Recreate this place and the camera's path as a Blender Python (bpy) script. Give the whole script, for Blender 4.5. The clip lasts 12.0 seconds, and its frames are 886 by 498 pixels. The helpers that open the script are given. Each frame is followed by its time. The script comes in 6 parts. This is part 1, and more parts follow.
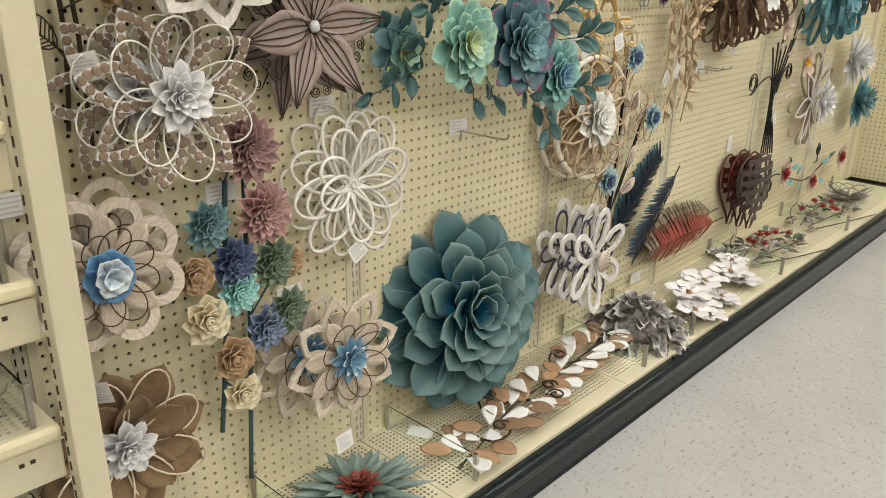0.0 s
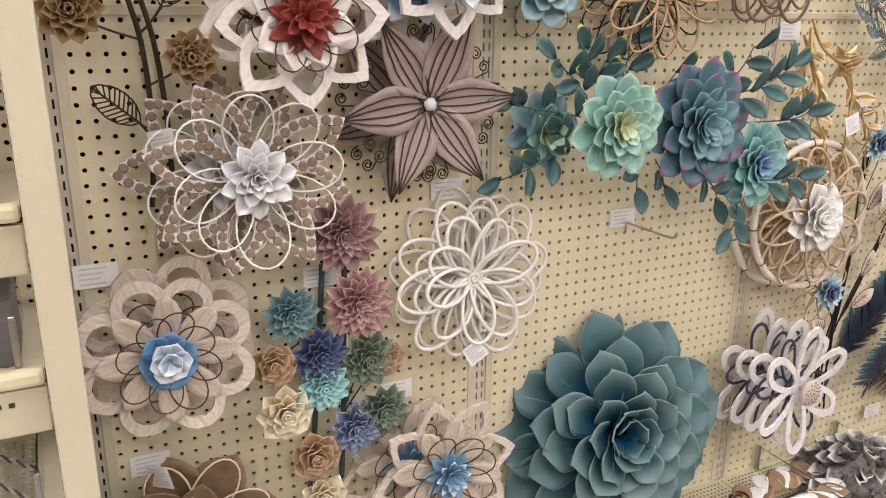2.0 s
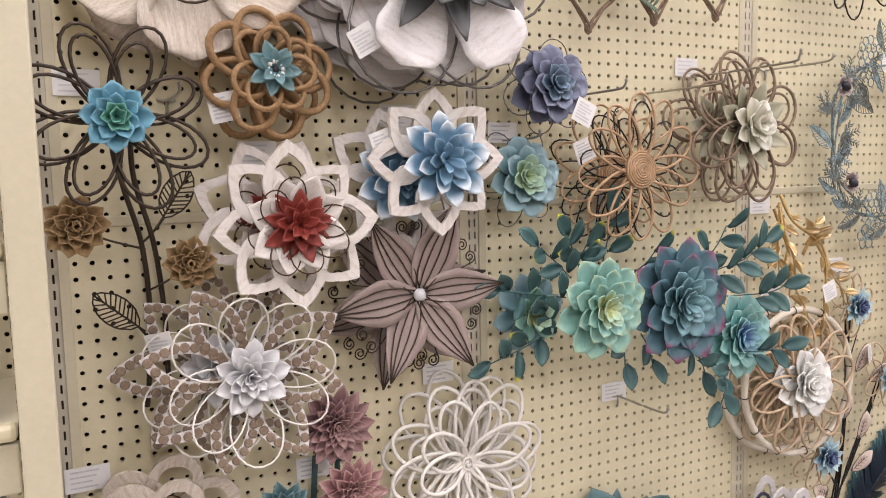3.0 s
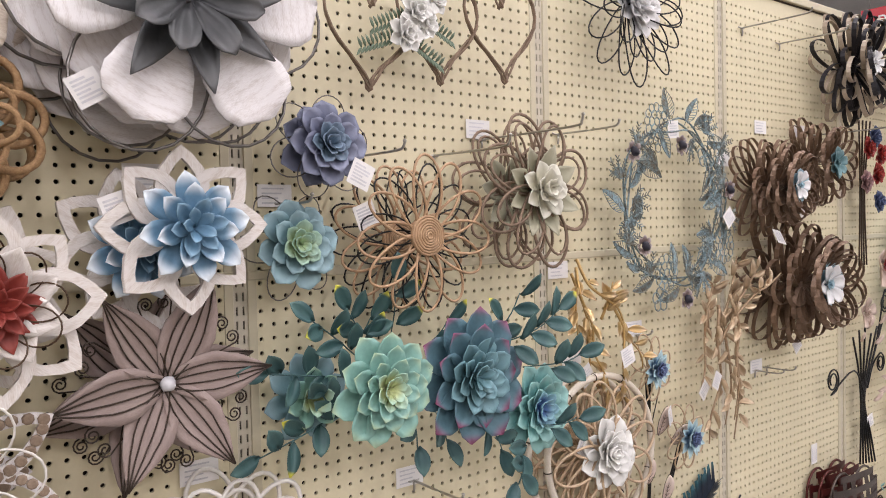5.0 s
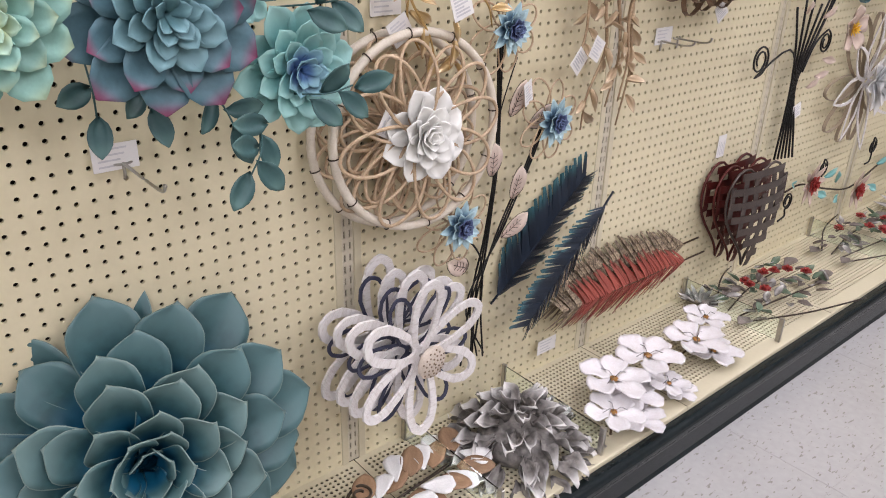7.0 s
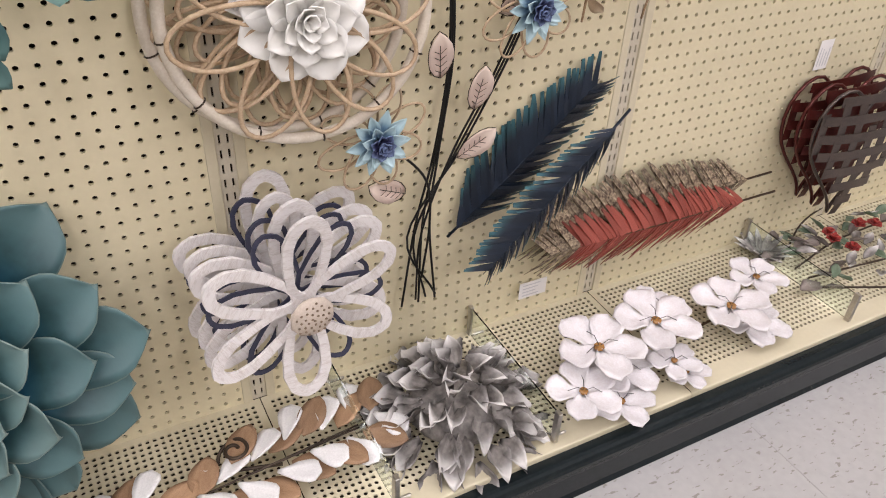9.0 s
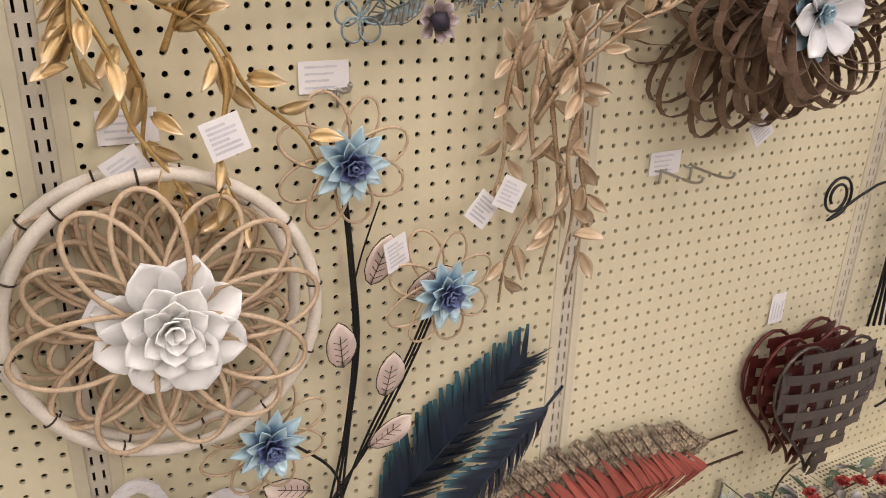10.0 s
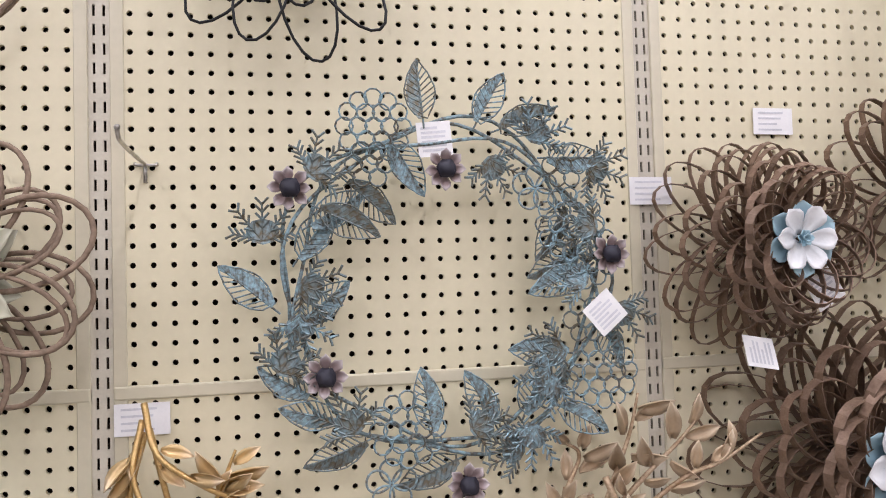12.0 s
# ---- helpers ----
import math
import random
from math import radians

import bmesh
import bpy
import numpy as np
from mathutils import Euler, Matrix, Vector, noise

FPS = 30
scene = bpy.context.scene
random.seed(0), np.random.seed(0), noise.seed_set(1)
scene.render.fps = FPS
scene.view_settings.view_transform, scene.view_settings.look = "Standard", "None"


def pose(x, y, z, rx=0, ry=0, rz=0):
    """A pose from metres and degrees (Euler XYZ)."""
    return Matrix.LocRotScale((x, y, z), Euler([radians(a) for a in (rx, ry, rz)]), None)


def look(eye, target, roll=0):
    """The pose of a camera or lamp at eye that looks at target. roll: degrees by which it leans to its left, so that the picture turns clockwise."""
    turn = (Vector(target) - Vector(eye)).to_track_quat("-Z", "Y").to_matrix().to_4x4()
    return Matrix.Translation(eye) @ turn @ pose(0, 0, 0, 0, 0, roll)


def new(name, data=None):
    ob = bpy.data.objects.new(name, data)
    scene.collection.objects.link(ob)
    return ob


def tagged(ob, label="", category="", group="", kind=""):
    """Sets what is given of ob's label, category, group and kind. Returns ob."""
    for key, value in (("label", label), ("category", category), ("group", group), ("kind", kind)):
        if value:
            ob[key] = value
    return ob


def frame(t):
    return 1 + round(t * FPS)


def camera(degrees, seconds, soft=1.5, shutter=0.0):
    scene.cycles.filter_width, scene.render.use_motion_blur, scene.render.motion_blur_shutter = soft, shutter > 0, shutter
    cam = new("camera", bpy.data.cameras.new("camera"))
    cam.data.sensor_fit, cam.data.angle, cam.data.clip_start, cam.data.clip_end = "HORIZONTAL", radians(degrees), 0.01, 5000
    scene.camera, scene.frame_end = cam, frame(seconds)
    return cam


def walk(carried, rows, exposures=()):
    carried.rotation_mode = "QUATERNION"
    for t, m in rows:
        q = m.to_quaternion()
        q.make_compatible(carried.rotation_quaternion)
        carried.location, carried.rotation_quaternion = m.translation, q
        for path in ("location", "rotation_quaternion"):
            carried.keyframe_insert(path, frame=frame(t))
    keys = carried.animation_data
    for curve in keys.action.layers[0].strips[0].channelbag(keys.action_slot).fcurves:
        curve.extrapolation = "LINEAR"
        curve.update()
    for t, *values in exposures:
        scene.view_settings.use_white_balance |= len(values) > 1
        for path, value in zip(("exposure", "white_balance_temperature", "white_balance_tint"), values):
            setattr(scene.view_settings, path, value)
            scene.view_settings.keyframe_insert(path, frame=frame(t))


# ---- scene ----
cam = camera(59.2, 12.0, soft=1.0)
EXPOSE = [(0, 0.15, 6850, 5), (0.8, 0.24, 6800, 12), (1.5, 0.32, 6700, 16), (3, 0.26, 6450, 19), (5, 0.20, 6300, 19), (7, 0.17, 6150, 19), (9, 0.14, 6450, 19), (9.6, 0.06, 6750, 19), (10.5, 0.14, 6650, 21), (12, 0.16, 5950, 20)]
PATH = [
    (0, (1.357, -0.374, 1.34), (0.073, 0.994, 0.648), 0.9),
    (0.5, (1.362, -0.158, 1.32), (-0.11, 0.9, 0.474), 2.0),
    (1, (1.378, -0.021, 1.327), (-0.192, 0.857, 0.453), 1.6),
    (1.5, (1.358, 0.003, 1.347), (-0.288, 0.85, 0.593), 0.9),
    (2, (1.338, 0.002, 1.366), (-0.376, 0.859, 0.793), 0.4),
    (2.5, (1.347, 0.001, 1.412), (-0.412, 0.875, 1.032), -0.6),
    (3, (1.362, 0.001, 1.446), (-0.411, 0.904, 1.239), -1.2),
    (3.2, (1.362, 0.002, 1.457), (-0.405, 0.927, 1.304), -1.3),
    (4.8, (1.305, 0.127, 1.462), (-0.286, 1.338, 1.432), -1.6),
    (5, (1.305, 0.188, 1.458), (-0.261, 1.43, 1.391), -1.3),
    (5.5, (1.305, 0.375, 1.455), (-0.222, 1.652, 1.255), -0.5),
    (6, (1.281, 0.494, 1.434), (-0.202, 1.779, 1.047), 0.3),
    (6.5, (1.24, 0.626, 1.367), (-0.197, 1.888, 0.78), 0.4),
    (7, (1.157, 0.774, 1.319), (-0.215, 1.952, 0.466), 1.6),
    (7.2, (1.143, 0.814, 1.295), (-0.22, 1.941, 0.361), 1.6),
    (8.8, (1.073, 1.264, 1.261), (-0.317, 2.029, 0.043), 3.0),
    (9, (1.05, 1.315, 1.26), (-0.36, 2.107, 0.084), 2.9),
    (9.5, (0.984, 1.445, 1.307), (-0.523, 2.329, 0.332), 2.1),
    (10, (0.967, 1.522, 1.344), (-0.665, 2.396, 0.588), 1.7),
    (10.5, (0.986, 1.626, 1.38), (-0.776, 2.398, 0.835), 1.2),
    (11, (1.015, 1.689, 1.433), (-0.845, 2.347, 1.108), 0.1),
    (11.5, (1.038, 1.725, 1.466), (-0.882, 2.271, 1.352), -0.9),
    (12, (1.068, 1.741, 1.503), (-0.885, 2.164, 1.585), -1.7),
]
walk(cam, [(t, look(eye, target, roll)) for t, eye, target, roll in PATH], EXPOSE)

# ---------------------------------------------------------------- light
CEIL = 4.0
world = bpy.data.worlds.new("store_air")
scene.world = world
world.use_nodes = True
world.node_tree.nodes["Background"].inputs[0].default_value = (0.95, 0.97, 1.0, 1)
world.node_tree.nodes["Background"].inputs[1].default_value = 0.10


# ---------------------------------------------------------------- materials
def mat(name, col, col2=None, rough=0.6, metal=0.0, scale=25.0, fine=300.0, bump=0.15, var=0.06, stretch=(1, 1, 1), spec=0.5, mix=0.5, coat=0.0):
    """Two-scale mottled surface: col and col2 mixed by broad and fine noise, with fine relief."""
    m = bpy.data.materials.new(name)
    m.use_nodes = True
    nt = m.node_tree
    N, L = nt.nodes, nt.links
    b = N["Principled BSDF"]
    if col2 is None:
        col2 = tuple(c * 0.82 for c in col)
    tc = N.new("ShaderNodeTexCoord")
    mp = N.new("ShaderNodeMapping")
    mp.inputs["Scale"].default_value = stretch
    L.new(tc.outputs["Object"], mp.inputs["Vector"])
    n1 = N.new("ShaderNodeTexNoise")
    n1.inputs["Scale"].default_value = scale
    n1.inputs["Detail"].default_value = 4
    n2 = N.new("ShaderNodeTexNoise")
    n2.inputs["Scale"].default_value = fine
    n2.inputs["Detail"].default_value = 2
    for n in (n1, n2):
        L.new(mp.outputs["Vector"], n.inputs["Vector"])
    add = N.new("ShaderNodeMath")
    add.operation = "MULTIPLY_ADD"
    add.inputs[1].default_value = 0.45
    L.new(n2.outputs["Fac"], add.inputs[0])
    half = N.new("ShaderNodeMath")
    half.operation = "MULTIPLY"
    half.inputs[1].default_value = 0.6
    L.new(n1.outputs["Fac"], half.inputs[0])
    L.new(half.outputs[0], add.inputs[2])
    mr = N.new("ShaderNodeMapRange")
    mr.inputs["From Min"].default_value = mix - 0.14
    mr.inputs["From Max"].default_value = mix + 0.14
    L.new(add.outputs[0], mr.inputs["Value"])
    mx = N.new("ShaderNodeMix")
    mx.data_type = "RGBA"
    mx.inputs["A"].default_value = (*col, 1)
    mx.inputs["B"].default_value = (*col2, 1)
    L.new(mr.outputs["Result"], mx.inputs["Factor"])
    oi = N.new("ShaderNodeObjectInfo")
    vr = N.new("ShaderNodeMapRange")
    vr.inputs["To Min"].default_value = 1 - var
    vr.inputs["To Max"].default_value = 1 + var
    L.new(oi.outputs["Random"], vr.inputs["Value"])
    hs = N.new("ShaderNodeHueSaturation")
    L.new(vr.outputs["Result"], hs.inputs["Value"])
    L.new(mx.outputs["Result"], hs.inputs["Color"])
    L.new(hs.outputs["Color"], b.inputs["Base Color"])
    b.inputs["Roughness"].default_value = rough
    b.inputs["Metallic"].default_value = metal
    b.inputs["Specular IOR Level"].default_value = spec
    b.inputs["Coat Weight"].default_value = coat
    if bump > 0:
        bp = N.new("ShaderNodeBump")
        bp.inputs["Strength"].default_value = bump
        bp.inputs["Distance"].default_value = 0.002
        L.new(n2.outputs["Fac"], bp.inputs["Height"])
        L.new(bp.outputs["Normal"], b.inputs["Normal"])
    return m


def tip_mat(name, base, tip, edge=0.62, soft=0.3, rough=0.6, tint=None, tint_at=0.12, rim=None, dark=0.86, var=0.07, bump=0.2, fine=160.0, spec=0.4, metal=0.0):
    """Petal paint: base towards the root, tip colour towards the end (the petal's own length runs 0..1 in its UV), tint at the heart."""
    m = mat(name, base, tuple(c * dark for c in base), rough=rough, bump=bump, fine=fine, var=var, spec=spec, metal=metal)
    nt = m.node_tree
    N, L = nt.nodes, nt.links
    hs = [n for n in N if n.bl_idname == "ShaderNodeHueSaturation"][0]
    src = hs.inputs["Color"].links[0].from_socket
    uv = N.new("ShaderNodeUVMap")
    sp = N.new("ShaderNodeSeparateXYZ")
    L.new(uv.outputs["UV"], sp.inputs[0])
    r = N.new("ShaderNodeMapRange")
    r.interpolation_type = "SMOOTHSTEP"
    r.inputs["From Min"].default_value = edge
    r.inputs["From Max"].default_value = edge + soft
    L.new(sp.outputs["Y"], r.inputs["Value"])
    mx = N.new("ShaderNodeMix")
    mx.data_type = "RGBA"
    mx.inputs["B"].default_value = (*tip, 1)
    L.new(r.outputs["Result"], mx.inputs["Factor"])
    L.new(src, mx.inputs["A"])
    out = mx.outputs["Result"]
    if tint:
        r2 = N.new("ShaderNodeMapRange")
        r2.inputs["From Min"].default_value = tint_at + 0.25
        r2.inputs["From Max"].default_value = tint_at
        L.new(sp.outputs["Y"], r2.inputs["Value"])
        m2 = N.new("ShaderNodeMix")
        m2.data_type = "RGBA"
        m2.inputs["B"].default_value = (*tint, 1)
        L.new(r2.outputs["Result"], m2.inputs["Factor"])
        L.new(out, m2.inputs["A"])
        out = m2.outputs["Result"]
    if rim:
        ab = N.new("ShaderNodeMath")
        ab.operation = "COMPARE"
        ab.inputs[1].default_value = 0.5
        ab.inputs[2].default_value = 0.484
        L.new(sp.outputs["X"], ab.inputs[0])
        tp = N.new("ShaderNodeMath")
        tp.operation = "LESS_THAN"
        tp.inputs[1].default_value = 0.985
        L.new(sp.outputs["Y"], tp.inputs[0])
        both = N.new("ShaderNodeMath")
        both.operation = "MINIMUM"
        L.new(ab.outputs[0], both.inputs[0])
        L.new(tp.outputs[0], both.inputs[1])
        m3 = N.new("ShaderNodeMix")
        m3.data_type = "RGBA"
        m3.inputs["A"].default_value = (*rim, 1)
        L.new(both.outputs[0], m3.inputs["Factor"])
        L.new(out, m3.inputs["B"])
        out = m3.outputs["Result"]
    L.new(out, hs.inputs["Color"])
    return m


def floor_mat():
    m = mat("speckled_vinyl", (0.42, 0.41, 0.40), (0.375, 0.365, 0.355), rough=0.25, scale=3, fine=60, bump=0.03, spec=0.5)
    nt = m.node_tree
    N, L = nt.nodes, nt.links
    hs = [n for n in N if n.bl_idname == "ShaderNodeHueSaturation"][0]
    src = hs.inputs["Color"].links[0].from_socket
    tc = [n for n in N if n.bl_idname == "ShaderNodeTexCoord"][0]
    mp = N.new("ShaderNodeMapping")
    mp.inputs["Scale"].default_value = (70, 24, 1)
    mp.inputs["Rotation"].default_value = (0, 0, 0.5)
    L.new(tc.outputs["Object"], mp.inputs["Vector"])
    vo = N.new("ShaderNodeTexNoise")
    vo.inputs["Scale"].default_value = 1.6
    vo.inputs["Detail"].default_value = 3
    L.new(mp.outputs["Vector"], vo.inputs["Vector"])
    r = N.new("ShaderNodeMapRange")
    r.inputs["From Min"].default_value = 0.62
    r.inputs["From Max"].default_value = 0.66
    L.new(vo.outputs["Fac"], r.inputs["Value"])
    mx = N.new("ShaderNodeMix")
    mx.data_type = "RGBA"
    mx.inputs["B"].default_value = (0.27, 0.255, 0.23, 1)
    L.new(r.outputs["Result"], mx.inputs["Factor"])
    L.new(src, mx.inputs["A"])
    L.new(mx.outputs["Result"], hs.inputs["Color"])
    return m


CREAM = mat("cream_enamel", (0.70, 0.63, 0.432), (0.665, 0.597, 0.405), rough=0.42, scale=4, fine=90, bump=0.05, var=0.015)
LIP = mat("cream_enamel_trim", (0.62, 0.56, 0.405), (0.58, 0.525, 0.375), rough=0.35, scale=6, fine=90, bump=0.03, var=0.02)
PRIMER = mat("pale_grey_steel", (0.58, 0.53, 0.42), (0.52, 0.47, 0.37), rough=0.45, metal=0.0, scale=8, bump=0.05)
# near-black: the shade inside holes, slots and gaps is put into this colour
HOLE_DARK = mat("hole_shade_dark", (0.05, 0.035, 0.02), rough=0.9)
BLACK = mat("black_rubber_vinyl", (0.008, 0.012, 0.014), (0.012, 0.017, 0.019), rough=0.2, scale=5, fine=120, bump=0.03, spec=0.22)
VINYL = floor_mat()
WHITEP = mat("white_ceiling_tile", (0.76, 0.76, 0.75), (0.70, 0.70, 0.69), rough=0.9, scale=30, fine=200, bump=0.3)
STEEL = mat("zinc_steel", (0.55, 0.53, 0.49), (0.42, 0.40, 0.37), rough=0.28, metal=1.0, scale=30, bump=0.05)
PAPER = mat("white_paper_label", (0.82, 0.80, 0.78), (0.78, 0.76, 0.74), rough=0.7, bump=0.02)
INK = mat("grey_print", (0.66, 0.65, 0.67), rough=0.8, bump=0)
# mottled tone for the outer walls, kept dark to cut sideways fill light
WALL_TONE = mat("fill_cutting_wall", (0.42, 0.38, 0.33), (0.24, 0.21, 0.18), rough=0.8, scale=2.5, fine=14)
JOINT = mat("floor_joint_dirt", (0.40, 0.385, 0.37), rough=0.6)


def glow(name, col, power):
    m = bpy.data.materials.new(name)
    m.use_nodes = True
    b = m.node_tree.nodes["Principled BSDF"]
    b.inputs["Base Color"].default_value = (0.9, 0.9, 0.9, 1)
    b.inputs["Emission Color"].default_value = (*col, 1)
    b.inputs["Emission Strength"].default_value = power
    return m


def glass_mat():
    m = bpy.data.materials.new("clear_greenish_glass")
    m.use_nodes = True
    b = m.node_tree.nodes["Principled BSDF"]
    b.inputs["Base Color"].default_value = (0.90, 0.97, 0.93, 1)
    b.inputs["Transmission Weight"].default_value = 1.0
    b.inputs["Roughness"].default_value = 0.03
    b.inputs["IOR"].default_value = 1.45
    return m


GLASS = glass_mat()
TUBE = glow("fluorescent_diffuser", (1.0, 0.98, 0.95), 6.0)


# ---------------------------------------------------------------- mesh helpers
def obj(name, verts, faces, material, parent=None, label="", smooth=False, uvs=None):
    me = bpy.data.meshes.new(name)
    me.from_pydata([tuple(v) for v in verts], [], [tuple(f) for f in faces])
    me.materials.append(material)
    if uvs is not None:
        lay = me.uv_layers.new(name="UVMap")
        for lp in me.loops:
            lay.data[lp.index].uv = uvs[lp.vertex_index]
    if smooth:
        me.shade_smooth()
    ob = new(name, me)
    if parent:
        ob.parent = parent
    if label:
        ob["label"] = label
    return ob


def part(name, bm, material, parent=None, label="", smooth=False):
    me = bpy.data.meshes.new(name)
    bm.to_mesh(me)
    bm.free()
    me.materials.append(material)
    if smooth:
        me.shade_smooth()
    ob = new(name, me)
    if parent:
        ob.parent = parent
    if label:
        ob["label"] = label
    return ob


def box_bm(x0, x1, y0, y1, z0, z1, bevel=0.0, seg=2):
    bm = bmesh.new()
    bmesh.ops.create_cube(bm, size=1, matrix=Matrix.Translation(((x0 + x1) / 2, (y0 + y1) / 2, (z0 + z1) / 2)) @ Matrix.Diagonal((x1 - x0, y1 - y0, z1 - z0, 1)))
    if bevel > 0:
        bmesh.ops.bevel(bm, geom=bm.edges[:], offset=bevel, segments=seg, affect="EDGES", profile=0.5)
    return bm


def profile_bm(pts, y0, y1):
    """A closed profile of (x, z) drawn out along y."""
    bm = bmesh.new()
    a = [bm.verts.new((x, y0, z)) for x, z in pts]
    b = [bm.verts.new((x, y1, z)) for x, z in pts]
    n = len(pts)
    for i in range(n):
        bm.faces.new((a[i], a[(i + 1) % n], b[(i + 1) % n], b[i]))
    bm.faces.new(a[::-1])
    bm.faces.new(b)
    bmesh.ops.recalc_face_normals(bm, faces=bm.faces[:])
    return bm


def pierced(nu, nv, pu, pv, inner, u0, u1, v0, v1, su, sv, depth):
    """A plate u0..u1 by v0..v1 with nu x nv holes at pitch pu, pv from the first hole centre su, sv.
    inner: eight points of one hole. Returns verts and faces; the plate faces +w, holes go depth deep."""
    hu, hv = pu / 2, pv / 2
    outer = [(hu, 0), (hu, hv), (0, hv), (-hu, hv), (-hu, 0), (-hu, -hv), (0, -hv), (hu, -hv)]
    V, F = [], []
    for i in range(nu):
        for j in range(nv):
            cu, cv = su + i * pu, sv + j * pv
            k = len(V)
            V += [(cu + a, cv + b, 0) for a, b in outer]
            V += [(cu + a, cv + b, 0) for a, b in inner]
            V += [(cu + a, cv + b, -depth) for a, b in inner]
            for q in range(8):
                r = (q + 1) % 8
                F.append((k + q, k + r, k + 8 + r, k + 8 + q))
                F.append((k + 8 + q, k + 8 + r, k + 16 + r, k + 16 + q))
    a0, a1 = su - hu, su + (nu - 0.5) * pu
    b0, b1 = sv - hv, sv + (nv - 0.5) * pv
    for x0, x1, y0, y1 in ((u0, a0, v0, v1), (a1, u1, v0, v1), (a0, a1, v0, b0), (a0, a1, b1, v1)):
        if x1 - x0 > 1e-5 and y1 - y0 > 1e-5:
            k = len(V)
            V += [(x0, y0, 0), (x1, y0, 0), (x1, y1, 0), (x0, y1, 0)]
            F.append((k, k + 1, k + 2, k + 3))
    seen, W = {}, []
    for v in V:
        q = (round(v[0], 5), round(v[1], 5), round(v[2], 5))
        if q not in seen:
            seen[q] = len(W)
            W.append(v)
    idx = [seen[(round(v[0], 5), round(v[1], 5), round(v[2], 5))] for v in V]
    return W, [tuple(idx[a] for a in f) for f in F]


def to_wall(V):
    return [(w, u, v) for u, v, w in V]


def octagon(r):
    return [(r * math.cos(q * math.pi / 4), r * math.sin(q * math.pi / 4)) for q in range(8)]


# ---------------------------------------------------------------- the store shell
IN = 0.0254
BAY = 30 * IN
TOP = 2.15
DECK = 0.15
FRONT = 0.35
Y0, Y1 = -2 * BAY, 4.68

FLOOR = 0.03
bm = box_bm(-4.5, 7.0, -7, 11, FLOOR - 0.1, FLOOR)
floor = tagged(part("floor", bm, VINYL), "pale speckled vinyl tile shop floor, scuffed and shiny", "floor", kind="structure")
for k in range(-6, 16):
    part("tile_joint", box_bm(0.39, 3.2, k * 0.61 - 0.0012, k * 0.61 + 0.0012, FLOOR - 0.002, FLOOR + 0.0006), JOINT, floor)
for k in range(1, 6):
    part("tile_joint", box_bm(0.06 + k * 0.61, 0.0624 + k * 0.61, -3.0, 8.0, FLOOR - 0.002, FLOOR + 0.0006), JOINT, floor)
tagged(part("ceiling", box_bm(-4.5, 7.0, -7, 11, CEIL, CEIL + 0.1), WHITEP), "white tiled shop ceiling", "ceiling", kind="structure")
# walls added to enclose the store; their dark tone limits bounced light
for nm, b in (("wall_east", (7.0, 7.1, -7, 11)), ("wall_west", (-4.6, -4.5, -7, 11)), ("wall_south", (-4.5, 7.0, -7.1, -7)), ("wall_north", (-4.5, 7.0, 11, 11.1))):
    tagged(part(nm, box_bm(*b, 0, CEIL), WALL_TONE), "far shop wall added to close the room, darkened to cut fill light", "wall", kind="structure")

# strip lights under the ceiling, running across the aisle
for j, y in enumerate((-4.4, -2.2, 0.0, 2.2, 4.4, 6.6)):
    # the strong x=5.1 row is unseen, added to light the board more frontally
    for x, power in ((-2.6, 28), (1.25, 32), (5.1, 66)):
        lamp = tagged(new("strip_light"), "long white fluorescent strip light on the ceiling", "ceiling light", "strip lights")
        lamp.location = (x, y, CEIL)
        part("housing", box_bm(-1.22, 1.22, -0.09, 0.09, -0.06, 0.0, 0.008), WHITEP, lamp)
        part("diffuser", box_bm(-1.2, 1.2, -0.07, 0.07, -0.075, -0.062, 0.004), TUBE, lamp)
        la = bpy.data.lights.new("strip_lamp", "AREA")
        la.shape, la.size, la.size_y, la.energy, la.color = "RECTANGLE", 2.4, 0.14, power, (1.0, 0.985, 0.975)
        lo = new("strip_lamp", la)
        lo.location = (0, 0, -0.08)
        lo.parent = lamp

# ---------------------------------------------------------------- gondola wall
gondola = tagged(new("gondola_wall"), "cream pegboard gondola wall in bays between slotted steel uprights", "wall", kind="structure")
RAIL = 1.3715
V, F = pierced(28, 48, IN, IN, octagon(0.0041), 0.0135, BAY - 0.0135, DECK, RAIL - 0.009, 0.0381, 0.163, 0.006)
low_panel = None
for k in range(-2, 7):
    if k * BAY > Y1 - 0.1:
        break
    if low_panel is None:
        low_panel = obj("pegboard_panel", to_wall(V), F, CREAM, gondola)
        V2, F2 = pierced(28, 29, IN, IN, octagon(0.0041), 0.0135, BAY - 0.0135, RAIL + 0.009, TOP, 0.0381, 1.3822, 0.006)
        up_panel = obj("pegboard_panel", to_wall(V2), F2, CREAM, gondola)
        a, b = low_panel, up_panel
    else:
        a, b = new("pegboard_panel", low_panel.data), new("pegboard_panel", up_panel.data)
        a.parent = b.parent = gondola
    a.location = b.location = (0, k * BAY, 0)
    part("joint_rail", box_bm(-0.006, 0.0035, 0.0135 + k * BAY, BAY - 0.0135 + k * BAY, RAIL - 0.009, RAIL + 0.009, 0.0025), LIP, gondola)
    for s in (0.0135, BAY - 0.0305):
        part("panel_edge", box_bm(-0.006, 0.0022, k * BAY + s, k * BAY + s + 0.017, DECK, TOP, 0.001, 1), LIP, gondola)
slot = [(0.0017, 0), (0.0017, 0.0075), (0, 0.0075), (-0.0017, 0.0075), (-0.0017, 0), (-0.0017, -0.0075), (0, -0.0075), (0.0017, -0.0075)]
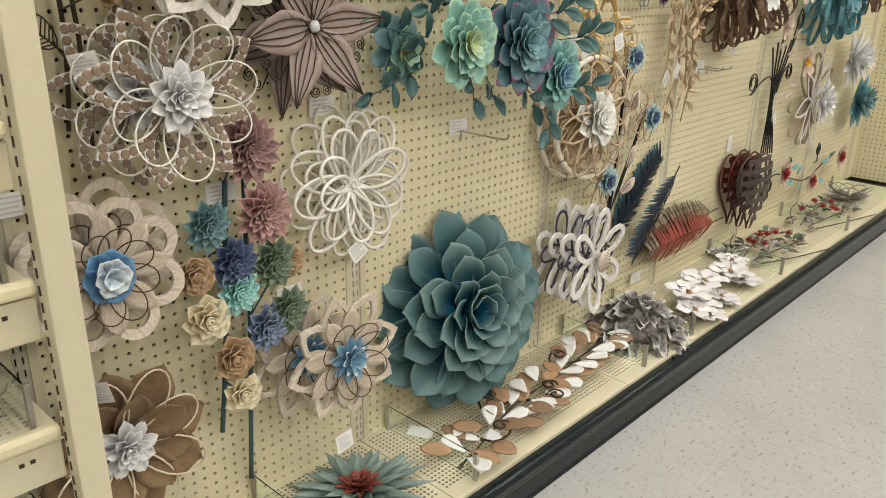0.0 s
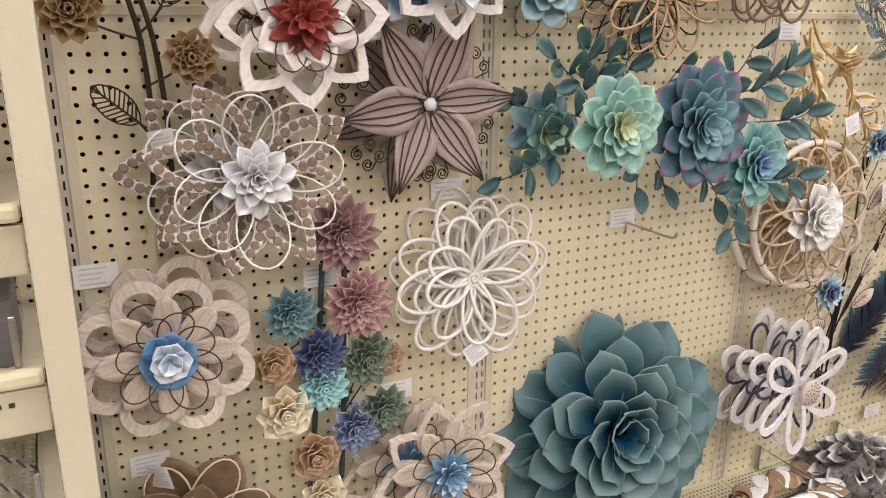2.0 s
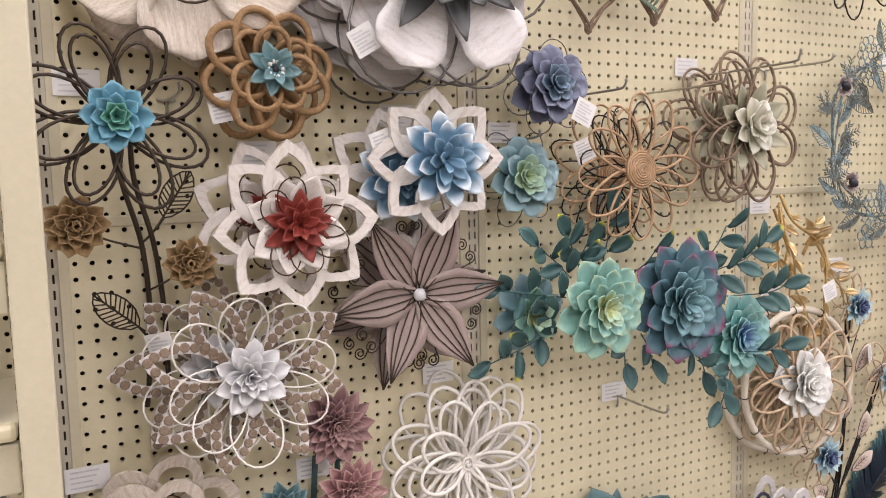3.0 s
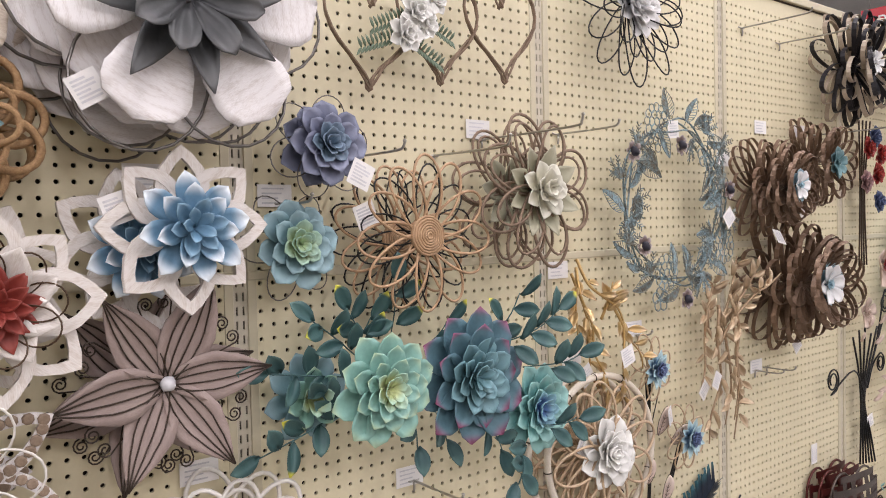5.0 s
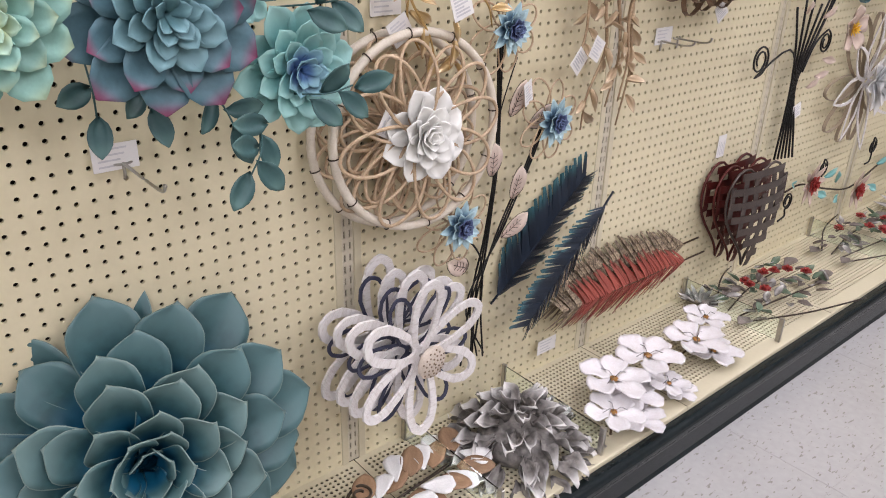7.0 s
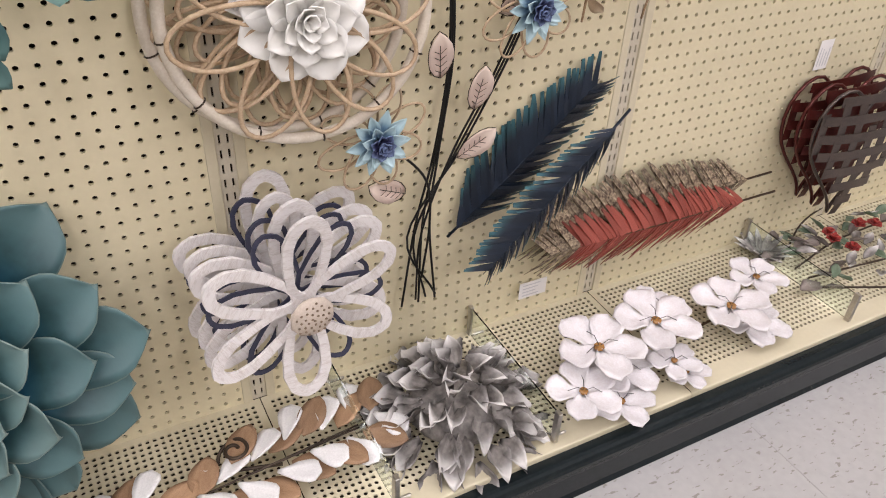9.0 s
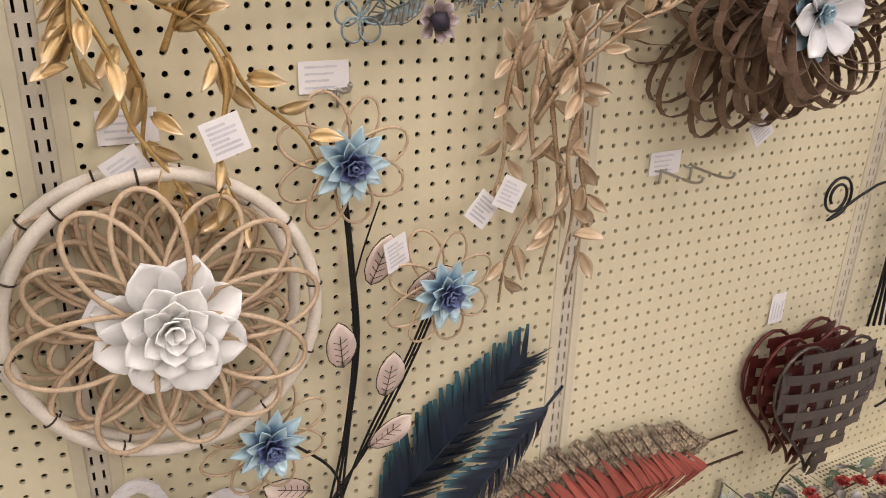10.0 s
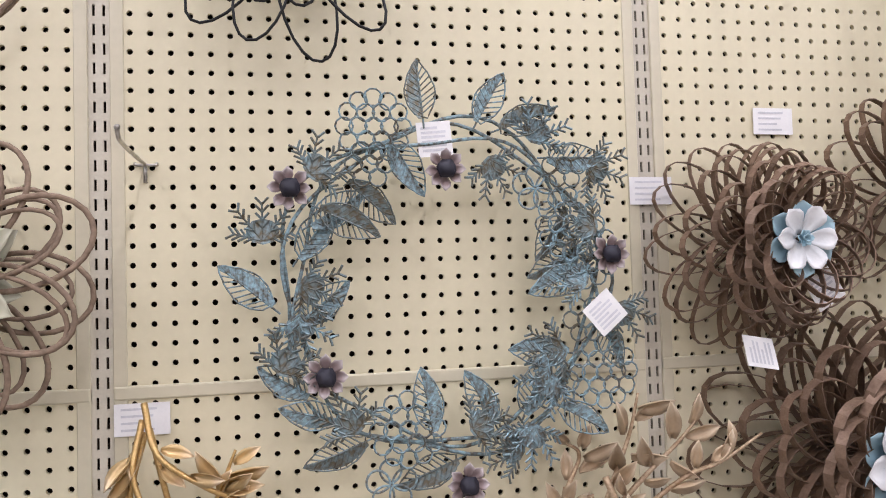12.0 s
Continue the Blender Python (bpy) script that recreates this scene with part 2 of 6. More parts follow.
V, F = pierced(2, 78, 0.0125, IN, slot, -0.0135, 0.0135, DECK, TOP, -0.00625, DECK + 0.016, 0.004)
post = None
for k in range(-2, 7):
    if post is None:
        post = obj("slotted_upright", to_wall(V), F, PRIMER, gondola)
        u = post
    else:
        u = new("slotted_upright", post.data)
        u.parent = gondola
    u.location = (-0.002, k * BAY, 0)
# sheet behind the panels, coloured near-black so the pegholes look shaded
part("backing_board", box_bm(-0.035, -0.018, Y0, Y1, 0, TOP), HOLE_DARK, gondola)
part("top_cap", box_bm(-0.04, 0.012, Y0, Y1, TOP, TOP + 0.025, 0.003), LIP, gondola)
part("cap_shadow_gap", box_bm(-0.018, 0.001, Y0, Y1, TOP - 0.006, TOP), HOLE_DARK, gondola)
# the return panel that closes the run
ret = tagged(new("return_panel"), "cream pegboard return panel at the end of the run", "wall", kind="structure")
V, F = pierced(13, 77, IN, IN, octagon(0.0041), 0.0, 0.36, DECK, TOP, 0.025, DECK + 0.013, 0.006)
obj("pegboard_panel", [(u, Y1 - w, v) for u, v, w in V], [f[::-1] for f in F], CREAM, ret)
# same near-black sheet, painting the depth of the return panel's holes
part("backing_board", box_bm(-0.035, 0.36, Y1 + 0.018, Y1 + 0.035, 0, TOP), HOLE_DARK, ret)

# base decks, pierced, one a bay, with the bumper along the front
V, F = pierced(58, 23, 0.0127, 0.0127, octagon(0.0039), 0.001, BAY - 0.001, 0.0, FRONT - 0.004, 0.0195, 0.018, 0.003)
deck0 = None
decks = tagged(new("base_deck"), "cream perforated steel base deck along the wall", "shelf", kind="structure")
for k in range(-2, 7):
    if k * BAY > Y1 - 0.2:
        break
    V3 = [(v, u, w) for u, v, w in V]
    if deck0 is None:
        deck0 = obj("deck_plate", V3, [f[::-1] for f in F], LIP, decks)
        d = deck0
    else:
        d = new("deck_plate", deck0.data)
        d.parent = decks
    d.location = (0, k * BAY, DECK)
    part("deck_lip", profile_bm([(FRONT - 0.004, DECK), (FRONT - 0.001, DECK - 0.001), (FRONT, DECK - 0.004), (FRONT, DECK - 0.022), (FRONT - 0.006, DECK - 0.022), (FRONT - 0.006, DECK - 0.003)], k * BAY + 0.001, (k + 1) * BAY - 0.001), LIP, decks)
# added dark sheet whose colour stands for the shade under the deck holes
part("deck_underside", box_bm(-0.01, FRONT - 0.03, Y0, Y1, 0.10, 0.128), HOLE_DARK, decks)
arc = [(0.352, 0.138)] + [(0.368 + 0.017 * math.sin(a), 0.121 + 0.019 * math.cos(a)) for a in (0.0, 0.35, 0.7, 1.05, 1.4, 1.75, 2.1)] + [(0.378, 0.100), (0.376, 0.092), (0.376, FLOOR + 0.012), (0.381, FLOOR), (0.345, FLOOR), (0.345, 0.138)]
tagged(part("bumper", profile_bm(arc, Y0, Y1), BLACK, None, smooth=False), "glossy black vinyl bumper and kickplate along the base", "bumper", kind="structure")

# the side shelves beyond the end post
bay = tagged(new("side_shelving"), "cream steel shelving bay beside the pegboard, seen edge-on", "shelf", kind="structure")
part("end_post", box_bm(0.292, 0.332, -0.043, -0.001, DECK, TOP, 0.003), LIP, bay)
# slots are solid dark slips, their shade painted rather than cut
for z in [DECK + 0.03 + 0.0254 * i for i in range(70)]:
    part("post_slot", box_bm(0.303, 0.307, -0.0445, -0.0425, z - 0.007, z + 0.007), HOLE_DARK, bay)
SV, SF = pierced(50, 19, 0.0127, 0.0127, octagon(0.0036), -BAY + 0.02, -0.046, 0.01, 0.2815, -0.70, 0.03, 0.0034)
for z in (0.255, 0.478, 0.700, 0.925, 1.140, 1.365, 1.59, 1.815):
    if z < 1.2:
        # dark slab added below the pierced shelf, its colour giving the holes' shade
        part("shelf_tray", box_bm(0.01, 0.281, -BAY + 0.02, -0.046, z - 0.02, z - 0.0035), HOLE_DARK, bay)
        obj("shelf_board", [(v, u, w + z) for u, v, w in SV], [f[::-1] for f in SF], LIP, bay)
    else:
        part("shelf_board", box_bm(0.01, 0.285, -BAY + 0.02, -0.046, z - 0.02, z, 0.002), LIP, bay)
    part("shelf_nosing", box_bm(0.282, 0.304, -BAY + 0.02, -0.046, z - 0.016, z + 0.008, 0.007), CREAM, bay)
    part("shelf_bracket", box_bm(0.268, 0.292, -BAY + 0.02, -0.046, z - 0.085, z - 0.02, 0.003), LIP, bay)
    # bracket holes likewise: small dark blocks coloured as shade
    for q in (0.03, 0.045):
        part("bracket_hole", box_bm(0.2915, 0.2935, -0.062 - q, -0.055 - q, z - 0.042, z - 0.036), HOLE_DARK, bay)

# unseen run added behind the camera; colour and height set the bounce light
BOUNCE = mat("bounce_tone", (0.50, 0.43, 0.33), (0.30, 0.26, 0.20), rough=0.8, scale=4, fine=25)
opp = tagged(new("unseen_gondola"), "unseen plain gondola run added across the aisle to shape bounce light", "shelf", kind="structure")
part("panel", box_bm(2.75, 2.8, -5, 9, 0.0, 1.6), BOUNCE, opp)
part("base", box_bm(2.4, 2.75, -5, 9, 0.0, DECK), LIP, opp)


# red sign hung over the next aisle
SIGNR = mat("red_sign_board", (0.55, 0.03, 0.04), (0.48, 0.025, 0.035), rough=0.4, scale=6, bump=0.02, var=0.0)
sign = tagged(new("hanging_sign"), "red overhead shop sign with white lettering on two wires", "sign")
sign.location = (-0.86, 6.0, 2.80)
part("board", box_bm(-0.34, 0.34, 0.0, 0.012, -0.10, 0.09, 0.004), SIGNR, sign)
for sx in (-0.28, 0.28):
    part("hanger", box_bm(sx - 0.0015, sx + 0.0015, 0.004, 0.007, 0.088, CEIL - 2.80), STEEL, sign)
fc = bpy.data.curves.new("lettering", "FONT")
fc.body, fc.size, fc.extrude, fc.align_x = "Please", 0.12, 0.001, "CENTER"
letters = bpy.data.meshes.new_from_object(new("lettering", fc))
bpy.data.objects.remove(bpy.data.objects["lettering"])
letters.materials.clear()
letters.materials.append(PAPER)
lo = new("lettering", letters)
lo.parent = sign
lo.matrix_basis = pose(-0.08, -0.003, -0.05, 90, 0, 0)


# ---------------------------------------------------------------- flower kit
# Every hanging thing is built in its own frame: X along the wall, Y up, Z out into the aisle.
WALL = Matrix(((0, 0, 1, 0), (1, 0, 0, 0), (0, 1, 0, 0), (0, 0, 0, 1)))
rng = random.Random(7)


def thing(name, label, category, y, z, x=0.0, rot=0, up=0, side=0, group=""):
    """An Empty on the wall at (y, z), x out from the board. up and side tilt its face upwards and towards +y, in degrees."""
    e = new(name)
    e.matrix_basis = Matrix.Translation((x, y, z)) @ WALL @ pose(0, 0, 0, -up, side, rot)
    return tagged(e, label, category, group)


def deck_thing(name, label, category, x, y, z=DECK, rot=0, lean=0, group=""):
    e = new(name)
    e.matrix_basis = pose(x, y, z, 0, lean, rot)
    return tagged(e, label, category, group)


def place(name, me, parent, m, label=""):
    ob = new(name, me)
    ob.parent = parent
    ob.matrix_basis = m
    if label:
        ob["label"] = label
    return ob


def mesh_of(name, V, F, material, smooth=True, uvs=None):
    me = bpy.data.meshes.new(name)
    me.from_pydata([tuple(v) for v in V], [], [tuple(f) for f in F])
    me.materials.append(material)
    if uvs is not None:
        lay = me.uv_layers.new(name="UVMap")
        for lp in me.loops:
            lay.data[lp.index].uv = uvs[lp.vertex_index]
    if smooth:
        me.shade_smooth()
    return me


POINT = ((0, .22), (.15, .5), (.4, .95), (.55, 1), (.72, .8), (.88, .42), (1, .02))
ROUND = ((0, .2), (.2, .5), (.5, .92), (.68, 1), (.85, .82), (.95, .48), (1, .06))
SPAT = ((0, .35), (.25, .68), (.55, .98), (.7, 1), (.84, .78), (.93, .40), (1, .02))
LANCE = ((0, .3), (.25, .85), (.45, 1), (.7, .72), (.9, .3), (1, .02))
SUCC = ((0, .35), (.25, .66), (.55, .97), (.74, 1), (.88, .74), (.96, .34), (1, .02))
SHIELD = ((0, .40), (.25, .55), (.5, .80), (.7, .97), (.8, 1), (.88, .92), (.93, .72), (.965, .40), (.985, .18), (1, .03))
OVAL = ((0, .05), (.1, .5), (.3, .9), (.5, 1), (.7, .9), (.9, .5), (1, .05))
DROP = ((0, .12), (.2, .38), (.5, .82), (.75, 1), (.9, .78), (.97, .45), (1, .05))


def prof(shape, t):
    t = max(0.0, min(1.0, t))
    for (a, p), (b, q) in zip(shape, shape[1:]):
        if t <= b:
            s = (t - a) / (b - a)
            s = s * 0.6 + 0.4 * s * s * (3 - 2 * s)
            return p + (q - p) * s
    return shape[-1][1]


def petal(material, L, W, shape=POINT, cup=0.3, curl=0.0, crease=0.0, thick=0.0012, nl=9, nw=3, wave=0.02, name="petal"):
    """A solid petal along +Y from the origin, cupped across, curling along, with a rim of real thickness."""
    V, uvs, F = [], [], []
    cols = 2 * nw + 1
    for layer in (0, 1):
        for i in range(nl):
            t = i / (nl - 1)
            t = t ** 0.9
            w = W / 2 * prof(shape, t)
            for j in range(-nw, nw + 1):
                u = j / nw
                z = cup * W * (u * u) * prof(shape, t) + curl * L * t * t - crease * W * (1 - abs(u)) * (1 - t) + wave * W * math.sin(9 * t + 2 * u) * abs(u)
                V.append((u * w, t * L, z - (thick if layer else 0)))
                uvs.append((u * 0.5 + 0.5, t))
    n = nl * cols
    for i in range(nl - 1):
        for j in range(cols - 1):
            a = i * cols + j
            F.append((a, a + 1, a + cols + 1, a + cols))
            F.append((n + a, n + a + cols, n + a + cols + 1, n + a + 1))
    for i in range(nl - 1):
        a, b = i * cols, i * cols + cols - 1
        F.append((a, a + cols, n + a + cols, n + a))
        F.append((b, n + b, n + b + cols, b + cols))
    for j in range(cols - 1):
        a, b = j, (nl - 1) * cols + j
        F.append((a, n + a, n + a + 1, a + 1))
        F.append((b, b + 1, n + b + 1, n + b))
    return mesh_of(name, V, F, material, True, uvs)


def frame_petal(material, L, W, shape=POINT, band=0.016, thick=0.006, n=14, root=0.0, name="petal"):
    """A flat cut-out petal: an outer edge and a hole that follows it, of board thickness."""
    ts = [0.5 - 0.5 * math.cos(math.pi * i / n) for i in range(n + 1)]
    out = [(W / 2 * prof(shape, t), t * L) for t in ts] + [(-W / 2 * prof(shape, t), t * L) for t in reversed(ts[:-1])]
    sy, sx = (L - 2.2 * band - root) / L, (W - 2 * band) / W
    inn = [(x * sx, band * 1.1 + root + y * sy) for x, y in out]
    V = [(x, y, z) for z in (thick / 2, -thick / 2) for x, y in out] + [(x, y, z) for z in (thick / 2, -thick / 2) for x, y in inn]
    m = len(out)
    F = []
    for i in range(m):
        j = (i + 1) % m
        F += [(i, 2 * m + i, 2 * m + j, j), (m + i, m + j, 3 * m + j, 3 * m + i), (i, j, m + j, m + i), (2 * m + i, 3 * m + i, 3 * m + j, 2 * m + j)]
    return mesh_of(name, V, F, material, False, [(0.5 + v[0] / W, v[1] / L) for v in V])


def sweep(path, r, sides=6, closed=False, taper=None, flat=None):
    """Tube along a path; flat=(w, t) gives a strap of width w along Z and thickness t instead."""
    P = [Vector(p) for p in path]
    n = len(P)
    V, F = [], []
    ref = Vector((0, 0, 1))
    k = 4 if flat else sides
    for i in range(n):
        a = P[(i - 1) % n] if closed or i else P[0]
        b = P[(i + 1) % n] if closed or i < n - 1 else P[-1]
        d = (b - a).normalized() if (b - a).length > 1e-9 else Vector((0, 1, 0))
        s = d.cross(ref)
        if s.length < 1e-3:
            s = d.cross(Vector((1, 0, 0)))
        s.normalize()
        q = s.cross(d).normalized()
        f = 1.0 if taper is None else 1 + (taper - 1) * i / (n - 1)
        if flat:
            w, t = flat
            for c, e in ((-t / 2, -w / 2), (t / 2, -w / 2), (t / 2, w / 2), (-t / 2, w / 2)):
                V.append(P[i] + s * c + q * e)
        else:
            for j in range(k):
                a2 = 2 * math.pi * j / k
                V.append(P[i] + s * (r * f * math.cos(a2)) + q * (r * f * math.sin(a2)))
    for i in range(n if closed else n - 1):
        for j in range(k):
            a, b = i * k + j, i * k + (j + 1) % k
            c, d2 = ((i + 1) % n) * k + (j + 1) % k, ((i + 1) % n) * k + j
            F.append((a, b, c, d2))
    if not closed:
        F.append(tuple(range(k))[::-1])
        F.append(tuple((n - 1) * k + j for j in range(k)))
    return V, F


def teardrop(L, W, n=22, pinch=0.8, bow=0.0, start=0.0):
    pts = []
    for i in range(n):
        th = 2 * math.pi * i / n
        y = (1 - math.cos(th)) / 2
        pts.append((W / 2 * math.sin(th) * max(math.sin(th / 2), 0.02) ** pinch * 1.25, start + y * (L - start), bow * math.sin(math.pi * y)))
    return pts


def loop(material, L, W, r=0.003, pinch=0.8, bow=0.0, sides=5, n=22, flat=None, name="loop"):
    V, F = sweep(teardrop(L, W, n, pinch, bow), r, sides, True, flat=flat)
    return mesh_of(name, V, F, material, flat is None)


def smooth_path(pts, k=6):
    """Catmull-Rom through the points."""
    P = [Vector(p) for p in pts]
    P = [P[0] * 2 - P[1]] + P + [P[-1] * 2 - P[-2]]
    out = []
    for i in range(1, len(P) - 2):
        a, b, c, d = P[i - 1], P[i], P[i + 1], P[i + 2]
        for s in range(k):
            t = s / k
            out.append(0.5 * ((2 * b) + (c - a) * t + (2 * a - 5 * b + 4 * c - d) * t * t + (3 * b - a - 3 * c + d) * t ** 3))
    out.append(P[-2])
    return out


def wire(name, pts, r, material, parent, taper=None, sides=6, label="", k=6):
    V, F = sweep(smooth_path(pts, k), r, sides, taper=taper)
    me = mesh_of(name, V, F, material)
    return place(name, me, parent, Matrix.Identity(4), label)


def ring(parent, me, n, r0=0.0, tilt=0.0, z=0.0, first=0.0, jit=3.0, size=1.0, name="petal", twist=0.0, at=(0, 0), arc=360.0, label=""):
    """n copies of a petal round the axis; first: the angle of the first one, from +X, in degrees."""
    obs = []
    for i in range(n):
        a = first + arc * i / n + rng.uniform(-jit, jit) - 90
        s = size * rng.uniform(0.95, 1.05)
        m = Matrix.Translation((at[0], at[1], 0)) @ pose(0, 0, 0, 0, 0, a) @ pose(0, r0, z + rng.uniform(-0.0015, 0.0015), tilt + rng.uniform(-jit, jit), twist + rng.uniform(-jit, jit), 0)
        ob = place(name, me, parent, m @ Matrix.Diagonal((s, s, s, 1)))
        if label:
            ob["label"] = label
        obs.append(ob)
    return obs


def rosette(parent, R, mats, rows=4, n=8, shape=SPAT, width=0.68, cup=0.2, z=0.0, open_=9, close=46, at=(0, 0), curl=0.06, first=0, name="petal", depth=0.35, thick=0.0012, shrink=0.78, jit=5):
    """A succulent-like flower: rows of petals that grow smaller and steeper to the heart. mats: one material a row, outer first."""
    L = R
    for k in range(rows):
        f = k / max(rows - 1, 1)
        m = mats[min(k, len(mats) - 1)]
        me = petal(m, L, L * width, shape, cup, curl, 0.06, thick, 8 if R > 0.06 else 6, 2, name=name)
        cnt = max(4, n - k) if k else n
        ring(parent, me, cnt, R * 0.05 * (1 - f), open_ + (close - open_) * f, z + R * depth * f * 0.55, first + k * 180 / n + 11 * k, jit, 1.0, name, at=at)
        L *= shrink
    return parent


def ball(material, r, squash=0.6, name="button", bumps=0.0):
    bm = bmesh.new()
    bmesh.ops.create_icosphere(bm, subdivisions=2, radius=r)
    for v in bm.verts:
        if bumps:
            v.co *= 1 + bumps * noise.noise(v.co * (3.0 / r))
        v.co.z *= squash
    me = bpy.data.meshes.new(name)
    bm.to_mesh(me)
    bm.free()
    me.materials.append(material)
    me.shade_smooth()
    return me


def discs(material, spots, r, h, sides=8, name="bead_strip"):
    V, F = [], []
    for x, y, z in spots:
        k = len(V)
        for hh, rr in ((0, r), (h * 0.7, r), (h, r * 0.7)):
            V += [(x + rr * math.cos(2 * math.pi * j / sides), y + rr * math.sin(2 * math.pi * j / sides), z + hh) for j in range(sides)]
        for lv in (0, 1):
            for j in range(sides):
                a, b = k + lv * sides + j, k + lv * sides + (j + 1) % sides
                F.append((a, b, b + sides, a + sides))
        F.append(tuple(k + 2 * sides + j for j in range(sides)))
    return mesh_of(name, V, F, material, False)


# price cards and hanging tags
def card_mesh(w, h, name="card"):
    bm = box_bm(-w / 2, w / 2, -h / 2, h / 2, 0, 0.0008)
    me = bpy.data.meshes.new(name)
    bm.to_mesh(me)
    bm.free()
    me.materials.append(PAPER)
    return me


def bars_mesh(w, h, rows, name="print"):
    V, F = [], []
    r2 = random.Random(int(w * 1e4) + rows)
    for k in range(rows):
        y = h * (0.32 - 0.64 * k / max(rows - 1, 1))
        x0, x1 = -w * 0.38, w * (0.38 - 0.3 * r2.random())
        t = h * 0.035
        q = len(V)
        V += [(x0, y - t, 0.0012), (x1, y - t, 0.0012), (x1, y + t, 0.0012), (x0, y + t, 0.0012)]
        F.append((q, q + 1, q + 2, q + 3))
    return mesh_of(name, V, F, INK, False)


CARD, CARD_INK = card_mesh(0.068, 0.041), bars_mesh(0.068, 0.041, 4)
TAG, TAG_INK = card_mesh(0.046, 0.046), bars_mesh(0.046, 0.046, 6)


def price_card(y, z, x=0.004, rot=0, side=0):
    e = thing("price_card", "white printed price card fixed to the pegboard", "price tag", y, z, x, rot, 0, side, "price cards")
    place("card", CARD, e, Matrix.Identity(4))
    place("print", CARD_INK, e, Matrix.Identity(4))
    return e


def hang_tag(y, z, x, rot=40, side=0, up=0):
    e = thing("hanging_tag", "square white paper tag hanging from a decoration", "price tag", y, z, x, rot, up, side, "hanging tags")
    place("card", TAG, e, Matrix.Identity(4))
    place("print", TAG_INK, e, Matrix.Identity(4))
    return e


def peg_hook(y, z, length=0.16, lift=0.012):
    e = thing("peg_hook", "zinc-plated steel peg hook with an upturned tip in the pegboard", "hook", y, z, 0.0, group="peg hooks")
    wire("rod", [(0, 0, -0.004), (0, -0.001, length * 0.5), (0, 0, length - 0.02), (0, lift * 0.4, length - 0.004), (0, lift, length)], 0.0026, STEEL, e)
    wire("cross_bar", [(-0.0127, 0.004, -0.004), (-0.0127, 0, 0.004), (0, -0.001, 0.006), (0.0127, 0, 0.004), (0.0127, 0.004, -0.004)], 0.0022, STEEL, e)
    place("stay", mesh_of("stay", *sweep([(0, 0, 0.005), (0, -0.012, 0.006), (0, -0.024, 0.004)], 0.0026), STEEL), e, Matrix.Identity(4))
    place("tip", ball(STEEL, 0.0036, 1.0, "tip"), e, Matrix.Translation((0, lift, length)))
    return e


# paints
WASH = mat("whitewashed_wood", (0.68, 0.61, 0.53), (0.45, 0.36, 0.275), rough=0.75, scale=26, fine=150, stretch=(6, 1, 1), bump=0.4, mix=0.54)
WASH_W = mat("white_distressed_wood", (0.70, 0.655, 0.61), (0.52, 0.44, 0.37), rough=0.7, scale=22, fine=140, stretch=(5, 1, 1), bump=0.3, mix=0.62)
DRIFT = mat("driftwood_beige_cloth", (0.47, 0.39, 0.305), (0.28, 0.21, 0.15), rough=0.85, scale=30, fine=350, bump=0.4)
BURLAP = mat("brown_burlap", (0.29, 0.19, 0.105), (0.19, 0.12, 0.065), rough=0.9, scale=40, fine=500, bump=0.5)
MAUVEG = mat("mauve_grey_wood", (0.36, 0.28, 0.25), (0.29, 0.22, 0.195), rough=0.6, scale=20, fine=160, stretch=(4, 1, 1), bump=0.2)
IRON = mat("dark_bronze_wire", (0.045, 0.032, 0.025), (0.07, 0.05, 0.035), rough=0.45, metal=0.6, bump=0.1)
BLACKW = mat("black_wire", (0.012, 0.012, 0.012), rough=0.4, metal=0.4, bump=0.05)
BROWNW = mat("brown_bent_wire", (0.085, 0.048, 0.024), rough=0.5, metal=0.5, bump=0.1)
SILVER = mat("steel_grey_wire", (0.20, 0.185, 0.17), rough=0.35, metal=0.9, bump=0.05)
WHITEW = mat("white_painted_wire", (0.78, 0.75, 0.70), (0.70, 0.66, 0.60), rough=0.5, bump=0.1)
CREAMW = mat("cream_painted_wire", (0.72, 0.63, 0.50), (0.62, 0.52, 0.40), rough=0.55, bump=0.1)
CANE = mat("natural_cane", (0.49, 0.32, 0.185), (0.37, 0.225, 0.12), rough=0.5, scale=60, bump=0.2, mix=0.52)
CANE_P = mat("pale_cane", (0.58, 0.44, 0.30), (0.44, 0.31, 0.19), rough=0.55, scale=60, bump=0.2)
TWIG = mat("grey_brown_twig", (0.27, 0.19, 0.13), (0.17, 0.115, 0.075), rough=0.8, scale=60, fine=200, bump=0.5)
BRAID = mat("braided_straw", (0.40, 0.245, 0.115), (0.25, 0.14, 0.06), rough=0.7, scale=120, fine=500, bump=0.7)
RED = tip_mat("brick_red_enamel", (0.23, 0.032, 0.022), (0.27, 0.05, 0.035), rough=0.5)
BLUEW = tip_mat("sky_blue_white_tips", (0.15, 0.29, 0.42), (0.72, 0.78, 0.82), 0.66, 0.3, rough=0.45)
BLUE_IN = tip_mat("sky_blue", (0.13, 0.26, 0.38), (0.25, 0.40, 0.52), 0.6, 0.4, rough=0.45)
TURQ = tip_mat("turquoise_enamel", (0.09, 0.28, 0.38), (0.17, 0.40, 0.52), 0.4, 0.5, rough=0.45)
TURQ_IN = tip_mat("sea_green_enamel", (0.08, 0.30, 0.24), (0.16, 0.42, 0.34), 0.4, 0.5, rough=0.45)
COBALT = tip_mat("cobalt_blue", (0.07, 0.19, 0.38), (0.14, 0.30, 0.50), 0.5, 0.5, rough=0.55)
PALEB = tip_mat("pale_ice_blue", (0.45, 0.56, 0.66), (0.72, 0.76, 0.80), 0.4, 0.5, rough=0.5)
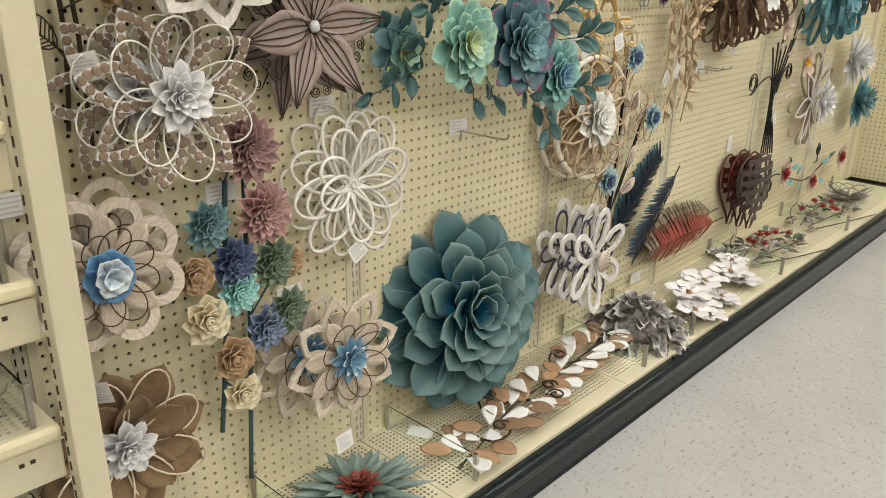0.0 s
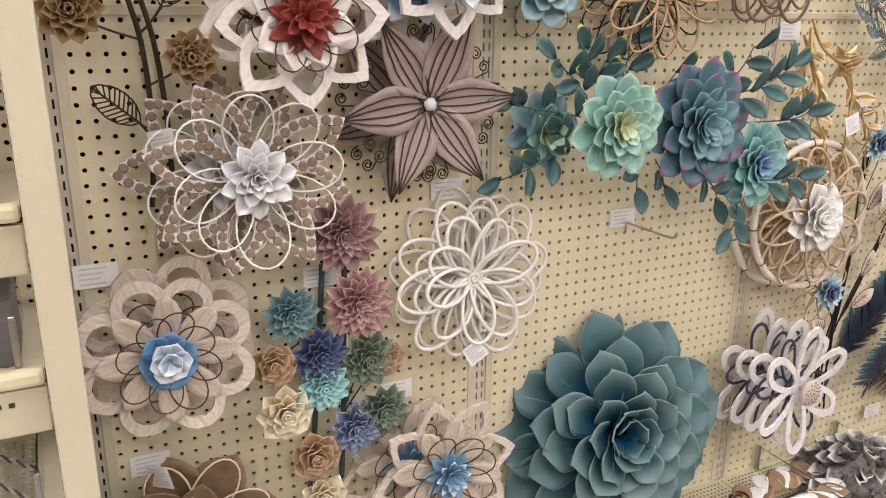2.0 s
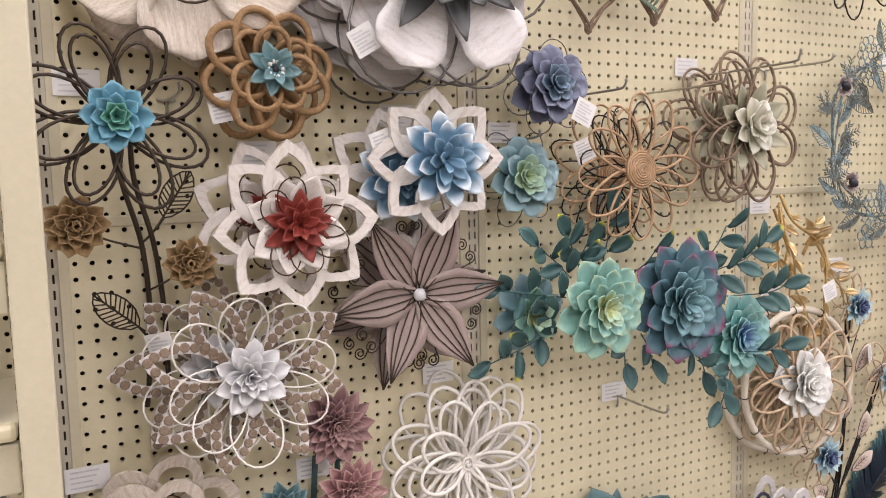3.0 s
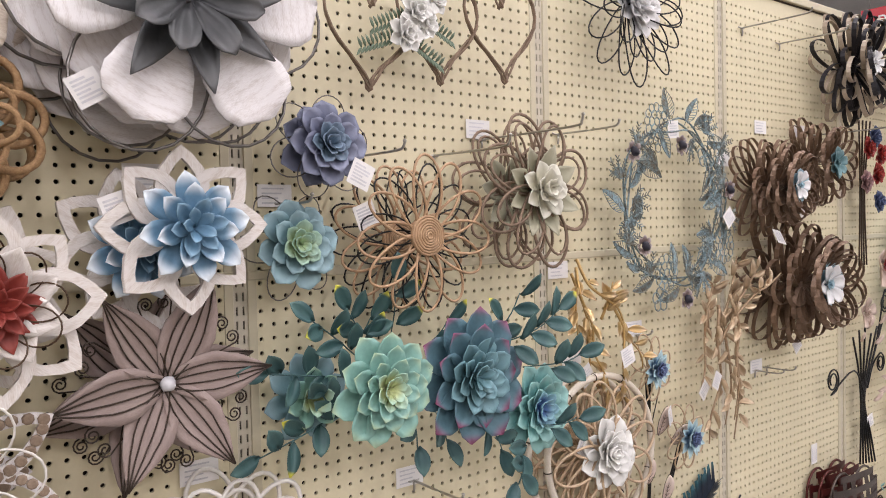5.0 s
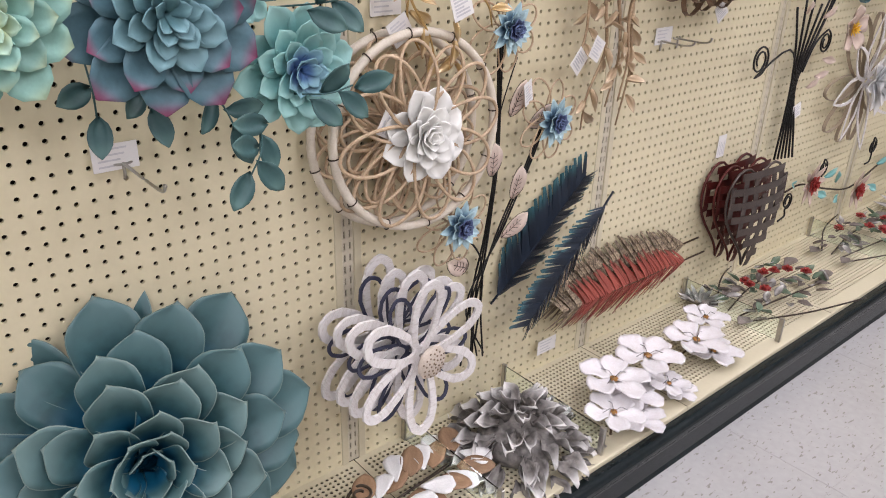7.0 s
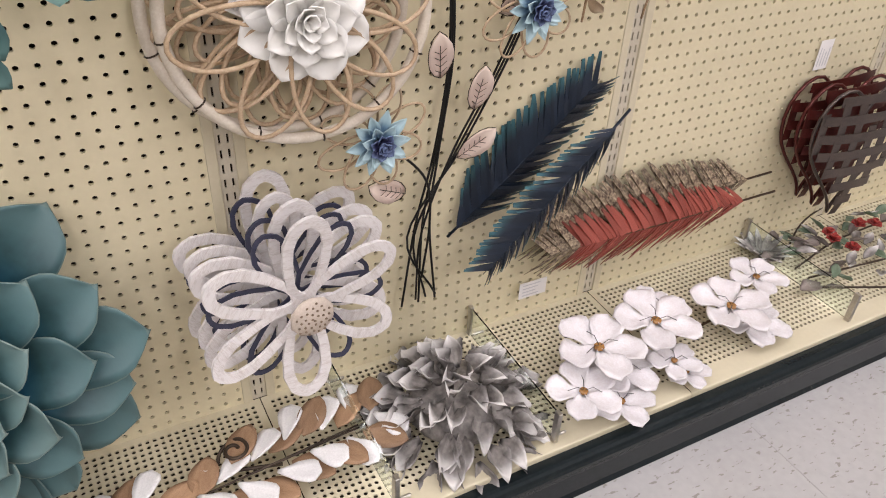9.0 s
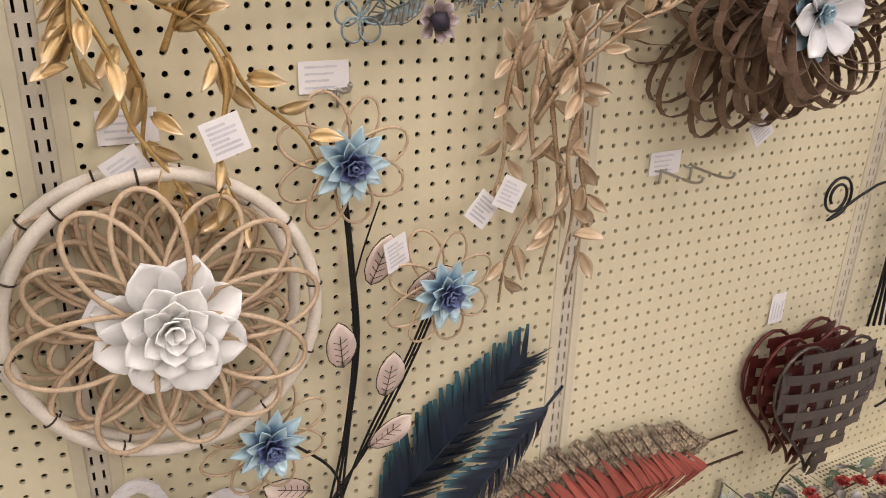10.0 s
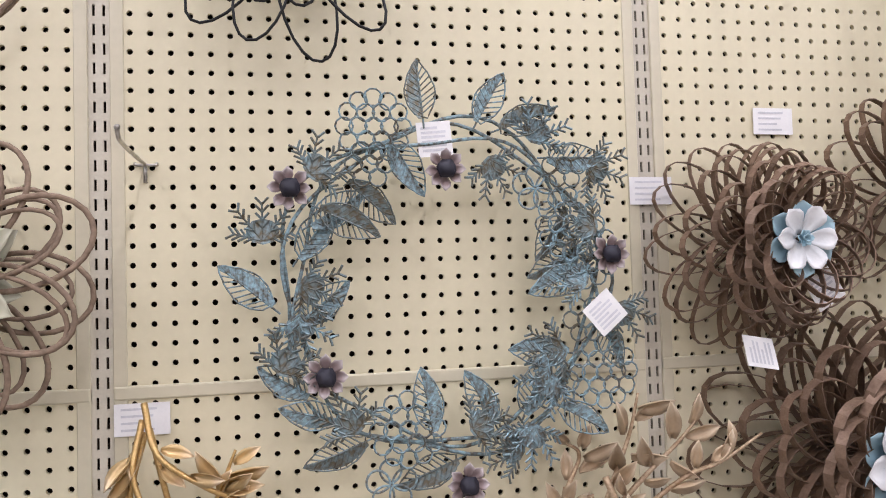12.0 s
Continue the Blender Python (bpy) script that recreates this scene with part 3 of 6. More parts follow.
PEWTER = tip_mat("silver_white_petals", (0.56, 0.555, 0.57), (0.74, 0.73, 0.73), 0.4, 0.5, rough=0.4, bump=0.3)
TEALD = tip_mat("deep_teal_metal", (0.042, 0.116, 0.128), (0.095, 0.18, 0.187), 0.66, 0.34, rough=0.46, spec=0.45, tint=(0.004, 0.085, 0.17), tint_at=0.45, rim=(0.13, 0.20, 0.19), dark=0.66, fine=60)
TEALD2 = tip_mat("teal_metal", (0.048, 0.126, 0.136), (0.135, 0.22, 0.215), 0.7, 0.3, rough=0.46, spec=0.45, tint=(0.004, 0.085, 0.16), tint_at=0.46, rim=(0.18, 0.25, 0.23), dark=0.66, fine=60)
MINT = tip_mat("mint_succulent", (0.28, 0.52, 0.45), (0.46, 0.58, 0.38), 0.80, 0.25, rough=0.5, tint=(0.30, 0.50, 0.38))
MINT_IN = tip_mat("mint_yellow_heart", (0.52, 0.58, 0.28), (0.38, 0.56, 0.43), 0.4, 0.5, rough=0.5)
STORM = tip_mat("storm_blue_succulent", (0.10, 0.20, 0.245), (0.28, 0.07, 0.15), 0.82, 0.2, rough=0.5)
STORM_IN = tip_mat("storm_teal_succulent", (0.12, 0.25, 0.28), (0.18, 0.33, 0.37), 0.5, 0.4, rough=0.5)
AQUA = tip_mat("aqua_succulent", (0.24, 0.53, 0.52), (0.36, 0.63, 0.60), 0.5, 0.4, rough=0.5)
AQUA_IN = tip_mat("blue_hearted_succulent", (0.10, 0.20, 0.42), (0.28, 0.50, 0.58), 0.35, 0.5, rough=0.5)
VIOLET = tip_mat("slate_violet_succulent", (0.15, 0.165, 0.245), (0.23, 0.25, 0.345), 0.5, 0.4, rough=0.5)
VIOLET_IN = tip_mat("slate_teal_heart", (0.13, 0.20, 0.27), (0.20, 0.27, 0.36), 0.5, 0.4, rough=0.5)
SAGE = tip_mat("sage_teal_succulent", (0.17, 0.31, 0.34), (0.28, 0.42, 0.46), 0.5, 0.4, rough=0.5)
SAGE_IN = tip_mat("sage_green_heart", (0.38, 0.50, 0.28), (0.32, 0.48, 0.38), 0.4, 0.5, rough=0.5)
LEAF = tip_mat("bottle_green_leaf", (0.050, 0.118, 0.118), (0.085, 0.17, 0.16), 0.5, 0.4, rough=0.45)
LEAFY = tip_mat("green_leaf_yellow_tip", (0.052, 0.122, 0.118), (0.58, 0.55, 0.06), 0.80, 0.14, rough=0.45)
IVORY = tip_mat("ivory_petals", (0.66, 0.63, 0.50), (0.74, 0.72, 0.62), 0.4, 0.5, rough=0.5)
CHALK = tip_mat("chalk_white_petals", (0.76, 0.75, 0.71), (0.84, 0.83, 0.79), 0.4, 0.5, rough=0.55)
CHARCOAL = tip_mat("charcoal_metal_leaf", (0.06, 0.062, 0.064), (0.10, 0.10, 0.10), 0.5, 0.4, rough=0.45, metal=0.3)
MAUVE = tip_mat("dusty_mauve", (0.27, 0.15, 0.155), (0.36, 0.22, 0.21), 0.5, 0.4, rough=0.6)
DUSTPINK = tip_mat("dusty_pink", (0.38, 0.20, 0.20), (0.46, 0.28, 0.26), 0.5, 0.4, rough=0.6)
NAVY = tip_mat("navy_petals", (0.055, 0.08, 0.16), (0.10, 0.13, 0.23), 0.5, 0.4, rough=0.55)
STEELT = tip_mat("steel_teal_petals", (0.11, 0.22, 0.24), (0.17, 0.28, 0.29), 0.5, 0.4, rough=0.55)
OLIVE = tip_mat("olive_green_petals", (0.12, 0.17, 0.11), (0.19, 0.24, 0.17), 0.5, 0.4, rough=0.6)
LAV = tip_mat("lavender_blue_petals", (0.13, 0.175, 0.28), (0.23, 0.285, 0.39), 0.5, 0.4, rough=0.55)
BUTTER = tip_mat("butter_cream_petals", (0.62, 0.49, 0.27), (0.74, 0.66, 0.48), 0.3, 0.5, rough=0.65)
TANROSE = tip_mat("tan_rose_petals", (0.36, 0.22, 0.12), (0.48, 0.33, 0.20), 0.4, 0.5, rough=0.75, bump=0.4)
STEMT = mat("dark_teal_stem", (0.045, 0.10, 0.10), rough=0.5)
ICE = tip_mat("frost_blue_petals", (0.16, 0.28, 0.40), (0.46, 0.63, 0.68), 0.30, 0.4, rough=0.4)
INDIGO = tip_mat("indigo_heart", (0.05, 0.055, 0.14), (0.13, 0.18, 0.32), 0.5, 0.4, rough=0.45)
GOLD = tip_mat("antique_gold_leaf", (0.62, 0.44, 0.21), (0.72, 0.56, 0.36), 0.5, 0.4, rough=0.35, metal=0.5)
GOLDW = mat("antique_gold_stem", (0.62, 0.43, 0.18), (0.42, 0.26, 0.09), rough=0.35, metal=0.6, bump=0.2)
CHAMP = tip_mat("champagne_leaf", (0.50, 0.37, 0.235), (0.63, 0.51, 0.36), 0.5, 0.4, rough=0.45, metal=0.3)
CHAMPW = mat("champagne_stem", (0.54, 0.41, 0.27), (0.27, 0.17, 0.09), rough=0.45, metal=0.4, bump=0.3)
BLUSH = tip_mat("blush_leaf", (0.72, 0.57, 0.49), (0.80, 0.67, 0.58), 0.5, 0.4, rough=0.6)
PATINA = mat("blue_patina_metal", (0.28, 0.42, 0.47), (0.10, 0.085, 0.060), rough=0.55, metal=0.25, scale=55, fine=220, bump=0.4, mix=0.52, var=0.12)
PATINA_B = mat("bronze_patina_metal", (0.125, 0.10, 0.06), (0.22, 0.32, 0.35), rough=0.5, metal=0.4, scale=45, fine=220, bump=0.4, mix=0.56, var=0.12)
RUSTP = tip_mat("lilac_rust_petals", (0.30, 0.22, 0.21), (0.52, 0.45, 0.44), 0.5, 0.4, rough=0.6)
NIGHT = mat("black_violet_stamens", (0.012, 0.010, 0.02), rough=0.6)
STRAP = mat("brown_metal_strap", (0.23, 0.15, 0.10), (0.15, 0.092, 0.058), rough=0.5, metal=0.35, scale=40, bump=0.2, var=0.15)
STRAP_K = mat("black_metal_strap", (0.018, 0.016, 0.02), rough=0.45, metal=0.3)
STRAP_C = mat("taupe_metal_strap", (0.42, 0.35, 0.27), (0.34, 0.27, 0.20), rough=0.5)
WHITEB = mat("white_distressed_board", (0.74, 0.71, 0.70), (0.52, 0.465, 0.43), rough=0.6, scale=24, fine=160, bump=0.3, mix=0.62, stretch=(1, 5, 1))
NAVYB = mat("navy_board", (0.026, 0.030, 0.060), (0.045, 0.048, 0.085), rough=0.5)
FEATHER_N = tip_mat("navy_teal_metal_feather", (0.013, 0.023, 0.042), (0.035, 0.13, 0.15), 0.55, 0.6, rough=0.42, metal=0.2, dark=0.6, var=0.3)
FEATHER_R = tip_mat("coral_red_metal_feather", (0.36, 0.085, 0.062), (0.20, 0.055, 0.04), 0.62, 0.45, rough=0.45, metal=0.1, dark=0.75, var=0.22)
FEATHER_S = mat("speckled_cream_brown_feather", (0.50, 0.40, 0.27), (0.05, 0.026, 0.017), rough=0.6, scale=5, fine=14, bump=0.0, var=0.3)
HEART = mat("dark_metal_lattice", (0.075, 0.062, 0.058), (0.11, 0.085, 0.075), rough=0.35, metal=0.6, scale=25, bump=0.1)
HEART_R = mat("oxblood_metal", (0.11, 0.018, 0.014), (0.07, 0.012, 0.010), rough=0.35, metal=0.4, scale=25, bump=0.1)
PINEG = tip_mat("grey_white_scales", (0.30, 0.275, 0.255), (0.60, 0.58, 0.56), 0.45, 0.5, rough=0.6, bump=0.8, fine=80, dark=0.35, var=0.2)
WOODL = mat("tan_wood_leaf", (0.36, 0.225, 0.13), (0.25, 0.145, 0.08), rough=0.6, scale=30, stretch=(3, 1, 1), bump=0.2, var=0.25)
WHITEL = mat("white_enamel_leaf", (0.80, 0.79, 0.78), rough=0.35, bump=0.05)
PINKP = tip_mat("blush_cream_petals", (0.55, 0.42, 0.35), (0.62, 0.50, 0.42), 0.4, 0.5, rough=0.6)
YELLOW = tip_mat("egg_yellow_stamens", (0.75, 0.42, 0.02), (0.80, 0.52, 0.05), 0.4, 0.5, rough=0.5)
BLOOD = tip_mat("dark_red_petals", (0.24, 0.02, 0.02), (0.34, 0.04, 0.03), 0.4, 0.5, rough=0.45)
TEALB = tip_mat("weathered_teal_strap", (0.10, 0.26, 0.31), (0.18, 0.34, 0.38), 0.4, 0.5, rough=0.5)
GREYGRN = tip_mat("grey_green_blades", (0.125, 0.185, 0.165), (0.22, 0.285, 0.26), 0.35, 0.5, rough=0.6)


# ---------------------------------------------------------------- hanging flowers, first bays
def beaded_petal(L, W):
    """A flat white strip bent to a petal, set with brown seed discs."""
    me = frame_petal(WHITEB, L, W, POINT, 0.019, 0.004, name="strip_petal")
    band, n = 0.019, 40
    ts = [0.5 - 0.5 * math.cos(math.pi * i / n) for i in range(n + 1)]
    out = [(W / 2 * prof(POINT, t), t * L) for t in ts] + [(-W / 2 * prof(POINT, t), t * L) for t in reversed(ts[:-1])]
    sy, sx = (L - 2.2 * band) / L, (W - 2 * band) / W
    mid = [((x + x * sx) / 2, (y + band * 1.1 + y * sy) / 2) for x, y in out]
    pts, run = [], 0.012
    for (xa, ya), (xb, yb) in zip(mid, mid[1:]):
        run += math.hypot(xb - xa, yb - ya)
        if run > 0.0155 and yb > 0.03:
            pts.append((xb, yb, 0.002))
            run = 0.0
    return me, discs(SEED, pts, 0.0080, 0.0035)


SEED = mat("brown_seed_disc", (0.29, 0.215, 0.15), (0.20, 0.14, 0.095), rough=0.6, scale=80)


def beaded_flower(y, z, x, rot):
    e = thing("beaded_wire_flower", "layered flower of seed-beaded strips and white wire loops with silver petals", "wall flower", y, z, x, rot, up=4)
    st, bd = beaded_petal(0.158, 0.082)
    for layer, (dz, n, ph) in enumerate(((0.0, 8, 30),)):
        for ob in ring(e, st, n, 0.012, 8, dz, ph, 3, 1.0, "strip_petal"):
            place("bead_strip", bd, ob, Matrix.Identity(4), "brown seed discs")
    ring(e, loop(WHITEW, 0.135, 0.075, 0.0018, 0.5), 8, 0.01, 22, 0.01, 8, 6, 1, "wire_loop")
    rosette(e, 0.062, [PEWTER, PEWTER, PEWTER, PEWTER], 4, 9, SPAT, 0.52, 0.3, 0.022, 12, 62, jit=9)
    return e


beaded_flower(0.240, 1.120, 0.035, 14)
beaded_flower(0.276, 1.118, 0.105, 0)
hang_tag(0.150, 1.175, 0.085, 15, -40)


WOVEN = mat("woven_whitewashed_cloth", (0.60, 0.52, 0.43), (0.41, 0.325, 0.245), rough=0.85, scale=40, fine=320, stretch=(5, 1, 1), bump=0.4, mix=0.52)


def cutout_flower(name, label, y, z, x, R, wood, heart, rot=0, shape=POINT, wires=None, W=None, band=0.016, heart_R=0.055, inner=True, root=0.0, hrows=3, hn=8, hshape=POINT, up=3, backs=((-0.05, -0.02, -0.045, 14),), n=8, hw=0.5):
    """A flower of flat cut-out petals, with copies hung behind it on the same hook."""
    W = W or R * 0.56
    fp = frame_petal(wood, R, W, shape, band, 0.009, root=root)
    fp2 = petal(wood, R * 0.62, W * 0.62, shape, 0.15, 0.12, 0, 0.003, 7, 2) if wood is WASH_W else petal(WOVEN, R * 0.74, W * 0.50, SPAT, 0.10, 0.02, 0, 0.004, 8, 2)
    wl = loop(wires, R * 0.60, R * 0.36, 0.0013, 0.5) if wires else None
    out = []
    for dx, dy, dz, dr in ((0, 0, 0, 0),) + tuple(backs):
        e = thing(name, label, "wall flower", y + dy, z + dz, x + dx, rot + dr, up)
        ring(e, fp, n, 0.004, 5, 0, 0, 2.0, 1.0)
        if inner:
            ring(e, fp2, n, 0.008, 20 if wood is WASH_W else 8, 0.010, 180 / n, 3, 1.0, "inner_petal")
        if wl:
            ring(e, wl, n, 0.01, 26, 0.016, 8, 7, 1, "wire_loop")
        rosette(e, heart_R, heart, hrows, hn, hshape, hw, 0.2, 0.024, 8, 44, thick=0.0014, first=5)
        out.append(e)
    return out


cutout_flower("red_hearted_flower", "whitewashed cut-out wooden flower with brick-red heart and brown wire loops", 0.357, 1.358, 0.135, 0.133, WASH_W, [RED, RED, RED], 3, POINT, BROWNW, 0.092, 0.019, 0.060, True, 0.02, 3, 9, backs=((-0.06, -0.018, 0.012, 18),))
price_card(0.335, 1.478)
cutout_flower("blue_hearted_flower", "cream cut-out wooden flower with large sky-blue white-tipped heart", 0.620, 1.458, 0.125, 0.128, WASH_W, [BLUEW, BLUEW, BLUE_IN, BLUE_IN], 0, POINT, None, 0.088, 0.019, 0.086, False, 0.0, 4, 8, SPAT, backs=((-0.075, -0.048, -0.028, 12),), hw=0.48)
price_card(0.60, 1.545)
hang_tag(0.525, 1.490, 0.12, 20)
cutout_flower("round_petal_flower", "whitewashed round-petalled flower with cobalt and ice-blue heart", 0.122, 0.838, 0.10, 0.136, WASH, [COBALT, PALEB, PALEB], 22, ROUND, BROWNW, 0.090, 0.018, 0.047, True, 0.030, 3, 7, ROUND, backs=((-0.055, 0.012, 0.012, 4),), hw=0.98)
price_card(0.035, 0.955)
cutout_flower("pointed_beige_flower", "beige weathered cut-out flower with steel-blue heart and brown wire loops", 0.612, 0.507, 0.125, 0.150, WASH, [BLUE_IN, BLUEW, BLUE_IN], 8, POINT, BROWNW, 0.092, 0.018, 0.056, True, 0.030, 3, 9, backs=((-0.085, -0.045, -0.01, 6),))
price_card(0.565, 0.632)
hang_tag(0.575, 0.318, 0.17, 8)

# burlap flower
e = thing("burlap_flower", "brown burlap-petalled flower with cream wire loops and silvery heart", "wall flower", 0.129, 0.470, 0.045, 10, up=4)
ring(e, petal(BURLAP, 0.160, 0.095, SPAT, 0.12, 0.08, 0.1, 0.002, 9, 3, 0.06), 8, 0.01, 8, 0, 0, 4)
ring(e, petal(BURLAP, 0.125, 0.075, SPAT, 0.2, 0.1, 0.1, 0.002, 8, 3), 8, 0.01, 20, 0.006, 22, 5)
ring(e, loop(CREAMW, 0.148, 0.072, 0.0020, 0.6, 0.012), 8, 0.012, 16, 0.014, 10, 6, 1, "wire_loop")
rosette(e, 0.058, [PEWTER, PEWTER, PEWTER], 4, 9, SPAT, 0.54, 0.3, 0.026, 10, 62, jit=9)
price_card(0.085, 0.592)
hang_tag(0.092, 0.610, 0.085, 12, -48)

# grey-mauve flower with drawn wire ribs
def ribbed_flower(y, z, x, rot):
    e = thing("mauve_ribbed_flower", "mauve-grey wooden six-petal flower ribbed with dark wire and curls", "wall flower", y, z, x, rot, up=2)
    pm = petal(MAUVEG, 0.166, 0.085, LANCE, 0.10, 0.06, 0.0, 0.003, 10, 3)
    ribs = [[], []]
    for u in (-0.62, -0.22, 0.22, 0.62):
        path = []
        for i in range(11):
            t = i / 10
            w = 0.083 / 2 * prof(LANCE, t)
            path.append((u * w * (1 - 0.2 * t), t * 0.172 * 0.995, 0.10 * 0.083 * u * u * prof(LANCE, t) + 0.06 * 0.172 * t * t + 0.0022))
        v, f = sweep(path, 0.0014, 5)
        k = len(ribs[0])
        ribs[0] += v
        ribs[1] += [tuple(a + k for a in q) for q in f]
    rm = mesh_of("rib_wire", ribs[0], ribs[1], IRON)
    for ob in ring(e, pm, 6, 0.004, 6, 0, 5, 2, 1.0):
        place("rib_wire", rm, ob, Matrix.Identity(4), "dark wire ribs")
    curl = [(0.012 * (1 - s / 22) * math.cos(s * 0.62) + 0.004, 0.012 * (1 - s / 22) * math.sin(s * 0.62) + 0.012, 0) for s in range(18)]
    cm = mesh_of("curl", *sweep([(0, -0.09, 0)] + curl, 0.0014, 5), IRON)
    for a in (35, 95, 155, 215, 275, 335):
        for sgn in (-4, 5):
            place("curl", cm, e, pose(0, 0, 0, 0, 0, a + sgn - 90) @ pose(0, 0.115, 0.0, 0, 180 if sgn > 0 else 0, 0))
    place("button", ball(PEWTER, 0.012, 0.7, "button", 0.3), e, Matrix.Translation((0, 0, 0.008)))
    return e


ribbed_flower(0.598, 1.217, 0.085, 0)
ribbed_flower(0.585, 1.205, 0.022, 9)
price_card(0.676, 1.042)

# tall wire flower with leaves
e = thing("tall_wire_flower", "tall dark wire flower with turquoise heart, pierced leaves, dried pods", "wall flower", 0.100, 1.527, 0.14)
ring(e, loop(IRON, 0.135, 0.060, 0.0027, 0.5), 8, 0.0, 3, 0.0, 22, 2, 1, "wire_loop")
ring(e, loop(IRON, 0.118, 0.046, 0.0027, 0.5), 8, 0.0, 6, 0.004, 22, 2, 1, "wire_loop")
rosette(e, 0.050, [TURQ, TURQ, TURQ_IN, TURQ_IN], 4, 8, ROUND, 0.66, 0.3, 0.01, 14, 58)
for a, b in ((0.0, 0), (0.018, 1)):
    wire("stem", [(a, -0.02, 0), (0.008 + a, -0.09, -0.06), (0.034 + a, -0.19, -0.09), (0.042 + a * 1.2, -0.30, -0.10), (0.036 + a * 1.6, -0.40, -0.105), (0.030 + a * 2.0, -0.46 - 0.03 * b, -0.11)], 0.0042, IRON, e)


def lace_leaf(material, L, W, shape=OVAL, ribs=7, r=0.0013, fill=0.0):
    """A pierced leaf: rim, midrib and side ribs with gaps between, optionally a solid half."""
    V, F = [], []

    def add(path, rr, closed=False, flat=None):
        v, f = sweep(path, rr, 4, closed, flat=flat)
        k = len(V)
        V.extend(v)
        F.extend(tuple(a + k for a in q) for q in f)

    ts = [i / 12 for i in range(13)]
    rim = [(W / 2 * prof(shape, t), t * L, 0.003 * math.sin(3 * t)) for t in ts] + [(-W / 2 * prof(shape, t), t * L, 0.003 * math.sin(3 * t)) for t in reversed(ts[1:-1])]
    add(rim, r, True)
    add([(0, -0.15 * L, -0.002), (0, 0.5 * L, 0.002), (0, L, 0)], r * 1.2)
    for i in range(ribs):
        t = 0.08 + 0.72 * i / (ribs - 1)
        t2 = min(t + 0.16, 0.97)
        for s in (-1, 1):
            add([(0, t * L, 0.001), (s * W / 2 * prof(shape, t2) * 0.98, t2 * L, 0.001)], r * 0.9)
    if fill:
        k = len(V)
        row = 8
        for i in range(row):
            t = i / (row - 1)
            V.extend([(0, t * L, 0.0005), (fill * W / 2 * prof(shape, t) * 0.95, t * L, 0.0015), (0, t * L, -0.0006), (fill * W / 2 * prof(shape, t) * 0.95, t * L, 0.0004)])
        for i in range(row - 1):
            a = k + 4 * i
            F.extend([(a, a + 1, a + 5, a + 4), (a + 2, a + 6, a + 7, a + 3), (a + 1, a + 3, a + 7, a + 5)])
    return mesh_of("pierced_leaf", V, F, material, False)


ll = lace_leaf(IRON, 0.085, 0.046, OVAL, 9)
place("pierced_leaf", ll, e, pose(0.068, -0.150, -0.085, 0, 0, -32))
place("pierced_leaf", ll, e, pose(0.022, -0.322, -0.085, 0, 0, 48))
wire("twig", [(0.034, -0.19, -0.09), (0.05, -0.175, -0.088), (0.070, -0.15, -0.085)], 0.002, IRON, e)
wire("twig", [(0.042, -0.36, -0.095), (0.034, -0.34, -0.09), (0.022, -0.322, -0.085)], 0.002, IRON, e)
POD = tip_mat("dried_brown_pod", (0.27, 0.165, 0.07), (0.36, 0.24, 0.12), 0.3, 0.6, rough=0.9, bump=0.6)
for px, py, rr in ((-0.060, -0.155, 0.050), (0.100, -0.222, 0.044)):
    wire("twig", [(px, py, -0.06), (px * 0.6 + 0.018, py - 0.025, -0.085), (0.040, py - 0.045, -0.093)], 0.0018, IRON, e)
    rosette(e, rr, [POD, POD, POD], 4, 10, ROUND, 0.6, 0.4, -0.065, 20, 75, at=(px, py), name="dried_pod", shrink=0.85)
price_card(0.058, 1.590)
peg_hook(0.19, 1.565, 0.15)

# braided straw flower
e = thing("braided_straw_flower", "braided straw loop flower with teal jewelled heart", "wall flower", 0.335, 1.600, 0.09, up=4)
lp = loop(BRAID, 0.102, 0.066, 0.0062, 0.5, 0.012, 6, 26)
for v in lp.vertices:
    v.co += Vector((0, 0, 0.0022 * math.sin(900 * v.co.y) * math.cos(700 * v.co.x)))
ring(e, lp, 8, 0.004, 14, 0.0, 15, 6, 1, "braid_loop")
ring(e, lp, 7, 0.004, 34, 0.012, 40, 8, 0.75, "braid_loop")
ring(e, lp, 7, 0.004, 4, -0.035, 30, 8, 0.95, "braid_loop")
rosette(e, 0.044, [STEELT, STEELT], 2, 7, POINT, 0.55, 0.2, 0.045, 10, 28)
ring(e, ball(CHALK, 0.0042, 1.3, "jewel"), 10, 0.012, 0, 0.056, 0, 2, 1, "jewel")
place("button", ball(NIGHT, 0.006, 0.8, "button"), e, Matrix.Translation((0, 0, 0.055)))
hang_tag(0.262, 1.548, 0.10, 12)

# large lobed flowers at the top
def lobed_flower(y, z, x, rot):
    e = thing("lobed_board_flower", "large greige weathered board flower with dark wire outlines and blue heart", "wall flower", y, z, x, rot, up=2)
    ring(e, petal(WASH, 0.185, 0.165, ROUND, 0.05, 0.05, 0.06, 0.004, 10, 4, 0.03), 6, 0.012, 6, 0, 32, 2)
    ring(e, loop(IRON, 0.105, 0.085, 0.0022, 0.35, 0.006), 8, 0.01, 14, 0.016, 10, 4, 1, "wire_loop")
    rosette(e, 0.052, [TURQ, BLUE_IN, BLUE_IN], 3, 8, ROUND, 0.7, 0.3, 0.022, 14, 58)
    return e


lobed_flower(0.212, 1.808, 0.075, 0)
lobed_flower(0.235, 1.800, 0.02, 14)


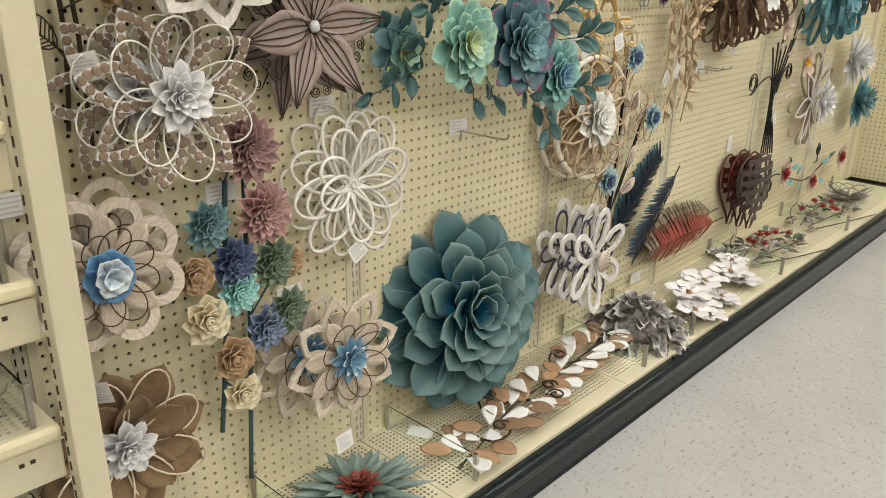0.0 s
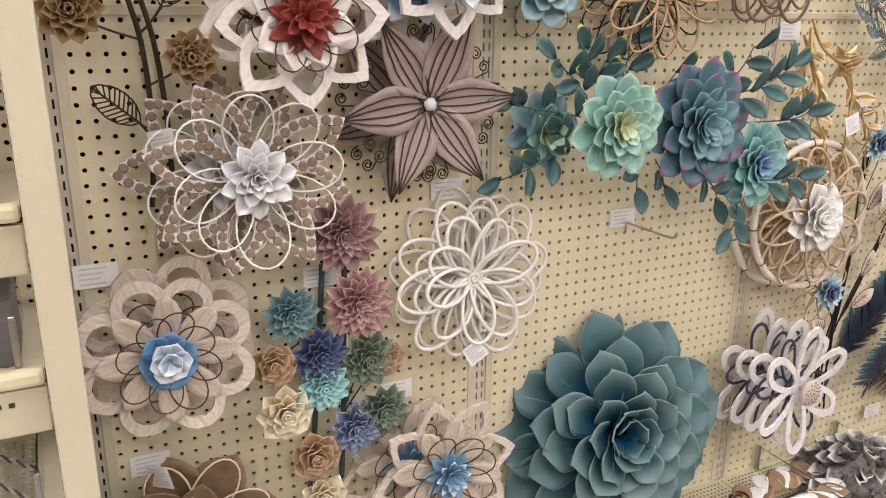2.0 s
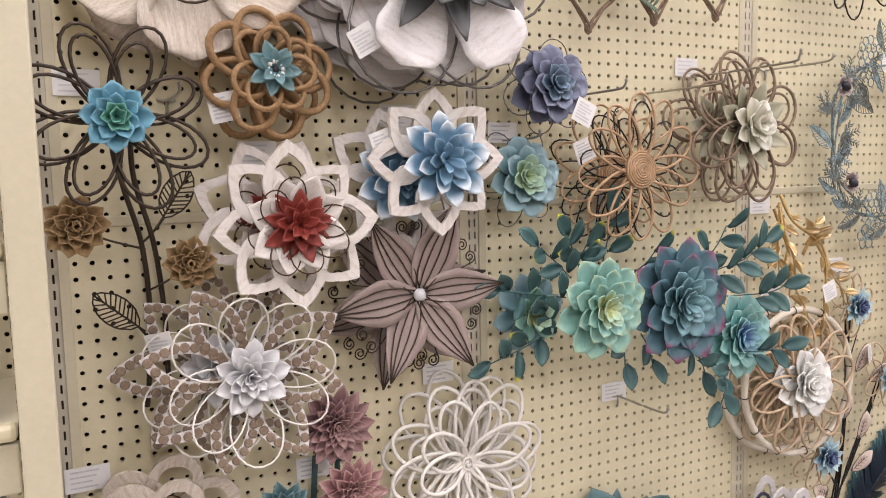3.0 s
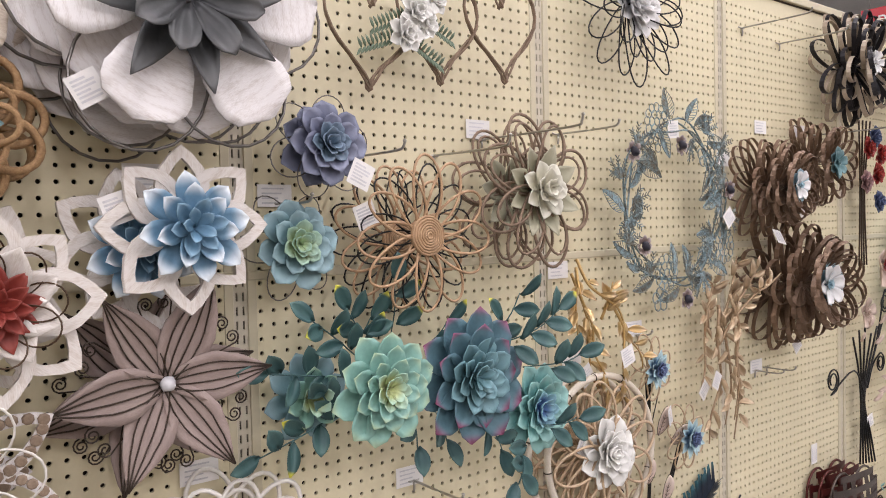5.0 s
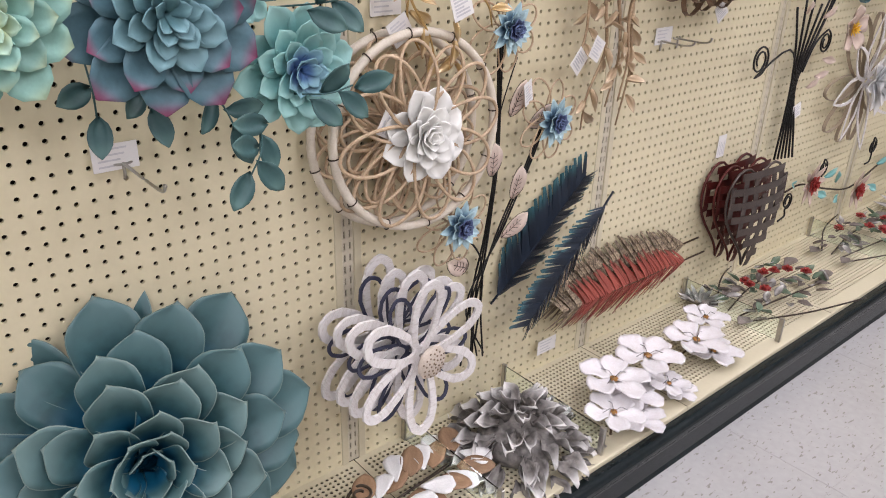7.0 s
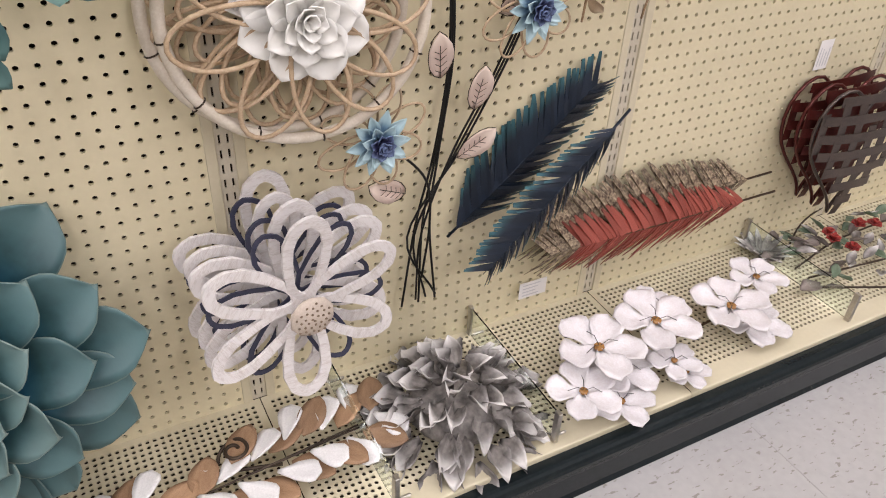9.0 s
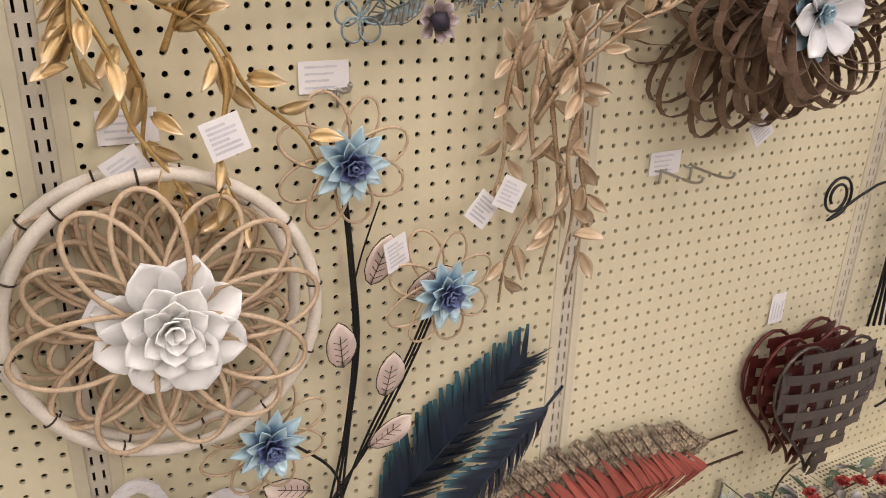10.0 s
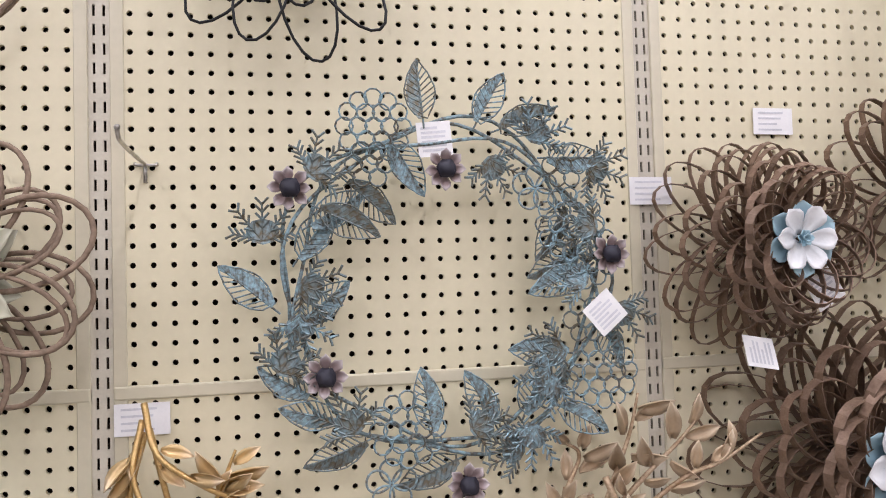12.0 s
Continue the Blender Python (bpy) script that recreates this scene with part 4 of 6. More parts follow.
def great_flower(y, z, x, rot, front):
    e = thing("great_white_flower", "huge white distressed flower with charcoal leaf heart and steel hoops", "wall flower", y, z, x, rot, up=3)
    ring(e, petal(WHITEB, 0.188, 0.138, DROP, 0.05, 0.04, 0.04, 0.006, 10, 4), 6, 0.02, 4, 0, 5, 1.5)
    ring(e, petal(WHITEB, 0.170, 0.120, DROP, 0.05, 0.02, 0.04, 0.006, 10, 4), 6, 0.03, -4, -0.014, 35, 2)
    if front:
        ring(e, petal(CHARCOAL, 0.150, 0.055, LANCE, 0.12, 0.05, 0.12, 0.002, 9, 2), 8, 0.008, 6, 0.014, 8, 4, 1, "leaf")
        ring(e, petal(CHARCOAL, 0.100, 0.052, ROUND, 0.20, 0.06, 0.10, 0.002, 8, 2), 8, 0.012, 18, 0.026, 30, 4, 1, "leaf")
    ring(e, loop(SILVER, 0.240, 0.17, 0.0026, 0.3), 6, 0.0, 0, -0.022, 0, 3, 1, "steel_hoop")
    return e


great_flower(0.622, 1.800, 0.150, 0, True)
great_flower(0.600, 1.806, 0.090, 8, False)
great_flower(0.570, 1.795, 0.035, 19, False)
hang_tag(0.480, 1.655, 0.155, 30)

# white wicker flower
for x, rot in ((0.058, 0), (0.020, 17)):
    e = thing("white_wicker_flower", "white painted wicker loop flower with coiled heart", "wall flower", 0.705, 0.872, x, rot, up=3)
    ring(e, loop(WHITEW, 0.170, 0.078, 0.0041, 0.42, 0.010, 6, 24), 10, 0.0, 4, 0.0, 8, 5, 1, "cane_loop")
    ring(e, loop(WHITEW, 0.135, 0.066, 0.0041, 0.42, 0.010, 6, 22), 9, 0.0, 16, 0.004, 25, 6, 1, "cane_loop")
    coil = [(0.0035 * s * 0.28 * math.cos(s * 0.7), 0.0035 * s * 0.28 * math.sin(s * 0.7), 0.014 - 0.0002 * s) for s in range(3, 28)]
    place("coil", mesh_of("coil", *sweep(coil, 0.0032, 6), WHITEW), e, Matrix.Identity(4))
hang_tag(0.708, 0.718, 0.075, 30)

# stems of mixed flowers
for k, (sx, pts) in enumerate((("a", [(0.41, 0.93), (0.398, 0.80), (0.385, 0.65), (0.37, 0.50), (0.357, 0.378)]), ("b", [(0.455, 0.98), (0.445, 0.80), (0.440, 0.62), (0.428, 0.42), (0.417, 0.228)]))):
    b = thing("mixed_flower_stem", ("tall teal stem with mauve, navy, mint and rose metal flowers", "tall teal stem with pink, olive and lavender metal flowers")[k], "flower stem", pts[0][0], pts[0][1], 0.03)
    oy, oz = pts[0]
    wire("stem", [(p - oy, q - oz, 0.006 * math.sin(i)) for i, (p, q) in enumerate(pts)], 0.0058, STEMT, b)
    heads = (((0.430, 1.000, 0.062, MAUVE, 5, 12, POINT, .42), (0.333, 0.867, 0.046, STEELT, 4, 9, POINT, .5), (0.382, 0.780, 0.048, NAVY, 4, 9, POINT, .5), (0.387, 0.715, 0.044, AQUA, 4, 9, POINT, .5), (0.298, 0.776, 0.036, TANROSE, 4, 6, ROUND, .95), (0.313, 0.680, 0.046, BUTTER, 4, 7, ROUND, .7), (0.365, 0.576, 0.042, TANROSE, 4, 6, ROUND, .9), (0.378, 0.489, 0.040, BUTTER, 4, 6, ROUND, .7)),
             ((0.457, 0.869, 0.060, DUSTPINK, 5, 12, POINT, .42), (0.473, 0.755, 0.050, OLIVE, 4, 9, POINT, .55), (0.513, 0.748, 0.032, TANROSE, 4, 6, ROUND, .95), (0.447, 0.619, 0.048, LAV, 4, 9, POINT, .5), (0.502, 0.640, 0.048, OLIVE, 4, 9, POINT, .55)))[k]
    for y, z, R, m, rows, n, shp, w in heads:
        d = 0.045
        j = min(pts, key=lambda p: abs(p[1] - (z - 0.05)))
        wire("twig", [(j[0] - oy, j[1] - oz, 0.0), ((j[0] + y) / 2 - oy, (j[1] + z) / 2 - oz, 0.016), (y - oy, z - oz, d)], 0.002, STEMT, b)
        rosette(b, R * 1.16, [m], rows + 1, n + (2 if shp is POINT else 1), shp, w * 1.12, 0.35, d, 12, 76, at=(y - oy, z - oz), name="petal", shrink=0.80)
price_card(0.415, 0.900)

# ---------------------------------------------------------------- succulents
e = thing("slate_succulent", "slate-violet metal succulent on thin wire hoops", "wall flower", 0.885, 1.600, 0.10, up=6)
rosette(e, 0.072, [VIOLET, VIOLET, VIOLET_IN, VIOLET_IN, VIOLET_IN], 5, 8, ROUND, 0.70, 0.2, 0, 6, 52)
rosette(e, 0.072, [VIOLET, VIOLET], 2, 8, ROUND, 0.74, 0.3, -0.035, 2, 10, first=20)
ring(e, loop(SILVER, 0.10, 0.06, 0.0012, 0.4), 6, 0, 0, -0.02, 15, 5, 1, "wire_hoop")
hang_tag(0.925, 1.545, 0.15, -25)
price_card(0.985, 1.615)
peg_hook(0.985, 1.588, 0.20, 0.014)
e = thing("sage_succulent", "sage-teal metal succulent with green heart on thin wire hoops", "wall flower", 0.840, 1.425, 0.065, up=4)
rosette(e, 0.076, [SAGE, SAGE, SAGE_IN, SAGE_IN, SAGE_IN], 5, 8, ROUND, 0.70, 0.2, 0, 6, 52, first=10)
ring(e, loop(SILVER, 0.10, 0.05, 0.0012, 0.4), 6, 0, 0, -0.01, 5, 5, 1, "wire_hoop")
price_card(0.832, 1.514)
peg_hook(0.845, 1.500, 0.12)

# rattan sunburst
def rattan(y, z, x, rot, dark):
    e = thing("rattan_sunburst", "rattan loop sunburst with woven disc and black wire loops behind", "wall flower", y, z, x, rot, up=3)
    ring(e, loop(CANE, 0.150, 0.058, 0.0028, 0.45, 0.012, 6, 24), 12, 0.0, 6, 0, 0, 4, 1, "cane_loop")
    ring(e, loop(BLACKW, 0.140, 0.052, 0.0018, 0.45, 0.006), 12, 0.0, -2, -0.010, 15, 5, 1, "wire_loop")
    place("disc", ball(CANE, 0.040, 0.22, "disc"), e, Matrix.Translation((0, 0, 0.012)))
    for k in range(7):
        rr = 0.006 + 0.0052 * k
        pts = [(rr * math.cos(a * 0.42), rr * math.sin(a * 0.42), 0.0205 - 0.00012 * k * k + 0.0016 * (a % 2)) for a in range(15)]
        place("weave", mesh_of("weave", *sweep(pts, 0.0026, 5, True), CANE), e, Matrix.Identity(4))
    return e


rattan(1.092, 1.433, 0.105, 0, 0)
rattan(1.075, 1.425, 0.035, 13, 1)
hang_tag(0.975, 1.475, 0.085, 20)

# twig flower with ivory heart
def twig_flower(y, z, x, rot, heart):
    e = thing("twig_flower", "double-looped twig flower with ivory heart", "wall flower", y, z, x, rot, up=3)
    ring(e, loop(TWIG, 0.165, 0.088, 0.0034, 0.55, 0.014, 5, 26), 8, 0.0, 6, 0, 20, 4, 1, "twig_loop")
    ring(e, loop(TWIG, 0.148, 0.066, 0.0030, 0.55, 0.014, 5, 24), 8, 0.0, 9, 0.004, 22, 5, 1, "twig_loop")
    ring(e, petal(SAGEG, 0.095, 0.045, POINT, 0.2, 0.1, 0.1, 0.0012, 7, 2), 8, 0.01, 14, 0.008, 22, 5, 1, "leaf")
    if heart:
        rosette(e, 0.064, [IVORY, IVORY, IVORY], 3, 7, SPAT, 0.62, 0.25, 0.025, 12, 56)
    return e


SAGEG = tip_mat("faded_sage_leaf", (0.34, 0.33, 0.22), (0.44, 0.42, 0.31), 0.4, 0.5, rough=0.7)
twig_flower(1.378, 1.522, 0.115, 0, True)
twig_flower(1.362, 1.515, 0.045, 15, False)
price_card(1.325, 1.662)
peg_hook(1.335, 1.640, 0.30, 0.02)
peg_hook(1.20, 1.60, 0.24, 0.02)

# succulent garland
g = thing("succulent_garland", "garland of mint, storm-blue and aqua metal succulents with green leaves", "wall flower", 1.16, 1.14, 0.03)
for (y, z, x, R, ms, up) in ((0.946, 1.172, 0.185, 0.100, [MINT, MINT, MINT, MINT_IN, MINT_IN], 4), (1.150, 1.165, 0.175, 0.131, [STORM, STORM, STORM_IN, STORM_IN, STORM_IN, STORM_IN], 0), (1.352, 1.064, 0.150, 0.098, [AQUA, AQUA, AQUA, AQUA_IN, AQUA_IN], 4), (0.862, 1.150, 0.060, 0.080, [SAGE, MINT, MINT_IN], 0), (1.300, 1.165, 0.045, 0.075, [AQUA, AQUA, AQUA], 0)):
    rosette(g, R, ms, len(ms), 10 if len(ms) > 3 else 8, SUCC, 0.54, 0.18, x - 0.05, 6, 46, at=(y - 1.16, z - 1.14), first=10, shrink=0.78, depth=0.42)
lfm, lym = petal(LEAF, 0.060, 0.033, OVAL, 0.18, 0.08, 0.18, 0.0012, 7, 2), petal(LEAFY, 0.062, 0.033, OVAL, 0.18, 0.08, 0.18, 0.0012, 7, 2)
sprigs = [((0.945, 1.175), (0.757, 1.211), 6, 0.1, 0.020), ((0.93, 1.117), (0.745, 1.068), 6, 0.3, 0.020), ((0.957, 1.215), (0.85, 1.294), 5, 0.5, 0.020), ((0.98, 1.229), (0.923, 1.308), 4, 0.6, 0.020), ((1.04, 1.244), (1.032, 1.353), 4, 0.4, 0.020), ((1.122, 1.211), (1.16, 1.262), 2, 0.6, 0.020), ((1.238, 1.209), (1.298, 1.311), 4, 0.2, 0.085), ((1.234, 1.203), (1.363, 1.278), 7, 0.1, 0.135), ((1.325, 1.152), (1.423, 1.176), 5, 0.0, 0.135), ((1.324, 1.029), (1.408, 1.045), 4, 0.0, 0.135), ((1.283, 1.018), (1.236, 0.942), 5, 0.0, 0.135), ((1.219, 1.059), (1.242, 0.995), 3, 0.0, 0.085), ((1.145, 1.076), (1.15, 1.021), 2, 0.0, 0.020), ((1.081, 1.09), (1.077, 1.02), 2, 0.0, 0.020), ((0.907, 1.11), (0.87, 1.158), 2, 0.6, 0.020), ((0.953, 1.238), (0.977, 1.286), 2, 0.5, 0.020)]
for (a, b, n, yl, dp) in sprigs:
    d = Vector((b[0] - a[0], b[1] - a[1], 0))
    ang = math.degrees(math.atan2(d.y, d.x))
    wire("twig", [(a[0] - 1.16, a[1] - 1.14, 0.02 + dp * 0.6), ((a[0] + b[0]) / 2 - 1.16, (a[1] + b[1]) / 2 - 1.14, 0.034 + dp), (b[0] - 1.16, b[1] - 1.14, 0.04 + dp)], 0.0014, LEAF, g, k=4)
    for i in range(n):
        f = (i + 0.8) / n
        s = 1 if i % 2 else -1
        if i == n - 1:
            s = 0
        m = Matrix.Translation((a[0] + d.x * f - 1.16, a[1] + d.y * f - 1.14, 0.022 + dp + 0.018 * f + rng.uniform(-0.008, 0.012))) @ pose(0, 0, 0, rng.uniform(-5, 30), rng.uniform(-20, 20), ang - 90 + s * rng.uniform(42, 70))
        place("leaf", lym if rng.random() < yl else lfm, g, m)
price_card(1.118, 0.937)
peg_hook(1.128, 0.925, 0.165)

# the great teal succulent that stands on the deck
e = thing("great_teal_succulent", "huge deep-teal metal succulent standing on the base deck", "wall flower", 1.075, 0.452, 0.045, 6, up=16, side=-12)
for k, (n, L, W, tl, zz, ph, mt) in enumerate(((9, 0.272, 0.122, 10, 0.0, 0, TEALD), (9, 0.246, 0.112, 17, 0.012, 20, TEALD), (9, 0.214, 0.104, 25, 0.026, 2, TEALD), (9, 0.184, 0.098, 34, 0.040, 22, TEALD2), (8, 0.156, 0.092, 43, 0.054, 6, TEALD2), (8, 0.128, 0.080, 52, 0.066, 28, TEALD2), (6, 0.100, 0.070, 62, 0.076, 0, TEALD2), (4, 0.072, 0.058, 74, 0.082, 20, TEALD2))):
    ring(e, petal(mt, L, W, SHIELD, 0.15, -0.27 if k < 6 else -0.12, 0.14, 0.0022, 22, 4, 0.045), n, 0.012, tl + 4, zz, ph, 8)


# ---------------------------------------------------------------- middle bays
# cane wheels
def cane_wheel(y, z, x, rot, heart):
    e = thing("cane_wheel", "round white cane hoop filled with natural cane loops" + (" and white flower" if heart else ", hung behind another"), "wall flower", y, z, x, rot, up=2, side=-3)
    R = 0.178
    hoop = [(R * math.cos(2 * math.pi * a / 48), R * math.sin(2 * math.pi * a / 48), 0) for a in range(48)]
    place("hoop", mesh_of("hoop", *sweep(hoop, 0.0085, 8, True), WHITEC), e, Matrix.Identity(4), "white painted cane hoop")
    bind = mesh_of("binding", *sweep([(0.0095 * math.cos(a), 0, 0.0095 * math.sin(a)) for a in [2 * math.pi * k / 10 for k in range(10)]], 0.0014, 4, True), IRON)
    for k in range(12):
        a = 2 * math.pi * k / 12 + 0.1
        place("binding", bind, e, pose(R * math.cos(a), R * math.sin(a), 0, 0, 0, math.degrees(a)))
    ring(e, loop(CANE_P, 0.172, 0.072, 0.0034, 0.45, 0.014, 6, 26), 12, 0.0, 2, 0.004, 5, 4, 1, "cane_loop")
    ring(e, loop(CANE_P, 0.150, 0.060, 0.0034, 0.45, -0.020, 6, 24), 12, 0.0, -3, -0.004, 20, 5, 1, "cane_loop")
    if heart:
        rosette(e, 0.086, [CHALK], 5, 8, SPAT, 0.72, 0.22, 0.010, 8, 64, depth=0.4, thick=0.0018, first=20, shrink=0.74)
    return e


WHITEC = mat("white_washed_cane", (0.70, 0.64, 0.55), (0.60, 0.53, 0.43), rough=0.55, scale=40, bump=0.2)
cane_wheel(1.628, 0.905, 0.085, 0, True)
cane_wheel(1.614, 0.900, 0.038, 9, False)
price_card(1.572, 1.338)
price_card(1.615, 1.122)
hang_tag(1.560, 0.930, 0.09, 60)

# white and navy cut ovals
e = thing("oval_loop_flower", "layered flower of white and navy ovals round a dotted button", "wall flower", 1.565, 0.490, 0.02, 0, up=0, side=4)
STAD = ((0, .10), (.06, .42), (.2, .74), (.5, .96), (.72, 1), (.9, .74), (.97, .42), (1, .10))
wo, no = frame_petal(WHITEB, 0.165, 0.078, STAD, 0.0165, 0.006, name="oval"), frame_petal(NAVYB, 0.140, 0.062, STAD, 0.007, 0.003, name="oval")
for k in range(4):
    ring(e, wo, 6, 0.004, 3 + k, 0.018 + 0.042 * k, 33 - 2 * k, 2, 1.0, "white_oval")
    if k < 3:
        ring(e, no, 6, 0.006, 8, 0.034 + 0.042 * k, 46 + 4 * k, 5, 1.0, "navy_oval")
BUTTON = mat("beige_dotted_button", (0.62, 0.54, 0.46), (0.5, 0.42, 0.35), rough=0.6)
place("button", ball(BUTTON, 0.036, 0.3, "button"), e, Matrix.Translation((0, 0, 0.178)))
spots = [(0.03 * math.sqrt(i / 34) * math.cos(i * 2.4), 0.03 * math.sqrt(i / 34) * math.sin(i * 2.4), 0.1888 - 0.004 * i / 34) for i in range(34)]
place("dot_pattern", discs(SEED, spots, 0.0021, 0.0012, 6, "dot_pattern"), e, Matrix.Identity(4))
wire("post", [(0, 0, -0.02), (0, 0, 0.07), (0, 0, 0.178)], 0.004, STEEL, e)

# stems with frost-blue flowers
b = thing("frost_flower_stems", "black wire stems with three frost-blue flowers, cane loops and blush leaves", "flower stem", 1.82, 0.60, 0.025)
for hy, hz, hx in ((1.865, 1.066, 0.055), (2.008, 0.860, 0.060), (1.735, 0.693, 0.075)):
    at = (hy - 1.82, hz - 0.60)
    ring(b, loop(CANE_P, 0.092, 0.044, 0.0022, 0.45, 0.008), 8, 0, 4, hx - 0.04, 20, 6, 1, "cane_loop", at=at)
    ring(b, petal(ICE, 0.052, 0.022, POINT, 0.25, 0.06, 0.15, 0.001, 7, 2), 10, 0.003, 10, hx - 0.018, 0, 4, 1, "petal", at=at)
    ring(b, petal(ICE, 0.040, 0.020, POINT, 0.25, 0.06, 0.15, 0.001, 6, 2), 8, 0.003, 28, hx - 0.012, 18, 4, 1, "petal", at=at)
    rosette(b, 0.026, [INDIGO, INDIGO, INDIGO], 3, 7, SPAT, 0.65, 0.35, hx - 0.006, 34, 74, at=at, name="heart_petal")
for k in range(3):
    o = 0.007 * k
    wire("stem", [(0.045, 0.44, 0.01 + o), (0.056 + o * 0.2, 0.33, 0.006 + o * 0.4), (0.062 + o * 0.5, 0.18, 0.004), (0.042 + o * 0.3, 0.02, 0.004 + o * 0.5), (0.010 + o * 2, -0.12, 0.004), (-0.016 + o * 5, -0.30, 0.006)], 0.0024, BLACKW, b)
    wire("stem", [(0.185 + o, 0.235, 0.01), (0.145 + o, 0.14, 0.006), (0.075 + o, 0.01, 0.006), (0.020 - o * 2, -0.14, 0.008), (0.012 + o * 3, -0.29, 0.008)], 0.0022, BLACKW, b)
wire("stem", [(-0.08, 0.085, 0.03), (-0.03, 0.04, 0.02), (0.025, -0.03, 0.012), (0.034, -0.12, 0.012), (0.022, -0.24, 0.01)], 0.0024, BLACKW, b)
wire("twig", [(0.06, 0.27, 0.006), (0.075, 0.33, 0.01), (0.10, 0.40, 0.012)], 0.0014, BLACKW, b)
vl = petal(BLUSH, 0.082, 0.044, OVAL, 0.15, 0.06, 0.08, 0.0016, 8, 2)
vein = [[], []]
for s in (-1, 1):
    for i in range(4):
        v, f = sweep([(0, 0.012 + 0.011 * i, 0.0035), (s * 0.010, 0.020 + 0.011 * i, 0.0055)], 0.0006, 4)
        k = len(vein[0])
        vein[0] += v
        vein[1] += [tuple(a + k for a in q) for q in f]
v, f = sweep([(0, 0, 0.001), (0, 0.03, 0.003), (0, 0.06, 0.005)], 0.0007, 4)
k = len(vein[0])
vein[0] += v
vein[1] += [tuple(a + k for a in q) for q in f]
v, f = sweep([(0.022 * prof(OVAL, t) * s2, 0.082 * t, 0.006 * prof(OVAL, t)) for s2, t in [(1, q / 10) for q in range(11)] + [(-1, 1 - q / 10) for q in range(1, 10)]], 0.0009, 4, True)
k = len(vein[0])
vein[0] += v
vein[1] += [tuple(a + k for a in q) for q in f]
vm = mesh_of("vein_relief", vein[0], vein[1], IRON)
for px, py, rz in ((0.036, 0.178, 8), (0.106, 0.112, -6), (0.094, 0.020, -52), (-0.036, -0.030, 62), (0.088, 0.30, -18), (0.155, 0.26, -60)):
    ob = place("leaf", vl, b, pose(px, py, 0.022, 8, 0, rz) @ Matrix.Translation((0, -0.02, 0)))
    place("vein_relief", vm, ob, Matrix.Identity(4))
hang_tag(1.935, 0.93, 0.06, 10, 25)
price_card(1.857, 1.166)
peg_hook(1.875, 1.150, 0.05)


# leafy metal branches
def branch(name, label, y, z, x, stems, leafm, stemm, n_leaf, LL=0.048, r=0.0042):
    e = thing(name, label, "metal branch", y, z, x)
    lm = petal(leafm, LL, LL * 0.46, LANCE, 0.42, 0.10, 0.22, 0.0012, 7, 2)
    for pts in stems:
        P = smooth_path([(p - y, q - z, w) for p, q, w in pts], 7)
        V, F = sweep(P, r, 6, taper=0.4)
        place("stem", mesh_of("stem", V, F, stemm), e, Matrix.Identity(4))
        for i in range(n_leaf):
            j = int((0.12 + 0.86 * (i + rng.random() * 0.6) / n_leaf) * (len(P) - 2))
            d = P[j + 1] - P[j]
            a = math.degrees(math.atan2(d.y, d.x)) - 90
            s = rng.choice((-1, 1)) * rng.uniform(18, 62)
            off = rng.uniform(0.004, 0.012)
            m = Matrix.Translation(P[j]) @ pose(0, 0, 0, rng.uniform(-20, 35), rng.uniform(-50, 50), a + s) @ Matrix.Translation((0, off, 0))
            place("leaf", lm, e, m @ Matrix.Diagonal([rng.uniform(0.75, 1.15)] * 3 + [1]))
    return e


branch("gold_leaf_branch", "antique gold metal branch with curling stems and leaves", 1.60, 1.33, 0.035, (
    [(1.582, 1.365, 0.02), (1.60, 1.305, 0.04), (1.655, 1.265, 0.05), (1.705, 1.235, 0.045), (1.745, 1.165, 0.04), (1.80, 1.115, 0.035), (1.828, 1.07, 0.02)],
    [(1.580, 1.345, 0.02), (1.572, 1.28, 0.04), (1.60, 1.21, 0.05), (1.612, 1.14, 0.045), (1.65, 1.075, 0.05), (1.675, 1.01, 0.04)],
    [(1.585, 1.33, 0.0), (1.61, 1.24, 0.02), (1.632, 1.17, 0.015), (1.625, 1.10, 0.02), (1.66, 1.03, 0.02)],
    [(1.690, 1.245, 0.04), (1.715, 1.185, 0.05), (1.700, 1.10, 0.06), (1.715, 1.04, 0.05), (1.695, 1.01, 0.05)],
    [(1.655, 1.215, 0.03), (1.672, 1.26, 0.04), (1.690, 1.305, 0.04)],
    [(1.583, 1.33, 0.02), (1.566, 1.25, 0.03), (1.572, 1.18, 0.03)]), GOLD, GOLDW, 7, 0.048)
hang_tag(1.705, 1.125, 0.105, 18)
hang_tag(1.605, 1.085, 0.06, 30)
